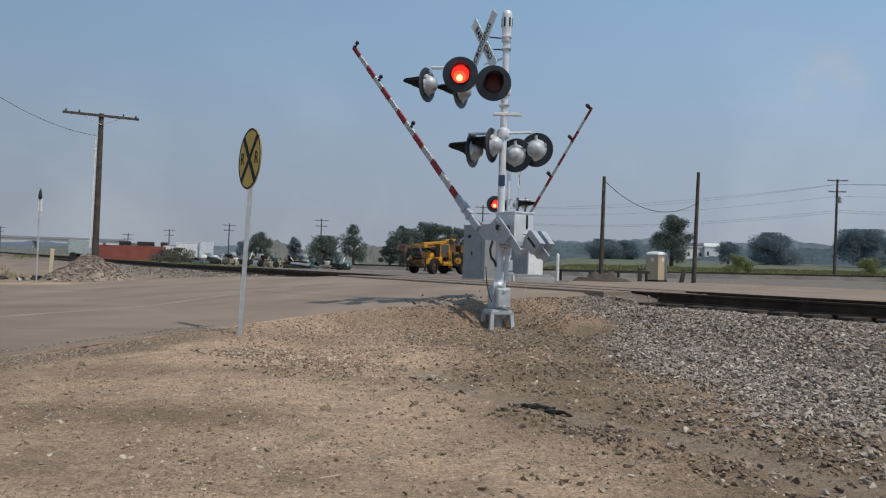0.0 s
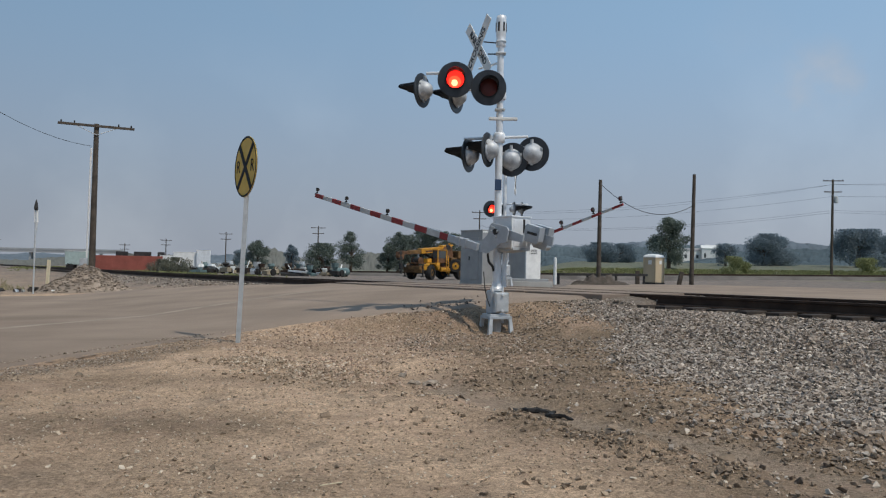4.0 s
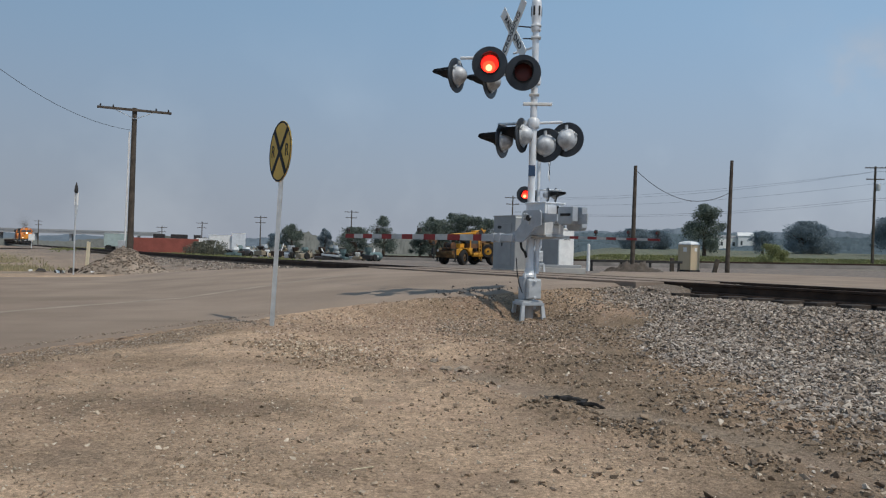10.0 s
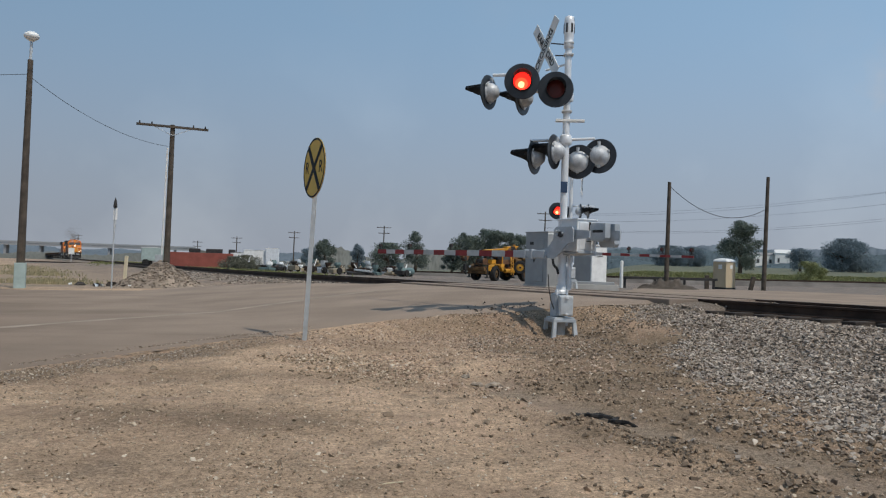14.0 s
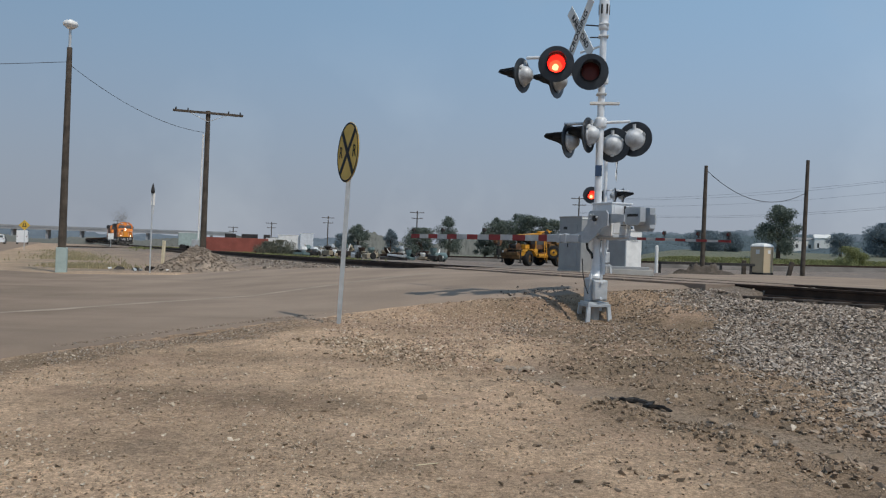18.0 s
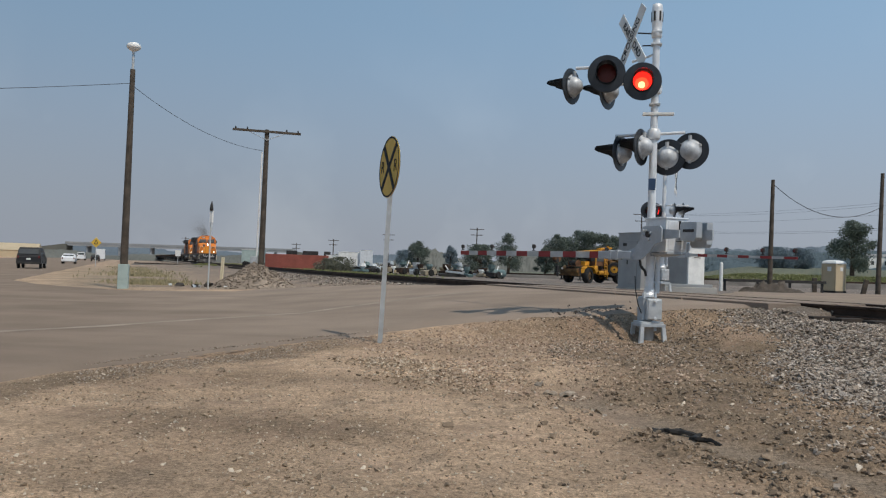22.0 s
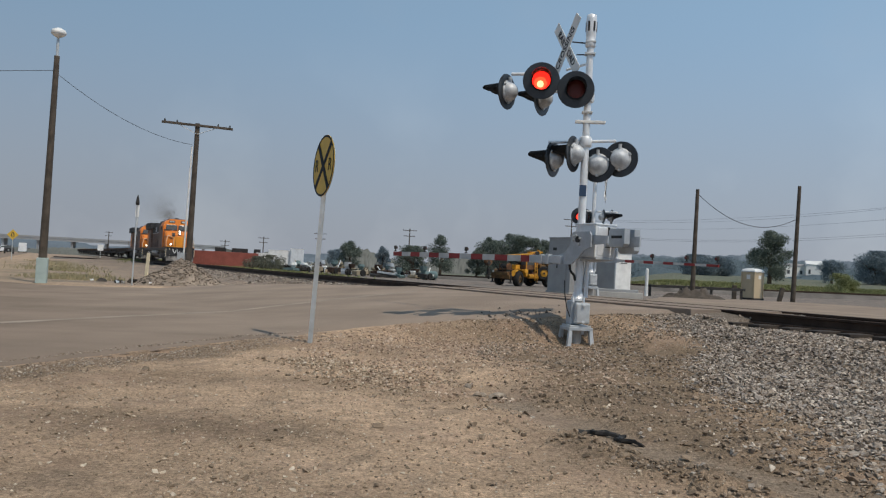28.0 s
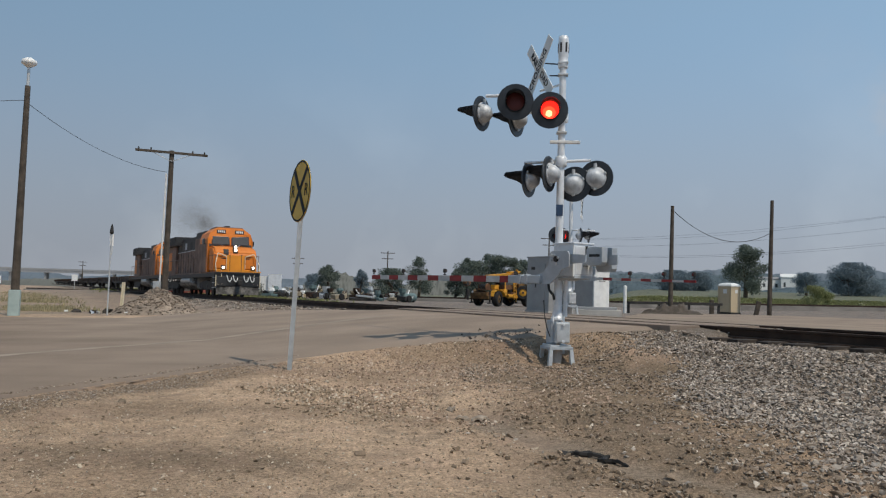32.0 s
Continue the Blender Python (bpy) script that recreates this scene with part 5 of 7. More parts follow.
def earth_heap():
    cx, cy = to_xy(12.6, -6.3)
    rnd = random.Random(11)

    def mound(x, y):
        a, q = x - cx, y - cy
        d = math.hypot(a / 1.95, q / 1.8)
        return max(0.0, 1.25 * (1 - d) * (1 + 0.25 * noise.noise((x * 1.2, y * 1.2, 4))) + 0.1 * noise.noise((x * 4, y * 4, 1))) if d < 1.3 else 0.0
    verts, faces, n = [], [], 44
    for j in range(n):
        for i in range(n):
            x, y = cx - 3 + 6 * i / (n - 1), cy - 2.6 + 5.2 * j / (n - 1)
            verts.append((x, y, ground_z(x, y) - 0.03 + mound(x, y)))
    for j in range(n - 1):
        for i in range(n - 1):
            faces.append((j * n + i, j * n + i + 1, (j + 1) * n + i + 1, (j + 1) * n + i))
    pile = tagged(raw_mesh("rubble_mound", verts, faces, "rubble", True), "heap of broken stone and earth beside the road", "rubble")
    vs, fs, base = [], [], 0
    for _ in range(3200):
        x, y = cx + rnd.gauss(0, 1.0), cy + rnd.gauss(0, 0.9)
        if math.hypot((x - cx) / 2.3, (y - cy) / 2.1) > 1.05:
            continue
        shape, tri = STONES[rnd.randrange(7)]
        s = 0.02 + 0.06 * rnd.random() ** 2
        vs.append(shape * s + (x, y, ground_z(x, y) + mound(x, y) - s * 0.15))
        fs.append(tri + base)
        base += len(shape)
    st = raw_mesh("broken_stone", np.concatenate(vs).tolist(), np.concatenate(fs).tolist(), "rubble")
    st.parent = pile
    st["kind"] = "stuff"
    for k, (da, dq, sx, mat) in enumerate(((-3.4, -1.0, 0.5, "tie"), (-3.75, -1.1, 0.2, "white"), (-2.5, -1.1, 0.4, "tie"), (-2.0, -0.7, 0.65, "tie"), (-2.2, -1.8, 0.32, "white"), (-1.85, -1.9, 0.26, "concrete"), (-0.6, -1.9, 0.2, "white"), (-0.9, -1.9, 0.26, "tie"))):
        x, y = cx + da, cy + dq + 0.4
        shape, tri = STONES[k % 7]
        me = bpy.data.meshes.new("debris_lump")
        me.from_pydata((shape * np.array([sx * 0.55, sx * 0.4, sx * 0.42])).tolist(), [], tri.tolist())
        me.materials.append(M[mat])
        ob = new("debris_lump", me)
        ob.matrix_basis = pose(x, y, ground_z(x, y) + 0.08, 0, 0, 30 * k)
        tagged(ob, "white broken lump beside the rubble pile" if mat == "white" else "dark broken lump beside the rubble pile", "debris", "lumps beside the rubble pile")
    # earth mound over the track
    cx, cy = 9.3, 47.6
    verts, faces, n = [], [], 26
    for j in range(n):
        for i in range(n):
            x, y = cx - 2.2 + 4.4 * i / (n - 1), cy - 1.6 + 3.2 * j / (n - 1)
            d = math.hypot((x - cx) / 1.9, (y - cy) / 1.3)
            h = max(0, 0.62 * (1 - d) * (1 + 0.9 * noise.noise((x * 1.9, y * 1.9, 3))) + 0.28 * noise.noise((x * 5, y * 5, 2)) * (d < 0.9))
            verts.append((x, y, ground_z(x, y) - 0.03 + h))
    for j in range(n - 1):
        for i in range(n - 1):
            faces.append((j * n + i, j * n + i + 1, (j + 1) * n + i + 1, (j + 1) * n + i))
    tagged(raw_mesh("earth_mound", verts, faces, "pole", True), "low mound of dark earth beyond the crossing", "mound")


# ---- train ----
TRAIN, CARS, WHEELS = [], [], []


def train_front(t):
    return 1.8 + 8.36 * (t - 32)


def wheelset(parent, x):
    w = new("wheelset")
    w.parent = parent
    w.matrix_basis = pose(x, 0, 0.53)
    for y in (-0.75, 0.75):
        part("wheel", turned([(0.0, -0.06), (0.30, -0.05), (0.46, -0.065), (0.56, -0.065), (0.53, 0.0), (0.53, 0.065), (0.44, 0.06), (0.30, 0.03), (0.12, 0.08), (0, 0.08)], 24, m=pose(0, y, 0, 90, 0, 0)), "dark", w)
    part("axle", rod((0, -0.95, 0), (0, 0.95, 0), 0.09), "dark", w)
    return w


def bogie(parent, x, axles=(-1.85, 0, 1.85)):
    half = axles[-1] + 0.75
    for y in (-1.12, 1.12):
        out = [(-half, 0.55), (-half, 0.80), (-half * 0.6, 0.98), (half * 0.6, 0.98), (half, 0.80), (half, 0.55), (half * 0.55, 0.42), (-half * 0.55, 0.42)]
        fr = part("bogie_frame", extrude_outline(out, 0.16, m=pose(x, y, 0)), "dark", parent, "dark cast bogie side frame")
        for k in axles:
            part("axle_box", box((0.34, 0.22, 0.36), (x + k, y, 0.55), bevel=0.03), "loco_black", fr)
    for k in axles:
        wheelset(parent, x + k)


def locomotive():
    """A wide-cabbed diesel locomotive: x runs forward, the front coupler is at 0, z is over the rail."""
    L = thing("locomotive", pose(0, 0, 0), "orange and black diesel freight locomotive with lit headlights", "locomotive", "locomotives of the train")
    part("underframe", box((20.9, 2.95, 0.34), (-11.15, 0, 1.38), bevel=0.03), "loco_black", L)
    for s in (-1, 1):
        part("side_sill_stripe", box((20.6, 0.02, 0.07), (-11.15, s * 1.487, 1.50)), "loco_grime", L)
    # pilot and plough
    part("pilot", box((0.5, 2.9, 0.62), (-0.85, 0, 0.95), bevel=0.04), "loco_black", L, "black front pilot")
    plow = bmesh.new()
    for s in (-1, 1):
        vs = [plow.verts.new(p) for p in ((-0.35, 0, 0.14), (-0.62, 0, 0.72), (-0.72, s * 1.4, 0.68), (-0.58, s * 1.4, 0.14))]
        plow.faces.new(vs if s > 0 else vs[::-1])
    bmesh.ops.solidify(plow, geom=plow.faces[:], thickness=0.04)
    part("snow_plough", plow, "plough", L, "grey worn snow plough")
    part("coupler", box((0.7, 0.28, 0.3), (-0.35, 0, 0.88), bevel=0.05), "dark", L)
    part("footboard_strip", box((0.06, 2.95, 0.06), (-0.58, 0, 1.58)), "loco_yellow", L)
    for y0 in (-0.75, -0.35, 0.35, 0.75):
        hoses = bmesh.new()
        pts = [(-0.58, y0, 1.35), (-0.48, y0 + 0.06, 1.05), (-0.44, y0 + 0.15, 0.93), (-0.48, y0 + 0.26, 1.02), (-0.55, y0 + 0.3, 1.2)]
        for p, q in zip(pts, pts[1:]):
            rod(p, q, 0.026, bm=hoses, seg=6)
        part("air_hose", hoses, "white", L, "looped pale air hose")
    # steps
    for s in (-1, 1):
        st = part("step_well", box((0.5, 0.5, 1.0), (-1.15, s * 1.25, 0.9), bevel=0.02), "loco_black", L)
        for k in range(3):
            part("step_edge", box((0.52, 0.52, 0.03), (-1.15, s * 1.26, 0.55 + 0.32 * k)), "white", st)
    # nose
    nose = bmesh.new()
    prof = [(-3.1, 1.55), (-1.55, 1.55), (-1.45, 1.70), (-1.52, 2.75), (-1.85, 3.12), (-3.1, 3.28)]
    extrude_outline(prof, 2.86, nose)
    bmesh.ops.bevel(nose, geom=[e for e in nose.edges], offset=0.10, segments=3, affect="EDGES")
    part("nose", nose, "orange", L, "orange rounded nose")
    part("nose_panel", box((0.03, 1.25, 1.05), (-1.47, 0, 2.12), (0, -3, 0), 0.01), "loco_yellow", L, "yellow lower nose front")
    part("nose_stripe", box((0.03, 2.84, 0.07), (-1.455, 0, 1.68), (0, -3, 0), 0.01), "loco_yellow", L, "yellow line under the nose")
    for y0, w, z0, tilt in ((-0.75, 0.55, 2.62, 14), (-0.2, 0.42, 2.56, -18), (0.25, 0.46, 2.62, 10), (0.8, 0.5, 2.56, -8), (-0.5, 0.9, 2.44, 3), (0.6, 0.7, 2.45, -4)):
        part("emblem_stroke", box((0.02, w, 0.06), (-1.505, y0, z0), (tilt, -4, 0)), "loco_black", L)
    part("nose_door_line", box((0.02, 0.03, 1.1), (-1.452, 0.38, 2.15), (0, -3, 0)), "loco_black", L)
    part("nose_door_line", box((0.02, 0.03, 1.1), (-1.452, -0.38, 2.15), (0, -3, 0)), "loco_black", L)
    # headlights
    part("nose_box", box((0.10, 0.34, 0.34), (-1.62, -0.62, 2.86), (0, -20, 0), 0.03), "loco_black", L)
    hl = part("headlight_case", box((0.12, 0.30, 0.56), (-1.65, 0, 3.06), (0, -20, 0), 0.03), "loco_black", L)
    for z in (2.96, 3.18):
        part("headlight", turned([(0.085, 0), (0.085, 0.03), (0, 0.05)], 14, m=pose(-1.55 - (z - 2.96) * 0.36, 0, z, 0, 80, 0)), "lamp_white", hl, "bright round headlight")
    for y in (-0.98, 0.98):
        dl = part("ditch_light_case", box((0.16, 0.28, 0.28), (-0.75, y, 1.82), bevel=0.03), "loco_black", L)
        part("ditch_light", turned([(0.075, 0), (0.075, 0.03), (0, 0.05)], 14, m=pose(-0.67, y, 1.82, 0, 90, 0)), "lamp_white", dl, "bright ditch light")
    # cab
    cab = bmesh.new()
    out = [(-1.53, 1.55), (1.53, 1.55), (1.53, 3.75), (1.38, 4.15), (0.85, 4.52), (-0.85, 4.52), (-1.38, 4.15), (-1.53, 3.75)]
    extrude_outline(out, 2.7, cab, pose(-4.35, 0, 0, 0, 0, 90))
    for v in cab.verts:                                   # raked front
        if v.co.x > -3.1 and v.co.z > 3.2:
            v.co.x -= (v.co.z - 3.2) * 0.22
    c = part("cab", cab, "orange", L, "orange wide cab")
    for s in (-1, 1):
        part("windscreen", box((0.04, 1.10, 0.54), (-3.115, s * 0.67, 3.66), (0, -12.5, 0), 0.02), "glass_dark", c, "dark windscreen pane")
        part("windscreen_frame", box((0.03, 1.22, 0.66), (-3.13, s * 0.67, 3.66), (0, -12.5, 0), 0.02), "loco_black", c)
        part("window_band", box((0.03, 0.95, 0.16), (-3.06, s * 0.98, 3.24), (s * 14, -8, 0), 0.02), "loco_black", c)
        part("wiper", box((0.02, 0.5, 0.03), (-3.07, s * 0.68, 3.42), (s * 35, -12, 0)), "mech", c)
        nb = part("number_board", box((0.06, 0.62, 0.24), (-3.22, s * 0.62, 4.25), (0, -12.5, 0), 0.02), "loco_black", c)
        for k in range(4):
            part("plain_bar", box((0.02, 0.07, 0.15), (-3.185, s * 0.62 - 0.18 + 0.12 * k, 4.25), (0, -12.5, 0)), "panel_white", nb)
        part("side_window", box((0.75, 0.03, 0.62), (-4.6, s * 1.525, 3.5), bevel=0.02), "glass_dark", c)
        part("mirror", box((0.06, 0.16, 0.34), (-3.6, s * 1.68, 3.55), bevel=0.02), "loco_black", c)
        # dark sheet over each cab side: grime, with the side's shade painted in
        part("cab_side_grime_shade", box((2.2, 0.015, 1.9), (-4.6, s * 1.535, 2.5)), "loco_grime", c)
    part("cab_roof", box((2.3, 1.75, 0.06), (-4.5, 0, 4.54), bevel=0.02), "loco_grime", c)
    part("air_horn", box((0.7, 0.3, 0.14), (-4.4, 0, 4.64), bevel=0.03), "dark", c)
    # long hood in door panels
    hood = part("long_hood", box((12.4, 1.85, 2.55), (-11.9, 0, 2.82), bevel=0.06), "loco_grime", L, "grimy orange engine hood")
    part("hood_roof", box((12.4, 1.7, 0.25), (-11.9, 0, 4.18), bevel=0.06), "loco_black", hood)
    for s in (-1, 1):
        part("upper_panel", box((12.2, 0.03, 0.75), (-11.9, s * 0.94, 3.70)), "loco_black", hood)
        part("stripe", box((12.2, 0.02, 0.05), (-11.9, s * 0.945, 3.27)), "mech", hood)
        for k in range(5):
            part("hood_vent", box((0.75, 0.02, 0.5), (-7.6 - 2.1 * k, s * 0.958, 3.68)), "mech" if k % 2 else "dark", hood)
        for k in range(11):
            part("door_joint", box((0.03, 0.03, 1.5), (-6.6 - 1.05 * k, s * 0.935, 2.4)), "loco_black", hood)
        part("orange_patch", box((1.6, 0.02, 1.5), (-20.0, s * 1.16, 2.6)), "orange", hood)
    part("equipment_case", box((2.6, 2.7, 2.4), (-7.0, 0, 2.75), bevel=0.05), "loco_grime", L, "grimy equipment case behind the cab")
    part("exhaust_stack", box((1.2, 0.7, 0.3), (-11.0, 0, 4.42), bevel=0.04), "loco_black", L)
    part("brake_hatch", box((3.2, 2.3, 0.55), (-7.4, 0, 4.15), bevel=0.05), "loco_black", L)
    rad = part("radiator", box((4.4, 2.9, 0.75), (-18.4, 0, 4.18), bevel=0.06), "loco_black", L, "overhanging radiator housing")
    for s in (-1, 1):
        for k in range(6):
            part("louvre", box((4.0, 0.04, 0.05), (-18.4, s * 1.46, 3.93 + 0.1 * k), (s * 25, 0, 0)), "dark", rad)
    part("rear_hood", box((3.6, 2.3, 2.4), (-19.2, 0, 2.72), bevel=0.06), "loco_grime", L, "grimy rear end")
    for s in (-1, 1):
        rail = bmesh.new()
        rod((-1.0, s * 1.42, 2.62), (-2.9, s * 1.42, 2.62), 0.022, bm=rail, seg=6)
        rod((-5.9, s * 1.42, 2.62), (-21.2, s * 1.42, 2.62), 0.022, bm=rail, seg=6)
        part("handrail", rail, "loco_grime", L, "grimy handrail")
        for k, x in enumerate((-1.0, -1.9, -2.8, -6.0, -8.2, -10.4, -12.6, -14.8, -17.0, -19.2, -21.2)):
            part("stanchion", rod((x, s * 1.42, 1.5), (x, s * 1.42, 2.62), 0.018, seg=6), "loco_grime", L)
        grab = bmesh.new()
        rod((-0.62, s * 1.32, 0.75), (-0.9, s * 1.45, 2.05), 0.03, bm=grab, seg=6)
        rod((-0.9, s * 1.45, 2.05), (-1.4, s * 1.2, 2.75), 0.03, bm=grab, seg=6)
        rod((-1.4, s * 1.2, 2.75), (-1.42, s * 0.62, 2.55), 0.03, bm=grab, seg=6)
        rod((-1.42, s * 0.62, 2.55), (-1.40, s * 0.62, 1.75), 0.022, bm=grab, seg=6)
        rod((-0.62, s * 1.45, 0.62), (-0.62, s * 1.45, 1.35), 0.035, bm=grab, seg=6)
        rod((-0.62, s * 1.05, 0.75), (-0.8, s * 1.1, 1.9), 0.03, bm=grab, seg=6)
        part("grab_rail", grab, "cream", L, "cream bent grab rail")
    part("fuel_tank_end", box((0.12, 2.3, 0.8), (-7.96, 0, 0.86), bevel=0.08), "concrete", L)
    part("fuel_tank", turned([(0.72, -3.1), (0.78, -3.0), (0.78, 3.0), (0.72, 3.1)], 20, m=pose(-11.1, 0, 0.84, 0, 90, 0) @ Matrix.Diagonal((0.62, 1.75, 1, 1))), "plough", L, "grey fuel tank")
    part("air_reservoir", rod((-9.2, -1.3, 1.05), (-13.0, -1.3, 1.05), 0.17), "galvanised", L)
    bogie(L, -4.3)
    bogie(L, -17.9)
    return L


def gondola():
    g = thing("flat_wagon", pose(0, 0, 0), "low dark brown flat wagon coupled behind the locomotives", "wagon", "wagons of the train")
    part("deck", box((18.6, 2.8, 0.22), (-9.8, 0, 1.12), bevel=0.02), "dark", g)
    for s in (-1, 1):
        part("side_sill", extrude_outline([(-9.2, 1.45), (9.2, 1.45), (9.2, 0.95), (5.5, 0.72), (-5.5, 0.72), (-9.2, 0.95)], 0.09, m=pose(-9.8, s * 1.36, 0)), "dark", g)
        for k in range(10):
            part("stake", box((0.12, 0.10, 0.55), (-1.4 - 1.86 * k, s * 1.43, 1.2)), "rust", g)
    for x in (-1.0, -18.6):
        part("end_sill", box((0.2, 2.7, 0.5), (x + 0.3, 0, 1.25), bevel=0.02), "rust", g)
    part("centre_sill", box((18.8, 0.5, 0.5), (-9.8, 0, 0.85)), "dark", g)
    for x in (-3.0, -16.6):
        for y in (-1.0, 1.0):
            part("bogie_frame", extrude_outline([(-1.2, 0.5), (-0.4, 0.85), (0.4, 0.85), (1.2, 0.5), (0.5, 0.3), (-0.5, 0.3)], 0.14, m=pose(x, y, 0)), "dark", g)
        for k in (-0.88, 0.88):
            for y in (-0.75, 0.75):
                part("wheel", turned([(0.0, -0.06), (0.42, -0.06), (0.45, 0.0), (0.42, 0.06), (0, 0.06)], 16, m=pose(x + k, y, 0.45, 90, 0, 0)), "dark", g)
    return g


def build_train():
    lead = locomotive()
    second = copy_thing(lead, pose(0, 0, 0))
    second["label"] = "second orange and black diesel locomotive coupled behind the first"
    for ob in (lead, second):
        for k in [o for o in ob.children if o.name.startswith("wheelset")]:
            WHEELS.append((k, k.matrix_basis.copy()))
    for ob in (lead, second):
        ob.scale = (0.96, 0.92, 0.96)
    TRAIN.extend(((lead, 0.0), (second, 21.8)))
    first = gondola()
    for k in range(11):
        w = first if k == 0 else copy_thing(first, pose(0, 0, 0))
        TRAIN.append((w, 43.7 + 19.6 * k))
    rnd = random.Random(8)
    smoke = thing("smoke_plume", pose(0, 0, 0), "thin brown exhaust smoke over the lead locomotive", "smoke")
    g = np.random.RandomState(6)
    for k in range(9):                                       # puffs of fine soot, thinner as they rise
        f = k / 8
        n = int(20000 * (1.0 - 0.2 * f))
        r = 0.8 + 1.9 * f
        p = g.normal(size=(n, 3)) * np.array([1.1, 0.8, 0.75]) * r * 0.55
        u, v = g.normal(size=(n, 3)), g.normal(size=(n, 3))
        s = 0.0028
        quad = np.stack([p - u * s, p - v * s, p + u * s, p + v * s], 1).reshape(-1, 3)
        puff = raw_mesh("smoke_puff", quad.tolist(), np.arange(n * 4).reshape(-1, 4).tolist(), "soot")
        puff.parent = smoke
        puff.matrix_basis = pose(-10.5 - 9.0 * f, 0.2 * math.sin(k), 5.0 + 1.6 * f)
    TRAIN.append((smoke, 0.0))


# ---- vehicles on the highway ----
def car(name, label, paint, length=4.7, width=1.85, height=1.5, tall=False, boxy=False):
    """A road vehicle; x runs forward, z is over the road."""
    c = thing(name, pose(0, 0, 0), label, "car", "vehicles on the highway")
    h = height
    if boxy:
        out = [(-length / 2, 0.45), (length / 2, 0.45), (length / 2, 1.2), (length / 2 - 0.9, 1.35), (length / 2 - 1.2, 2.0), (length / 2 - 1.9, 2.05), (length / 2 - 1.9, h), (-length / 2, h)]
    elif tall:
        out = [(-length / 2, 0.4), (length / 2, 0.4), (length / 2, 0.95), (length / 2 - 1.0, 1.1), (length / 2 - 1.8, h), (-length / 2 + 0.25, h), (-length / 2, 1.1)]
    else:
        out = [(-length / 2, 0.32), (length / 2, 0.32), (length / 2, 0.72), (length / 2 - 1.1, 0.9), (length / 2 - 1.9, h), (-length / 2 + 1.0, h), (-length / 2 + 0.3, 0.98), (-length / 2, 0.9)]
    bm = extrude_outline(out, width)
    for v in bm.verts:
        if v.co.z > h * 0.75 and not boxy:
            v.co.y *= 0.80
    bmesh.ops.bevel(bm, geom=[e for e in bm.edges], offset=0.06, segments=2, affect="EDGES")
    body = part("body", bm, paint, c)
    rear = -length / 2
    if not boxy:
        part("rear_window", box((0.03, width * 0.78, h * 0.24), (rear + (0.06 if tall else 0.58), 0, h * 0.80), (0, 12 if tall else 38, 0), 0.01), "glass_dark", body)
    for s in (-1, 1):
        part("side_window", box((length * 0.42, 0.02, h * 0.22), (-0.25, s * width * (0.5 if boxy else 0.425), h * 0.80), (0 if boxy else s * 20, 0, 0), bevel=0.005), "glass_dark", body)
        part("tail_light", box((0.04, 0.16, 0.22), (rear - 0.01, s * width * 0.42, h * 0.55), bevel=0.01), "red_dull", body)
        for x in (-length * 0.3, length * 0.31):
            w = part("wheel", turned([(0.0, -0.11), (0.2, -0.11), (0.33, -0.11), (0.35, -0.06), (0.35, 0.06), (0.33, 0.11), (0.2, 0.11), (0, 0.1)], 16, m=pose(x, s * (width / 2 - 0.1), 0.35, 90, 0, 0)), "tyre", c)
            part("hub", rod((x, s * (width / 2 + 0.005), 0.35), (x, s * (width / 2 + 0.015), 0.35), 0.17), "galvanised", w)
    part("plain_plate", box((0.02, 0.34, 0.13), (rear - 0.02, 0, h * 0.45)), "panel_white", body)
    part("bumper", box((0.12, width * 0.96, 0.2), (rear - 0.02, 0, 0.5), bevel=0.03), "dark" if paint == "carpaint_dark" else paint, body)
    return c


def build_cars():
    CARS.append((car("pickup_truck", "dark pickup truck driving away on the highway", "carpaint_dark", 5.6, 2.0, 1.9, tall=True), -20.0, 22.3, -55))
    CARS.append((car("sedan", "white sedan driving away on the highway", "carpaint_white"), -20.0, 30.0, -112))
    CARS.append((car("estate_car", "dark car driving away on the highway", "carpaint_dark", 4.6, 1.85, 1.55, tall=True), -19.0, 26.0, -180))
    CARS.append((car("box_truck", "white box truck far along the highway", "carpaint_white", 7.0, 2.4, 3.3, boxy=True), -19.5, 9.0, -215))
    CARS.append((car("van", "pale van far along the highway", "carpaint_white", 5.2, 2.0, 2.1, tall=True), -23.5, 7.0, -190))
    CARS.append((car("jeep", "dark car far along the highway", "carpaint_dark", 4.6, 1.9, 1.8, tall=True), -24.5, 7.0, -215))


# ---- beyond the track ----
def tyre_wheel(parent, x, y, r, w, turn=0.0, rim="crane"):
    t = part("wheel", turned([(r * 0.55, -w / 2), (r * 0.92, -w / 2), (r, -w * 0.3), (r, w * 0.3), (r * 0.92, w / 2), (r * 0.55, w / 2)], 24, m=pose(0, 0, 0, 90, 0, 0), caps=False), "tyre", parent, "large black tyre", pose(x, y, r, 0, 0, turn))
    part("rim", turned([(0, -w * 0.42), (r * 0.3, -w * 0.42), (r * 0.56, -w * 0.3), (r * 0.56, w * 0.3), (r * 0.3, w * 0.42), (0, w * 0.42)], 18, m=pose(0, 0, 0, 90, 0, 0)), rim, t, "yellow rim")
    part("hub", rod((0, -w * 0.5, 0), (0, w * 0.5, 0), r * 0.16, seg=10), "dark", t)
    return t


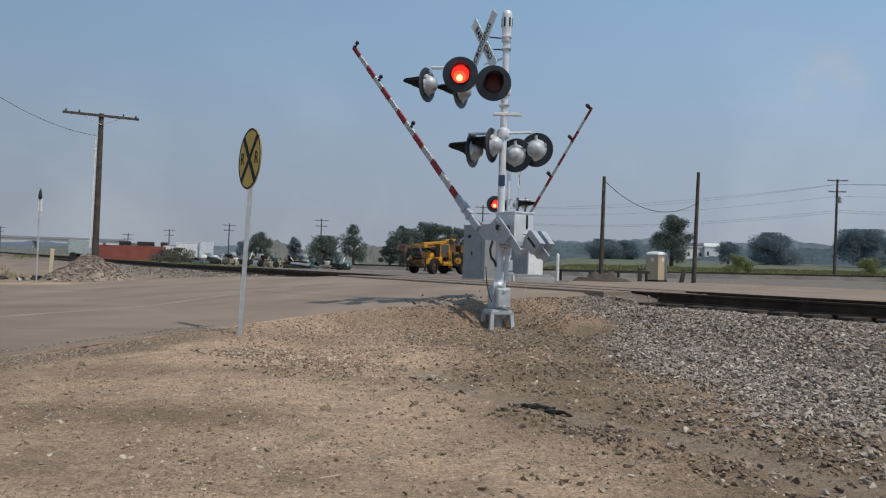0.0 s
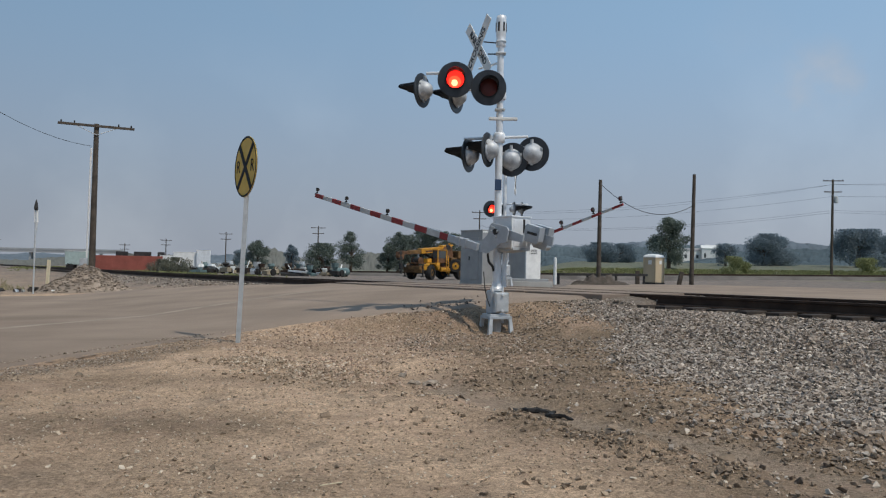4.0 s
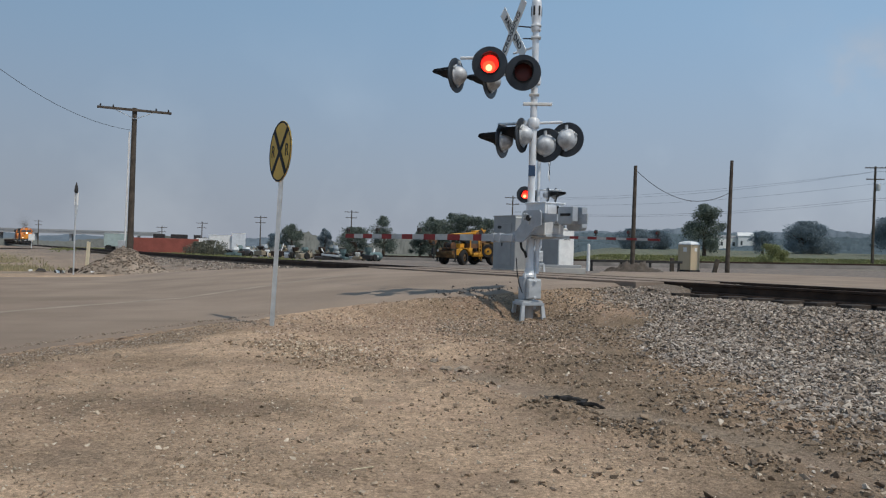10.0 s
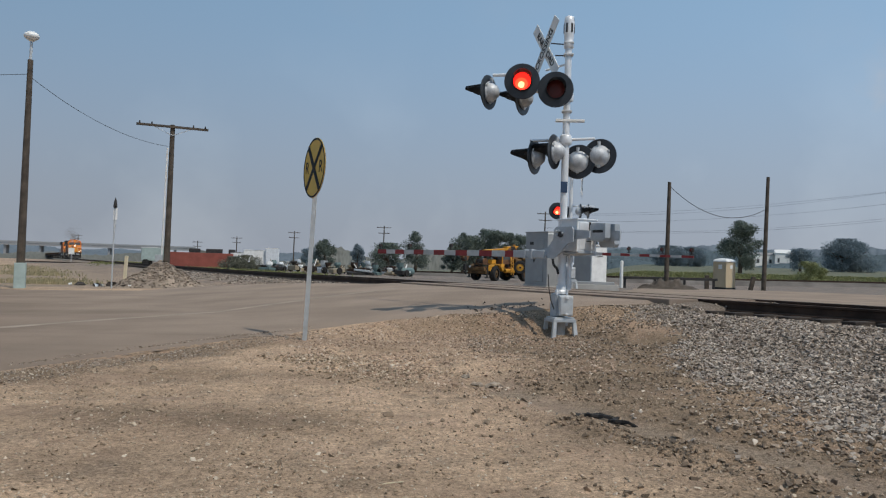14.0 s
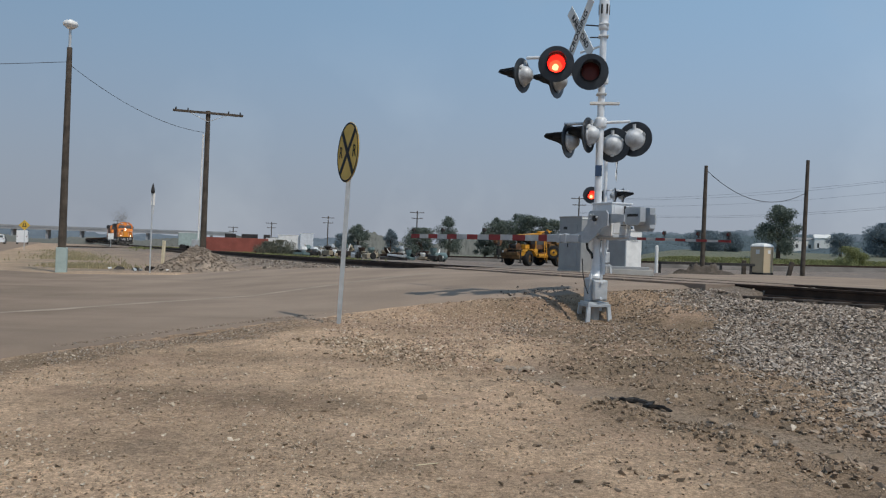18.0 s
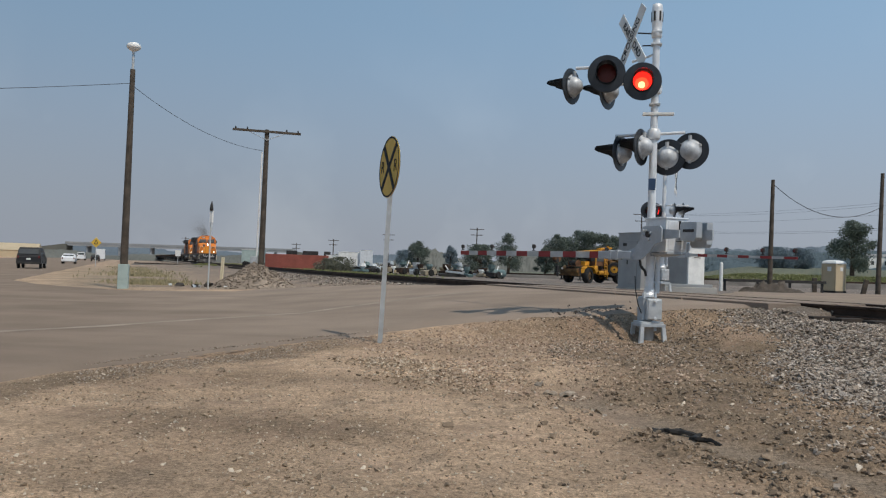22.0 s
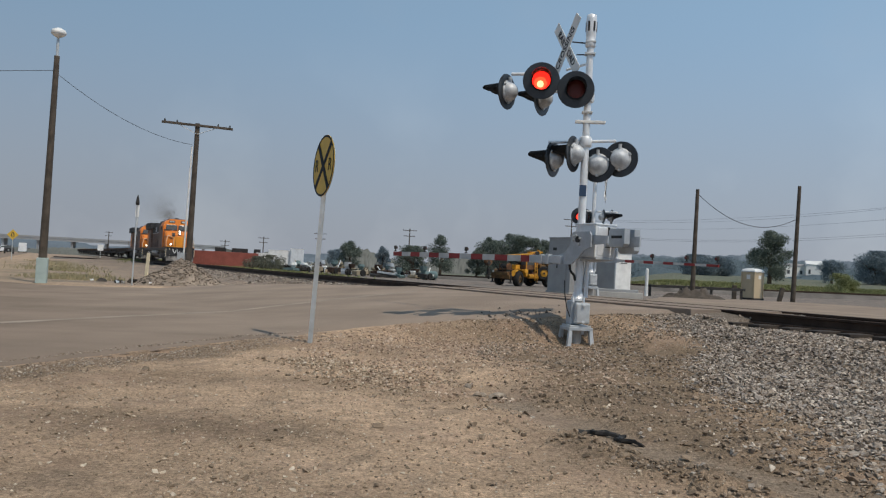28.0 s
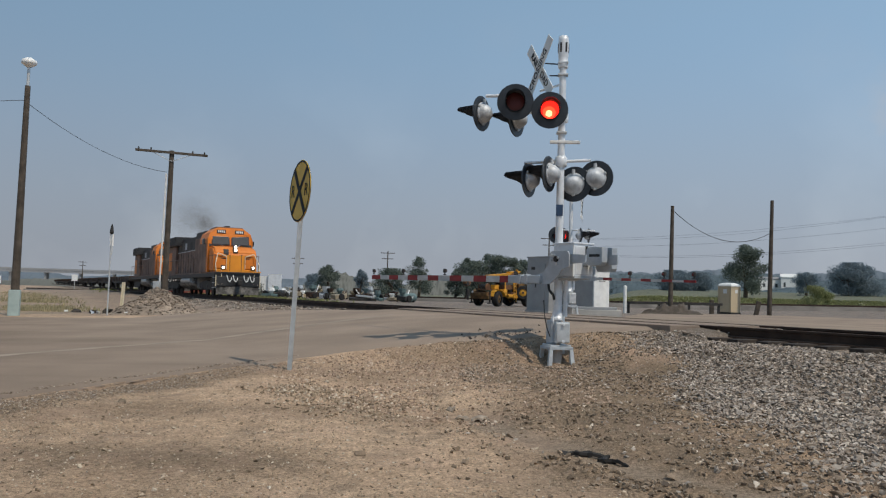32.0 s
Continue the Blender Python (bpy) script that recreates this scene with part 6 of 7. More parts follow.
def mobile_crane():
    x, y = -0.75, 66.4
    z = ground_z(x, y)
    c = thing("mobile_crane", pose(x, y, z, 0, 0, 226), "grimy yellow rough-terrain mobile crane with lowered telescopic boom", "crane")
    part("chassis", box((5.0, 1.2, 0.40), (0, 0, 0.95), bevel=0.05), "rusty", c)
    for sx in (-1.75, 1.75):
        part("axle", rod((sx, -1.0, 0.6), (sx, 1.0, 0.6), 0.13), "dark", c)
        for sy in (-1.08, 1.08):
            tyre_wheel(c, sx, sy, 0.62, 0.46, 20 if sx > 0 else 0, "crane_grime")
            fender = bmesh.new()
            for k in range(5):
                w = radians(30 + 30 * k)
                box((0.36, 0.5, 0.05), (sx + 0.74 * math.cos(w), sy, 0.60 + 0.74 * math.sin(w)), (0, 90 - math.degrees(w), 0), bm=fender)
            part("mudguard", fender, "crane" if sx > 0 and sy > 0 else "crane_grime", c)
    spare = tyre_wheel(c, -0.9, 1.2, 0.55, 0.36)
    spare.matrix_basis = pose(-0.9, 1.35, 1.16, 0, 0, -42)
    for sx in (-2.6, 2.55):
        part("outrigger_box", box((0.3, 2.1, 0.3), (sx, 0, 0.72), bevel=0.03), "crane_grime", c)
        for sy in (-1.05, 1.05):
            k = part("outrigger_jack", rod((sx, sy, 0.3), (sx, sy, 1.25), 0.07), "dark" if sx > 0 else "crane", c)
            part("jack_foot", turned([(0.2, 0.22), (0.2, 0.27), (0.08, 0.33)], 12, m=pose(sx, sy, 0)), "dark", k)
    part("bumper", box((0.12, 1.9, 0.25), (2.75, 0, 0.95), bevel=0.03), "crane_grime", c)
    for sy in (-0.7,):
        part("headlight", rod((2.8, sy, 1.12), (2.86, sy, 1.12), 0.09), "panel_white", c)
    e = part("engine_cover", box((1.3, 1.2, 0.72), (-1.85, 0, 1.5), bevel=0.06), "crane_grime", c)
    for k in range(5):
        part("grille_bar", box((1.0, 0.03, 0.05), (-1.85, 0.61, 1.3 + 0.1 * k)), "dark", e)
    part("front_deck", box((1.2, 1.1, 0.10), (1.95, 0, 1.34), bevel=0.02), "rusty", c)
    part("tool_box", box((0.55, 0.42, 0.34), (1.55, 0.55, 1.55), (0, 0, 8), 0.03), "crane", c)
    part("tool_box", box((0.40, 0.35, 0.5), (0.95, 1.02, 1.15), bevel=0.03), "crane", c)
    w = part("winch_drum", rod((2.2, -0.4, 1.55), (2.2, 0.4, 1.55), 0.2), "dark", c)
    for sy in (-0.42, 0.42):
        part("drum_flange", rod((2.2, sy - 0.02, 1.55), (2.2, sy + 0.02, 1.55), 0.28), "rusty", w)
    part("turntable", turned([(0.7, 1.15), (0.7, 1.35), (0.6, 1.4)], 20), "dark", c)
    for sy in (-0.42, 0.30):
        part("turret_plate", extrude_outline([(-1.5, 1.4), (0.7, 1.4), (0.5, 1.8), (-0.7, 2.75), (-1.5, 2.75), (-1.7, 2.0)], 0.07, m=pose(0, sy, 0)), "rusty", c, "rusty yellow turret side plate")
    part("upper_frame", box((1.5, 0.62, 0.5), (-0.6, -0.06, 1.66), bevel=0.05), "crane_grime", c)
    cab = part("cab", box((1.0, 0.62, 1.05), (0.35, 0.72, 1.90), bevel=0.05), "rusty", c, "grimy operator cab")
    for size, at in (((0.74, 0.03, 0.58), (0.35, 1.035, 2.05)), ((0.03, 0.48, 0.58), (0.865, 0.72, 2.05))):
        part("cab_window", box(size, at), "glass_dark", cab)
    for sx in (-0.16, 0.86):
        part("cab_pillar", box((0.08, 0.06, 1.05), (sx, 1.04, 1.90), bevel=0.01), "crane", cab)
    part("cab_roof", box((1.06, 0.68, 0.06), (0.35, 0.72, 2.45), bevel=0.01), "crane", cab)
    for sx in (-0.25, 0.0):
        part("ladder_rail", rod((sx, 1.25, 0.55), (sx, 1.15, 2.0), 0.035, seg=6), "crane", c)
    for k in range(4):
        part("rung", rod((-0.25, 1.24 - 0.02 * k, 0.75 + 0.3 * k), (0.0, 1.24 - 0.02 * k, 0.75 + 0.3 * k), 0.025, seg=6), "crane", c)
    part("air_tank", rod((-0.55, 1.0, 0.85), (0.55, 1.0, 0.85), 0.17), "crane", c)
    slope = 5
    lean = pose(-1.7, -0.05, 2.62, 0, slope, 0)                # along the boom, from its foot
    boom = part("boom", box((3.6, 0.46, 0.42), (1.8, 0, 0), (0, 0, 0), 0.03), "crane", c, "yellow telescopic boom", lean)
    part("boom_section", box((1.5, 0.36, 0.32), (4.2, 0, -0.02), (0, 0, 0), 0.03), "crane_grime", boom)
    part("boom_section", box((0.8, 0.28, 0.25), (5.2, 0, -0.03), (0, 0, 0), 0.03), "rusty", boom)
    head = part("boom_head", extrude_outline([(5.5, 0.18), (6.0, 0.12), (6.1, -0.2), (5.9, -0.55), (5.6, -0.5), (5.45, -0.2)], 0.34), "rusty", boom, "rusty boom head")
    for z0 in (0.0, -0.36):
        part("sheave", rod((5.85, -0.2, z0), (5.85, 0.2, z0), 0.16), "dark", head)
    for sy in (-0.236, 0.236):
        part("boom_stripe", box((2.9, 0.012, 0.15), (1.7, sy, -0.05)), "rusty", boom)
    part("hose_reel", rod((0.6, 0.26, 0.1), (0.6, 0.42, 0.1), 0.24), "dark", boom)
    part("boom_rest", box((1.3, 0.5, 0.12), (0.5, 0, 0.26), bevel=0.02), "crane", boom)
    part("work_light", turned([(0.06, 0.3), (0.10, 0.36), (0.10, 0.44), (0, 0.46)], 10, m=pose(0.2, 0.1, 0)), "crane", boom)
    part("hook_block", box((0.26, 0.26, 0.5), (5.75, 0, -1.05), (0, -slope, 0), 0.06), "dark", boom)
    part("hook", turned([(0.03, -1.65), (0.10, -1.55), (0.10, -1.42), (0.03, -1.3)], 10, m=pose(5.75, 0, 0)), "dark", boom)
    for sy in (-0.08, 0.08):
        part("hook_rope", rod((5.8, sy, -0.3), (5.76, sy, -0.85), 0.025, seg=6), "dark", boom)
    part("counterweight", box((0.55, 1.5, 0.6), (-2.15, 0, 2.1), bevel=0.06), "crane_grime", c)
    part("lift_cylinder", rod((-0.2, -0.05, 1.6), (1.5, -0.05, 2.15), 0.09), "dark", c)
    for p, q in (((-1.0, 0.5, 1.5), (0.1, 0.6, 2.3)), ((1.2, -0.3, 1.4), (2.1, 0.2, 2.0)), ((-1.4, 0.7, 1.2), (-0.3, 0.75, 1.6)), ((2.6, 0.3, 1.2), (3.1, 0.1, 1.9)), ((2.7, -0.2, 1.2), (3.4, 0.0, 1.8))):
        part("hydraulic_hose", rod(p, q, 0.035, seg=6), "dark", c)


def cabinets():
    x, y = 2.16, 40.8
    z = ground_z(x, y)
    b = thing("signal_bungalow", pose(x, y, z - 0.02, 0, 0, HEADING), "grey metal railway signal bungalow with shaded doors", "equipment hut")
    part("plinth", box((2.0, 2.1, 0.25), (0, 0, 0.1)), "concrete", b)
    part("body", box((1.9, 2.0, 2.62), (0, 0, 1.53), bevel=0.02), "bungalow", b)
    part("roof", box((1.96, 2.06, 0.06), (0, 0, 2.86), bevel=0.02), "bungalow", b)
    d = part("door", box((0.85, 0.03, 2.1), (0.2, -1.012, 1.45), bevel=0.01), "bungalow", b)
    part("door_handle", box((0.05, 0.04, 0.2), (-0.12, -1.04, 1.45)), "dark", d)
    part("vent", box((0.5, 0.02, 0.14), (-0.3, -1.015, 2.3)), "dark", b)
    part("eave_strip", box((0.03, 2.0, 0.08), (0.965, 0, 2.78)), "white", b)
    x, y = 3.78, 39.2
    z = ground_z(x, y) + 0.26
    b = thing("equipment_cabinet", pose(x, y, z, 0, 0, HEADING), "lower white railway equipment cabinet, its shaded side painted grey", "cabinet")
    part("footing", box((1.85, 1.0, 0.40), (0, 0, -0.15), bevel=0.02), "concrete", b)
    part("body", box((1.75, 0.9, 1.85), (0, 0, 0.97), bevel=0.02), "white", b)
    # grey sheet over the left face: the shade on that side, painted
    part("shade_side_panel", box((1.6, 0.02, 1.7), (0, -0.458, 1.0), bevel=0.005), "bungalow", b)
    part("roof", box((1.85, 1.0, 0.06), (0, 0, 1.93), bevel=0.01), "white", b)
    n = part("notice", box((0.012, 0.5, 0.28), (0.88, 0, 1.5)), "panel_white", b)
    for k in range(3):
        part("plain_bar", box((0.006, 0.36, 0.03), (0.888, 0, 1.58 - 0.08 * k)), "dark", n)
    x, y = 14.65, 56.2
    z = ground_z(x, y)
    p = thing("portable_toilet", pose(x, y, z, 0, 0, -50) @ Matrix.Diagonal((0.9, 0.9, 0.96, 1)), "tan portable toilet with a white roof", "portable toilet")
    part("body", box((1.08, 1.08, 1.85), (0, 0, 1.05), bevel=0.03), "tan", p)
    part("skid", box((1.2, 1.2, 0.12), (0, 0, 0.08)), "dark", p)
    part("roof", turned([(0.82, 1.95), (0.82, 2.02), (0.70, 2.13), (0.35, 2.20), (0, 2.21)], 4, m=pose(0, 0, 0, 0, 0, 45)), "white", p, "white domed roof")
    d = part("door", box((0.85, 0.03, 1.75), (0, -0.55, 1.03), bevel=0.01), "tan", p)
    part("notice", box((0.3, 0.012, 0.3), (0.05, -0.571, 1.6)), "panel_white", d)
    part("notice", box((0.012, 0.3, 0.25), (0.547, 0.1, 1.6)), "panel_white", p)
    for sx in (-0.56, 0.56):
        for sy in (-0.56, 0.56):
            part("corner_post", box((0.07, 0.07, 1.85), (sx * 0.96, sy * 0.96, 1.05), bevel=0.01), "tan", p)


def yard():
    """Containers, tanks and scrap far across the track."""
    def place(x, y):
        return ground_z(x, y)
    x, y = -35.2, 88.6
    c = thing("freight_container", pose(x, y, place(x, y), 0, 0, 21), "long dark red freight container in the yard", "container")
    part("body", box((7.2, 2.4, 1.75), (0, 0, 0.95), bevel=0.03), "brickred", c)
    for k in range(24):
        part("rib", box((0.12, 0.05, 1.6), (-3.45 + 0.3 * k, -1.21, 0.95)), "brickred", c)
    for k, (dx, w) in enumerate(((-1.6, 1.5), (0.6, 2.2), (2.6, 0.9))):
        xx, yy = x + dx * 0.93, y + 2.4 + dx * 0.36
        s = thing("scrap_stack", pose(xx, yy, place(xx, yy), 0, 0, 21), "dark stacked scrap behind the red container", "scrap", "dark stacks in the yard")
        part("lower_stack", box((w, 1.2, 1.6), (0, 0, 0.8), bevel=0.05), "dark", s)
        part("upper_stack", box((w * 0.85, 1.0, 0.75), (0.05, 0, 1.95), bevel=0.05), "dark", s)
    for x, y, l, w, h, mat, lab in ((-29.6, 91.0, 2.6, 2.2, 2.3, "white", "white box trailer in the yard"), (-27.6, 91.2, 1.5, 2.3, 2.55, "silver", "silver upright tank trailer in the yard"), (-31.5, 92.5, 2.8, 2.2, 1.9, "white", "white box trailer in the yard"), (-40.6, 88.5, 2.5, 2.2, 2.05, "lamp_base", "pale green-grey box trailer beside the red container")):
        t = thing("box_trailer", pose(x, y, place(x, y), 0, 0, 16), lab, "trailer", "trailers in the yard")
        part("body", box((l, w, h - 0.6), (0, 0, 0.6 + (h - 0.6) / 2), bevel=0.05), mat, t)
        part("roof", box((l + 0.05, w + 0.05, 0.06), (0, 0, h + 0.02), bevel=0.01), "white", t)
        for s in (-1, 1):
            part("wheel", rod((s * l * 0.3, -w / 2, 0.4), (s * l * 0.3, w / 2, 0.4), 0.4), "tyre", t)
    for x, y, s in ((-31.6, 90.2, 0.9), (-34.0, 90.4, 0.85)):
        t = thing("parked_truck", pose(x, y, place(x, y), 0, 0, 190), "white pickup truck parked in the yard", "truck", "trucks in the yard")
        part("body", box((4.4 * s, 1.7, 0.5), (0, 0, 0.75), bevel=0.08), "carpaint_white", t)
        part("cab", box((1.5, 1.6, 0.6), (0.4, 0, 1.25), bevel=0.15), "carpaint_white", t)
        part("window", box((1.2, 1.64, 0.35), (0.4, 0, 1.3), bevel=0.05), "glass_dark", t)
        for a in (-1.3, 1.3):
            part("wheel", rod((a, -0.85, 0.36), (a, 0.85, 0.36), 0.36), "tyre", t)
    x, y = -9.7, 74.4
    t = thing("storage_tank", pose(x, y, place(x, y), 0, 0, 55) @ Matrix.Scale(0.72, 4), "teal horizontal storage tank lying in the yard", "tank")
    part("shell", turned([(0, -1.3), (0.45, -1.25), (0.55, -1.1), (0.55, 1.1), (0.45, 1.25), (0, 1.3)], 18, m=pose(0, 0, 0.62, 0, 90, 0)), "tank_teal", t, smoothed=True)
    for s in (-0.7, 0.7):
        part("saddle", box((0.15, 0.9, 0.4), (s, 0, 0.18)), "dark", t)
    part("end_cap", rod((0.2, -0.56, 0.62), (0.2, -0.6, 0.62), 0.12), "white", t)
    rnd = random.Random(21)
    mats = ["junk", "white", "rust", "tank_teal", "junk", "galvanised", "dark", "rust", "junk", "tan", "mech"]
    for k in range(34):
        f = k / 33
        x, y = -25.5 + 15 * f + rnd.uniform(-.6, .6), 84.5 - 9.5 * f + rnd.uniform(-3.5, 4)
        s = thing("scrap_machine", pose(x, y, place(x, y), 0, 0, rnd.uniform(0, 180)), "old farm machinery and scrap standing in the yard", "scrap", "scrap in the yard")
        m1, m2 = rnd.choice(mats), rnd.choice(mats)
        l, h = rnd.uniform(0.8, 1.7), rnd.uniform(0.35, 0.8)
        part("frame", box((l, rnd.uniform(0.5, 1.0), h * 0.6), (0, 0, h * 0.6), (rnd.uniform(-8, 8), rnd.uniform(-8, 8), 0), 0.04), m1, s)
        part("hopper", turned([(0.12, h), (rnd.uniform(.25, .45), h + 0.3), (rnd.uniform(.2, .4), h + rnd.uniform(.35, .7))], 7, m=pose(rnd.uniform(-.4, .4), 0, 0)), m2, s)
        part("drawbar", rod((l * 0.4, 0, h * 0.5), (l * 0.5 + rnd.uniform(.3, .8), rnd.uniform(-.4, .4), h + rnd.uniform(-.1, .8)), 0.05, seg=6), rnd.choice(mats), s)
        part("wheel", turned([(0.0, -0.08), (0.3, -0.08), (0.34, 0.0), (0.3, 0.08), (0.0, 0.08)], 12, m=pose(rnd.uniform(-.4, .2), -0.5, 0.34, 90, 0, 0)), "tyre", s)
    x, y = -14.2, 75.5
    b = thing("scrap_heap", pose(x, y, place(x, y)), "flat heap of dark scrap boards", "scrap")
    part("boards", box((2.6, 1.2, 0.25), (0, 0, 0.15), (2, 1, 12), 0.03), "dark", b)
    part("boards", box((1.6, 1.0, 0.2), (0.3, 0, 0.42), (-4, 4, -15), 0.03), "galvanised", b)
    # berm with a second line of rail behind the lot
    verts, faces = [], []
    pts = [(-75, 118), (-40, 103), (-11, 89.3), (10.4, 79.8), (27.4, 80.5), (42, 80), (75, 84), (140, 95)]
    zs = [-1.1, -0.75, -0.2, 0.1, 0.30, 0.48, 0.85, 1.6]
    for (x, y), z in zip(pts, zs):
        for dy, dz in ((-2.2, -0.75), (-0.9, -0.05), (0, 0.02), (1.4, 0.0), (4.5, -0.5)):
            verts.append((x, y + dy, z + dz))
    for j in range(len(pts) - 1):
        for k in range(4):
            faces.append((j * 5 + k, (j + 1) * 5 + k, (j + 1) * 5 + k + 1, j * 5 + k + 1))
    tagged(raw_mesh("berm", verts, faces, "dark_earth", True), "low earth berm behind the lot", "berm", kind="structure")
    line = bmesh.new()
    for (p, z1), (q, z2) in zip(zip(pts, zs), list(zip(pts, zs))[1:]):
        p3, q3 = Vector((*p, z1 + 0.05)), Vector((*q, z2 + 0.05))
        d = q3 - p3
        box((d.length, 0.3, 0.24), tuple((p3 + q3) / 2), (0, -math.degrees(math.asin(d.z / d.length)), math.degrees(math.atan2(d.y, d.x))), bm=line)
    tagged(part("siding_rail", line, "rust"), "dark rusty siding rail along the berm", "rail", kind="structure")


# ---- trees, fields, distance ----
def leafy(name, x, y, half, top, seed, label, tone="leaf", clumps=16, leaves=70, leaf=0.34, trunk=True):
    """A tree with trunk, limbs and a crown of many small leaves in uneven clumps."""
    rnd = random.Random(seed)
    z = ground_z(x, y)
    height = top - z
    t = thing(name, pose(x, y, z - 0.1), label, "tree")
    if trunk:
        bm = rod((0, 0, 0), (rnd.uniform(-.2, .2), 0, height * 0.55), half * 0.09 + 0.06, half * 0.05 + 0.03, 8)
        for k in range(5):
            w = rnd.uniform(0, 6.28)
            zz = height * rnd.uniform(0.25, 0.5)
            rod((0, 0, zz), (half * 0.6 * math.cos(w), half * 0.6 * math.sin(w), zz + height * rnd.uniform(0.15, 0.35)), half * 0.04 + 0.03, 0.03, 6, bm)
        part("trunk", bm, "bark", t)
    centres = []
    for k in range(clumps):
        f = rnd.random()
        zz = height * (0.14 + 0.74 * f)
        wide = half * (0.95 - 0.55 * max(0, f - 0.35)) * rnd.uniform(0.25, 0.95)
        w = rnd.uniform(0, 6.28)
        centres.append((wide * math.cos(w), wide * math.sin(w), zz, half * rnd.uniform(0.28, 0.5)))
    centres.append((0, 0, height * 0.86, half * 0.4))
    centres.append((half * rnd.uniform(-.3, .3), 0, height * 0.93, half * 0.22))
    cs = np.array(centres)
    g = np.random.RandomState(seed)
    n = len(cs) * leaves
    pick = np.repeat(np.arange(len(cs)), leaves)
    d = g.normal(size=(n, 3))
    d /= np.linalg.norm(d, axis=1)[:, None]
    p = cs[pick, :3] + d * (cs[pick, 3:4] * g.uniform(0.45, 1.08, (n, 1))) * np.array([1, 1, 0.8])
    p[:, 2] = np.clip(p[:, 2], 0.15, height)
    u = g.normal(size=(n, 3))
    v = np.cross(u, d)
    u /= np.linalg.norm(u, axis=1)[:, None]
    v /= np.linalg.norm(v, axis=1)[:, None] + 1e-9
    s = leaf * g.uniform(0.5, 1.2, (n, 1)) * (half / 3) ** 0.4
    quad = np.stack([p - u * s, p - v * s * 0.6, p + u * s, p + v * s * 0.6], 1).reshape(-1, 3)
    crown = raw_mesh("crown", quad.tolist(), np.arange(n * 4).reshape(-1, 4).tolist(), tone)
    crown.parent = t
    return t


def build_trees():
    spots = [(-34.24, 146, 2.6, 4.6), (-30.3, 157, 1.7, 4.2), (-21.2, 138.4, 3.3, 4.1), (-17.1, 144, 2.6, 6.6), (-8.0, 134.8, 2.7, 6.2), (-4.5, 140, 3.0, 7.2), (-0.2, 138, 2.8, 6.6), (-6.4, 137, 2.5, 5.9), (-2.4, 136.5, 2.7, 6.9), (1.9, 140, 2.8, 6.4), (-9.9, 136, 1.7, 4.4),
             (37.6, 134.9, 3.5, 9.6), (56.1, 160.5, 2.7, 6.0), (66, 166, 4.6, 8.3), (70, 170, 4.6, 7.8), (82.4, 160, 5.7, 9.3), (92, 165, 5.0, 9.0), (36, 186, 4.5, 6.4), (41, 188, 4.5, 6.2), (15.5, 199, 4.0, 7.0), (20.5, 203, 4.0, 7.4), (-61.4, 242, 3.8, 3.9)]
    for k, (x, y, half, top) in enumerate(spots):
        big = k == 11
        # trees beyond 150 m take the leaf colour with more haze in it
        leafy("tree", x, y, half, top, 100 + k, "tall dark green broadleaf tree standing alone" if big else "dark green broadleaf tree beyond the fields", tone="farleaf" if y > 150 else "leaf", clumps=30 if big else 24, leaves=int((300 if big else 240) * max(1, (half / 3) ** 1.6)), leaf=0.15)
    # weeds and brush
    rnd = random.Random(4)
    for x, y, half, top, lab, tone in ((-27.5, 82.0, 2.0, 1.2, "grey-green brush beside the track", "brush"), (-29.6, 84.0, 1.6, 1.0, "grey-green brush beside the track", "brush"), (31.6, 88, 1.6, 2.5, "yellow-green bush on the verge", "bushleaf"), (33.4, 90, 1.2, 1.9, "yellow-green bush on the verge", "bushleaf"), (47.5, 90, 1.6, 2.6, "yellow-green bush on the verge", "bushleaf")):
        leafy("bush", x, y, half, top, int(abs(x) * 7), lab, tone, 16, 260, 0.10, False)
    vs, n = [], 0
    def tuft(x, y, h, wide):
        z = ground_z(x, y)
        for _ in range(3):
            w = rnd.uniform(0, 6.28)
            dx, dy = wide * math.cos(w), wide * math.sin(w)
            lx, ly = rnd.uniform(-.25, .25) * h, rnd.uniform(-.25, .25) * h
            vs.extend(((x - dx, y - dy, z - 0.03), (x + dx, y + dy, z - 0.03), (x + dx * 0.3 + lx, y + dy * 0.3 + ly, z + h), (x - dx * 0.3 + lx, y - dy * 0.3 + ly, z + h * 0.9)))
    for _ in range(26000):                                    # green verge behind the berm
        f = rnd.random()
        x = -60 + 190 * f
        y = 84 + rnd.random() ** 0.7 * 45 + (18 * (0.35 - f) if f < 0.35 else 0) * 1.6
        tuft(x, y, rnd.uniform(0.08, 0.22), rnd.uniform(0.06, 0.18))
    for _ in range(2200):                                    # strip of green past the far rail
        a, q = rnd.uniform(-120, -2), rnd.uniform(4.5, 9)
        x, y = to_xy(a, q)
        tuft(x, y, rnd.uniform(0.12, 0.35), rnd.uniform(0.04, 0.12))
    faces = [(k, k + 1, k + 2, k + 3) for k in range(0, len(vs), 4)]
    tagged(raw_mesh("weeds", vs, faces, "grass"), "yellow-green weeds and grass on the verges", "grass", kind="stuff")
    vs.clear()
    for _ in range(4500):                                    # dry grass beyond the lamp pole, between the line and the highway
        a = 9.5 - 70 * rnd.random() ** 1.6
        q = -11.2 + rnd.gauss(0, 1.3)
        x, y = to_xy(a, q)
        if road_gap(a, q) > -0.8 or noise.noise((x * .16, y * .16, 0)) + rnd.uniform(-.25, .25) < 0.02:
            continue
        tuft(x, y, rnd.uniform(0.04, 0.2), rnd.uniform(0.02, 0.06))
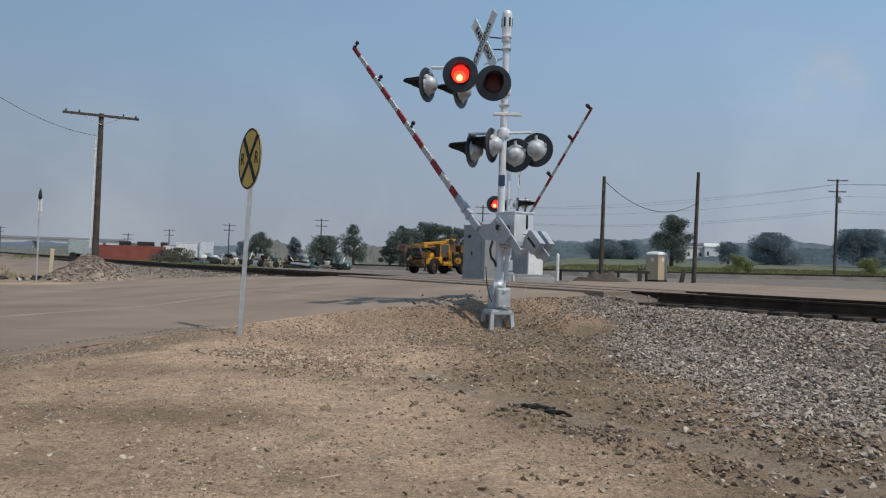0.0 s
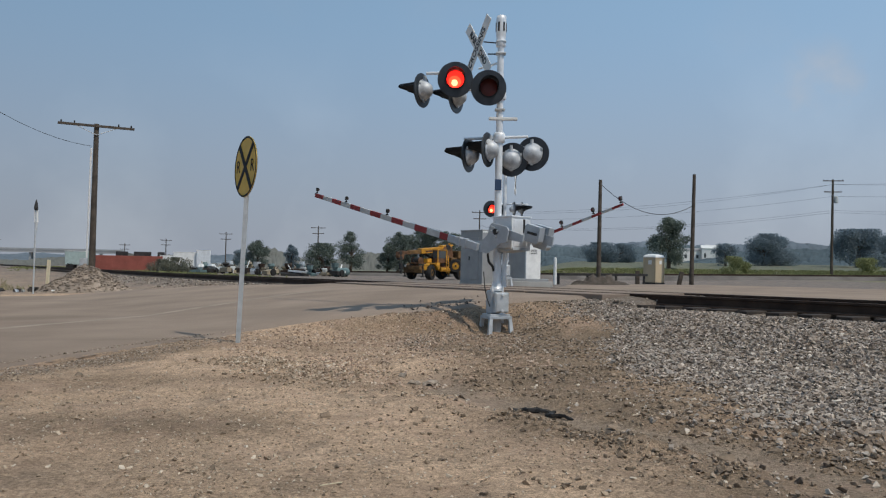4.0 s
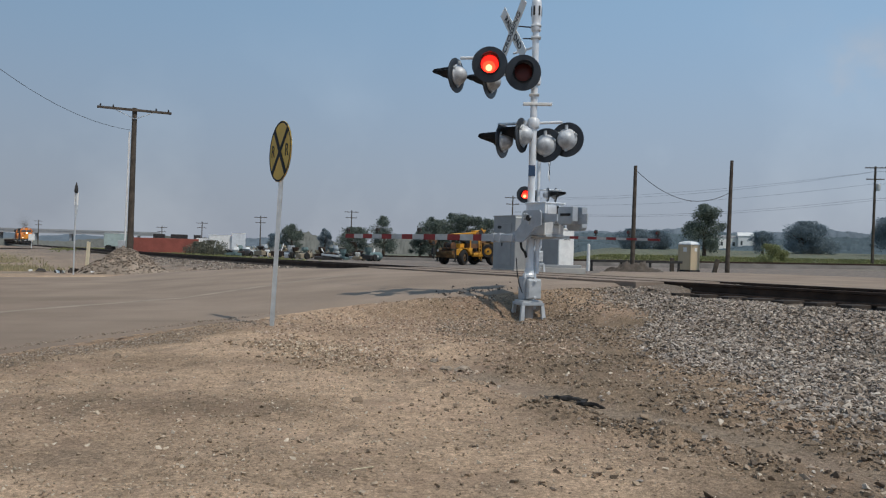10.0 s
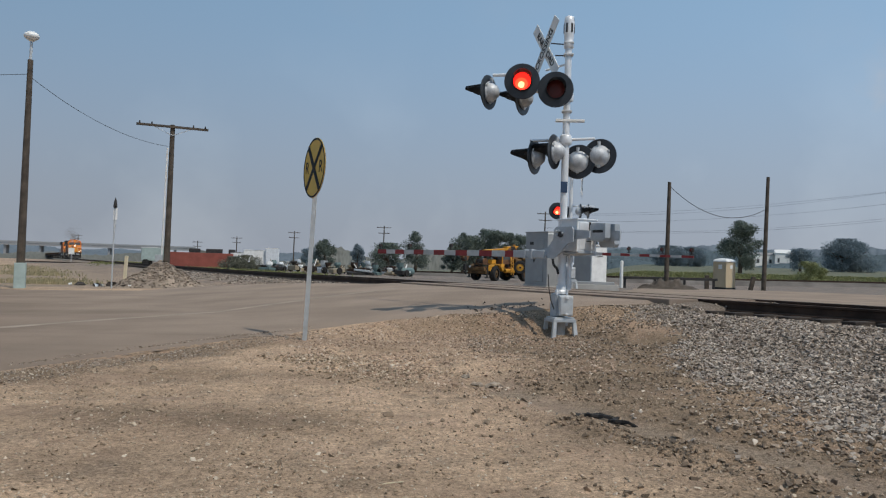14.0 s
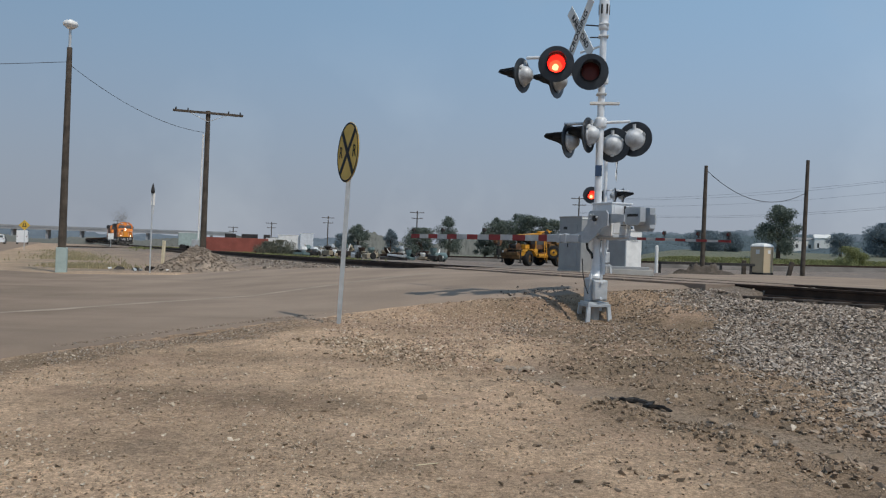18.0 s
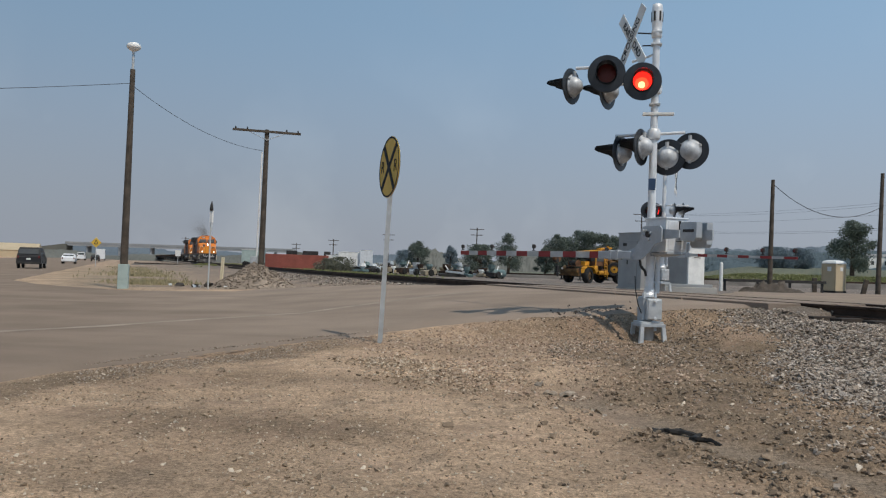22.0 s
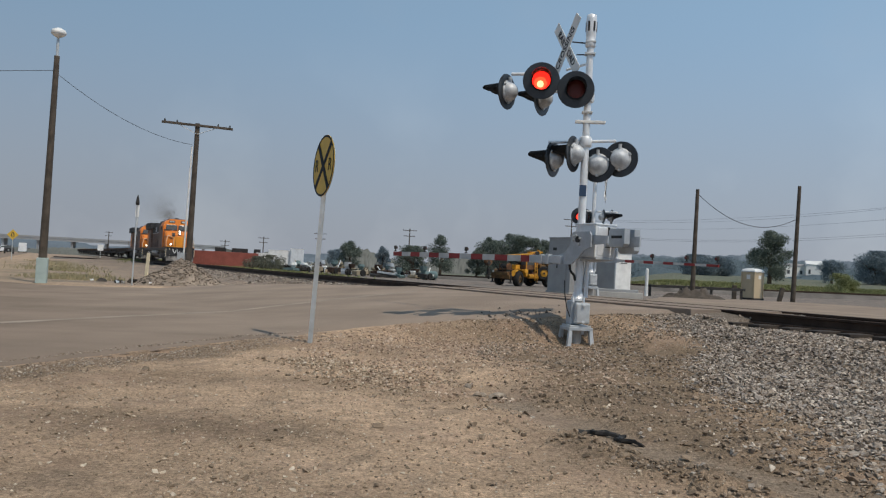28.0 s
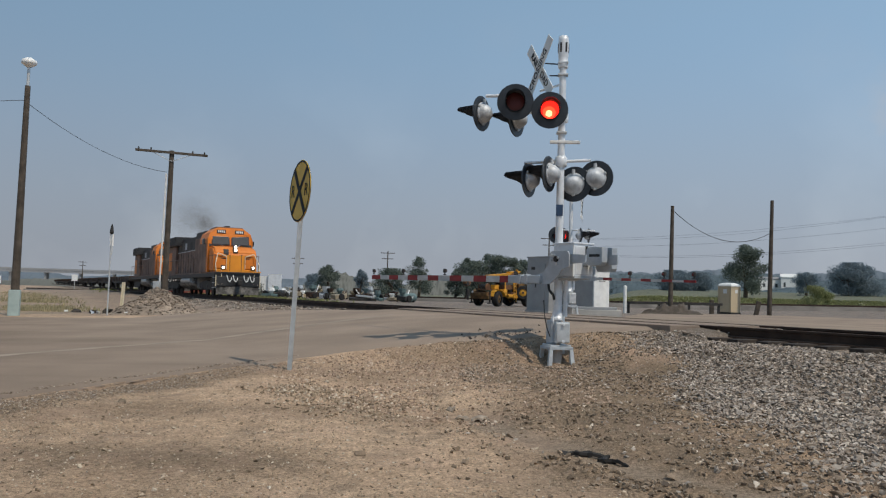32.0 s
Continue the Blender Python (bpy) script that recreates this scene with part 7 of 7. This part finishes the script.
    faces = [(k, k + 1, k + 2, k + 3) for k in range(0, len(vs), 4)]
    tagged(raw_mesh("dry_grass", vs, faces, "straw"), "pale dry grass between the railway and the highway", "grass", kind="stuff")
    # distant woods: ridges of crowns, one behind the other, haze put into their tones
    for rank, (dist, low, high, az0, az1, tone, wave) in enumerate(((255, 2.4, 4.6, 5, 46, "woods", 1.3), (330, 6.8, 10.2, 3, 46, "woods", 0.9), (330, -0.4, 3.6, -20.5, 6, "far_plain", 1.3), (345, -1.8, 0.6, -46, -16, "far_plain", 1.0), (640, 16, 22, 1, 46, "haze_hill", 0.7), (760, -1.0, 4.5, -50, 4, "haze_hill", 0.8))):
        verts, faces, n, rows = [], [], 760, 13
        for k in range(n):
            az = radians(az0 + (az1 - az0) * k / (n - 1))
            end = smooth(min(k, n - 1 - k) / 40)
            for j in range(rows):
                f = j / (rows - 1)
                d = dist * (1 + 0.06 * f)
                x, y = d * math.sin(az), d * math.cos(az)
                big = noise.noise((az * 16, rank * 3.1, 0))
                crown = noise.noise((az * 90, rank, f * 6)) + 0.6 * noise.noise((az * 230, rank + 5, f * 13)) + 0.35 * noise.noise((az * 520, rank, f * 25))
                top = low + (high - low) * (0.5 + wave * big)
                z0 = ground_z(x, y) - 0.6 if d < 500 else -4.0
                z = z0 + max(0.0, (top - z0) * math.sin(f * 1.571) ** 0.8 + crown * (high - low) * (0.10 + 0.16 * f) * (j > 0)) * end
                push = d * 0.004 * (noise.noise((az * 120, f * 9, rank)) + 0.7 * noise.noise((az * 320, f * 21, rank)))
                verts.append(((d + push) * math.sin(az), (d + push) * math.cos(az), z))
        for k in range(n - 1):
            for j in range(rows - 1):
                faces.append((k * rows + j, (k + 1) * rows + j, (k + 1) * rows + j + 1, k * rows + j + 1))
        tagged(raw_mesh("far_woods", verts, faces, tone, True), "belt of distant trees along the horizon, haze put into their colour", "woods", kind="stuff")
    # low hill under the far woods on the right, and the plain on the left
    verts, faces, n = [], [], 80
    for k in range(n):
        az = radians(-60 + 120 * k / (n - 1))
        h = -2.0 + 11.5 * smooth((math.degrees(az) - 2) / 14) + 2.0 * noise.noise((az * 9, 0, 0))
        for d, f in ((600, -0.4), (760, 0.75), (1000, 1.0), (1900, 1.2)):
            verts.append((d * math.sin(az), d * math.cos(az), -4 + (h + 4) * f if f > 0 else -6))
    for k in range(n - 1):
        for j in range(3):
            faces.append((k * 4 + j, (k + 1) * 4 + j, (k + 1) * 4 + j + 1, k * 4 + j + 1))
    tagged(raw_mesh("far_hills", verts, faces, "haze_hill", True), "low wooded hills on the horizon, haze put into their colour", "hills", kind="structure")


CLOUD = (1035, 2221, 500)


def haze_backdrop():
    """A glowing ring far behind everything else, coloured as the horizon's smoky haze."""
    m = bpy.data.materials.new("horizon_haze_glow")
    m.use_nodes = True
    n, l = m.node_tree.nodes, m.node_tree.links
    n.remove(n["Principled BSDF"])
    tex, sep, up, mix, clear, glow = (n.new("ShaderNode" + k) for k in ("TexCoord", "SeparateXYZ", "MapRange", "MixShader", "BsdfTransparent", "Emission"))
    noi, tint, var = n.new("ShaderNodeTexNoise"), n.new("ShaderNodeMix"), n.new("ShaderNodeMapRange")
    l.new(tex.outputs["Object"], sep.inputs[0])
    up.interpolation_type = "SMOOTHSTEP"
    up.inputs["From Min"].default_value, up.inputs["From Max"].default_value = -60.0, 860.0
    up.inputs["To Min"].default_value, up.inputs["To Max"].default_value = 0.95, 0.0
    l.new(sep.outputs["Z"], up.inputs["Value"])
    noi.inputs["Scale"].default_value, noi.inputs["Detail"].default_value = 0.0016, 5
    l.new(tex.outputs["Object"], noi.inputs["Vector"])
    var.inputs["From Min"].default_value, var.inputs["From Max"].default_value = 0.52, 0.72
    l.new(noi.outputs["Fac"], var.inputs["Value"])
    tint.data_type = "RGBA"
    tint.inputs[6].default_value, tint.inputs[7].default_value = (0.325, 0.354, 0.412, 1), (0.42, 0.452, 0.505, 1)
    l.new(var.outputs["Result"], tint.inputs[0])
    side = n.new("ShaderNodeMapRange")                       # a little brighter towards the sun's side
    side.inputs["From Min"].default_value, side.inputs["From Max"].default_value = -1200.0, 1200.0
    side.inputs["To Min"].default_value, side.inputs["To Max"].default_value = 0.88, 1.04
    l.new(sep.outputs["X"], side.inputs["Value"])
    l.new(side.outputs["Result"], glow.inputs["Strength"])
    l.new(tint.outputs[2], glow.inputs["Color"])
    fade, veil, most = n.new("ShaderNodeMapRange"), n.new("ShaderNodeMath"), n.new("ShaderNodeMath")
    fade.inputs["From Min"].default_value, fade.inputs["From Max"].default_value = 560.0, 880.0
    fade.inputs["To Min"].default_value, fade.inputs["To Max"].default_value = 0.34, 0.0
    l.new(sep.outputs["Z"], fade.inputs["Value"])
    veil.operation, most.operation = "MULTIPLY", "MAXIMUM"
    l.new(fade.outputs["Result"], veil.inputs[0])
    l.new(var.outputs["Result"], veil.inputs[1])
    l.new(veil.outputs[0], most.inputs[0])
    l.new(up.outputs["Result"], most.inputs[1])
    # one faint cloud low over the fields, painted into the ring's glow
    spot, soft, rough, faint, whole = n.new("ShaderNodeVectorMath"), n.new("ShaderNodeMapRange"), n.new("ShaderNodeTexNoise"), n.new("ShaderNodeMath"), n.new("ShaderNodeMath")
    spot.operation = "DISTANCE"
    spot.inputs[1].default_value = CLOUD
    l.new(tex.outputs["Object"], spot.inputs[0])
    soft.interpolation_type = "SMOOTHSTEP"
    soft.inputs["From Min"].default_value, soft.inputs["From Max"].default_value = 40.0, 215.0
    soft.inputs["To Min"].default_value, soft.inputs["To Max"].default_value = 1.0, 0.0
    l.new(spot.outputs["Value"], soft.inputs["Value"])
    rough.inputs["Scale"].default_value, rough.inputs["Detail"].default_value = 0.012, 5
    l.new(tex.outputs["Object"], rough.inputs["Vector"])
    faint.operation, whole.operation = "MULTIPLY", "MAXIMUM"
    l.new(soft.outputs["Result"], faint.inputs[0])
    l.new(rough.outputs["Fac"], faint.inputs[1])
    l.new(faint.outputs[0], whole.inputs[0])
    l.new(most.outputs[0], whole.inputs[1])
    l.new(whole.outputs[0], mix.inputs[0])
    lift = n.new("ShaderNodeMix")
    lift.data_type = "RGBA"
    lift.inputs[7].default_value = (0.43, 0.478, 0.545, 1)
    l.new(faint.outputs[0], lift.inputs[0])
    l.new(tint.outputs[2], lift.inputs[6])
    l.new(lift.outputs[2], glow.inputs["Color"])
    l.new(clear.outputs[0], mix.inputs[1])
    l.new(glow.outputs[0], mix.inputs[2])
    l.new(mix.outputs[0], n["Material Output"].inputs["Surface"])
    M["horizon_haze_glow"] = m
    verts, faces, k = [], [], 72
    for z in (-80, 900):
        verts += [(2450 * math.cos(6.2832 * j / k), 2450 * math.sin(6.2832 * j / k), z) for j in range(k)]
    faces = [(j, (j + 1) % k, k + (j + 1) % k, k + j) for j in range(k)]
    tagged(raw_mesh("backdrop", verts, faces, "horizon_haze_glow", True), "glowing backdrop ring, coloured as smoky grey haze along the horizon", "haze", kind="structure")


def far_buildings():
    def hall(x, y, l, w, h, turn, wall, roof, name, label, ridge=1.2, panes=3):
        z = ground_z(x, y)
        b = thing(name, pose(x, y, z, 0, 0, turn), label, "building")
        part("wall", box((l, w, h), (0, 0, h / 2)), wall, b)
        bm = extrude_outline([(-w / 2 - 0.2, h), (w / 2 + 0.2, h), (0, h + ridge)], l + 0.4, m=pose(0, 0, 0, 0, 0, 90))
        part("roof", bm, roof, b)
        for k in range(panes):
            part("window", box((l * 0.12, 0.05, h * 0.3), (-l * 0.3 + l * 0.3 * k, -w / 2 - 0.02, h * 0.5)), "glass_dark", b)
        return b
    hall(-222, 254, 34, 14, 2.6, 32, "tan", "tan", "barn", "pale tan barn with a low gabled roof far along the highway", 2.6, 0)
    hall(90.5, 275, 5.2, 4, 4.9, -12, "white", "panel_white", "farmhouse", "white house among distant trees", 1.2, 1)
    hall(84.5, 278, 7, 4, 4.2, 8, "panel_white", "roofing", "farmhouse", "pale low house among distant trees", 0.8)
    hall(133, 262, 4, 4, 4.6, 10, "white", "roofing", "farmhouse", "white house among distant trees", 2.0)
    hall(-8, 240, 14, 6, 1.6, 6, "roofing", "roofing", "shed", "long grey shed beyond the yard", 0.6)
    # highway bridge across the line far off
    b = thing("road_bridge", pose(-207, 366, -0.5, 0, 0, 20), "long low concrete highway bridge far down the line", "bridge")
    part("deck", box((110, 8, 1.1), (0, 0, 3.0)), "haze_tinted_concrete", b)
    part("parapet", box((110, 0.3, 0.9), (0, -4, 4.0)), "haze_tinted_concrete", b)
    for k in range(7):
        part("pier", box((1.0, 6, 7.5), (-45 + 15 * k, 0, -1.0)), "haze_tinted_concrete", b)
    for s in (-1, 1):
        part("embankment", extrude_outline([(-30, -6), (30, -6), (30 if s < 0 else -28, 3.2), (28 if s < 0 else -30, 3.2)], 10, m=pose(s * 84, 0, 0)), "far_plain", b)
    z = ground_z(-63, 90.6)
    s = thing("warning_sign", pose(-63, 90.6, z, 0, 0, 20), "yellow diamond warning sign with a black symbol beside the highway", "road sign")
    part("post", rod((0, 0, 0), (0, 0, 3.2), 0.04, seg=8), "galvanised", s)
    f = part("plate", box((0.92, 0.02, 0.92), (0, -0.05, 3.0), (0, 45, 0), 0.005), "yellow_sign", s)
    part("arrow_bar", box((0.08, 0.01, 0.5), (-0.12, -0.066, 3.05), (0, 15, 0)), "black", f)
    part("arrow_bar", box((0.08, 0.01, 0.5), (0.12, -0.066, 3.05), (0, -15, 0)), "black", f)
    part("arrow_bar", box((0.34, 0.01, 0.08), (0, -0.066, 2.82)), "black", f)
    z = ground_z(-80, 126)
    s = thing("white_road_sign", pose(-72, 126, z, 0, 0, 25), "small white sign beside the highway", "road sign")
    part("post", rod((0, 0, 0), (0, 0, 2.2), 0.05, seg=8), "galvanised", s)
    part("plate", box((0.9, 0.03, 1.0), (0, -0.05, 2.2)), "white", s)


def build_poles():
    lamp_pole()
    utility_pole(-17.5, 39.6, 8.15, ((0.12, 3.5, 27),), "brown wooden pole with a wide crossarm and a pale conduit", 0.5, 0.17, conduit=True)
    utility_pole(9.4, 49.0, 6.45, (), "plain dark wooden pole beyond the track", 0.3, 0.15, "wooden_pole")
    utility_pole(16.8, 54.6, 7.55, (), "plain dark wooden pole beyond the track", 0.8, 0.16, "wooden_pole")
    utility_pole(52.1, 108.1, 12.9, ((0.2, 2.6, -12), (1.7, 2.2, -12)), "tall utility pole with crossarms and a transformer", 0.3, 0.2, transformer=True)
    for x, y, top in ((-26.9, 167.9, 8.2), (-50.5, 183.2, 7.0), (-72.8, 207.6, 5.8), (-89.6, 222.7, 4.6), (6.2, 149.9, 10.95), (-147, 261, 6.1)):
        utility_pole(x, y, top - ground_z(x, y), ((0.4, 3.0, 0), (1.6, 2.4, 0)), "distant utility pole with two crossarms", 0.3, 0.16)
    utility_pole(39.5, 69.7, 7.0, (), "pale weathered wooden pole beside the lot", 0.3, 0.17, "wooden_pole")
    wire("hanging_cable", (9.4, 49.0, 6.2), (16.75, 54.5, 5.3), 1.15, "black cable hanging slack between two poles", r=0.02)
    wire("overhead_cable", (-19.1, 29.8, 8.0), (-17.6, 39.5, 6.6), 0.5, "overhead cable between the lamp pole and the crossarm pole", r=0.011)
    wire("overhead_cable", (-19.1, 29.8, 8.0), (-30, 18, 5.4), 0.2, "overhead cable running on from the lamp pole", r=0.011)
    for dz, s in ((0.1, 1.4), (0.1, 1.0), (1.7, 1.2), (3.6, 1.4), (3.9, 1.4)):
        wire("power_line", (52.1, 108.0, 12.7 - dz), (6.2, 149.9, 10.6 - dz * 0.7), s, "thin overhead power line", r=0.012)
        wire("power_line", (52.1, 108.0, 12.7 - dz), (105, 62, 13.6 - dz), s, "thin overhead power line", r=0.012)


build_ground()
build_road()
worn_line()
NEAR_SIGNAL, NEAR_ARM = near_signal()
FAR_SIGNAL, FAR_ARM = far_signal()
railroad_sign()
build_poles()
small_items()
earth_heap()
build_train()
build_cars()
mobile_crane()
cabinets()
yard()
far_buildings()
haze_backdrop()
build_trees()
build_stones()
build_track()


# ---- what moves ----
def motions():
    beat, start = 1.4045, 1.112
    flips = []                                          # times at which the lamps change over
    t = start - beat
    while t < 32.5:
        flips += [(t, True), (t + beat / 2, False)]
        t += beat
    for lamp, first in LAMPS:
        rows, angle = [], None
        for when, on in flips:
            goal = 0 if on == first else 180
            if angle is None:
                angle = goal
                rows.append((0.0, angle))
                continue
            f0 = math.floor(when * FPS) + 1                     # the disc turns over in three pictures
            if any(f0 <= 30 * k <= f0 + 2 for k in range(33)):
                f0 -= 3
            if f0 / FPS > rows[-1][0] + 0.04 and f0 + 3 < 32 * FPS:
                rows += [((f0 + j) / FPS, angle + (goal - angle) * j / 3) for j in range(4)]
                angle = goal
            elif when <= 0:
                angle = goal
                rows[0] = (0.0, angle)
        rows.append((32.0, angle))
        walk(lamp, [(s, pose(0, -0.03, 0, 0, 0, w)) for s, w in rows])
    near = [(0, 42), (0.5, 37.5), (1, 33.5), (1.5, 29.5), (2, 25.5), (2.5, 22), (4.5, 8.5), (5, 5.5), (5.5, 3), (6, 0.6), (7, 0.0), (9, 0.0), (32, 0.0)]
    walk(NEAR_ARM, [(s, NEAR_PIVOT @ pose(0, 0, 0, 0, -w, 0)) for s, w in near])
    far = [(0, 48), (0.5, 43), (1, 38), (1.5, 33.4), (2, 28.5), (2.5, 24), (4.5, 10.5), (5, 7.6), (5.5, 6), (6, 4.3), (6.5, 2.2), (7, 0.6), (8, -0.4), (9, -0.7), (32, -0.7)]
    walk(FAR_ARM, [(s, FAR_PIVOT @ pose(0, 0, 0, 0, -w, 0)) for s, w in far])
    times = [0, 0.2, 0.5] + list(range(1, 32)) + [31.5, 31.8, 32]
    for ob, back in TRAIN:
        rows = []
        for s in times:
            a = train_front(s) - back
            x, y = to_xy(a, 0)
            rows.append((s, pose(x, y, rail_z(a), 0, -0.7, HEADING)))
        walk(ob, rows)
    for ob, q, speed, ref in CARS:
        rows = []
        for s in times:
            a = ref - speed * (s - 23)
            x, y = to_xy(a, q)
            rows.append((s, pose(x, y, road_z(max(min(a, 130), -420), q), 0, 0.7, HEADING + 180)))
        walk(ob, rows)
    for ob, local in WHEELS:
        rows = []
        for k in range(321):
            s = k / 10
            rows.append((s, local @ pose(0, 0, 0, 0, math.degrees(8.36 * s / 0.53), 0)))
        walk(ob, rows)


motions()
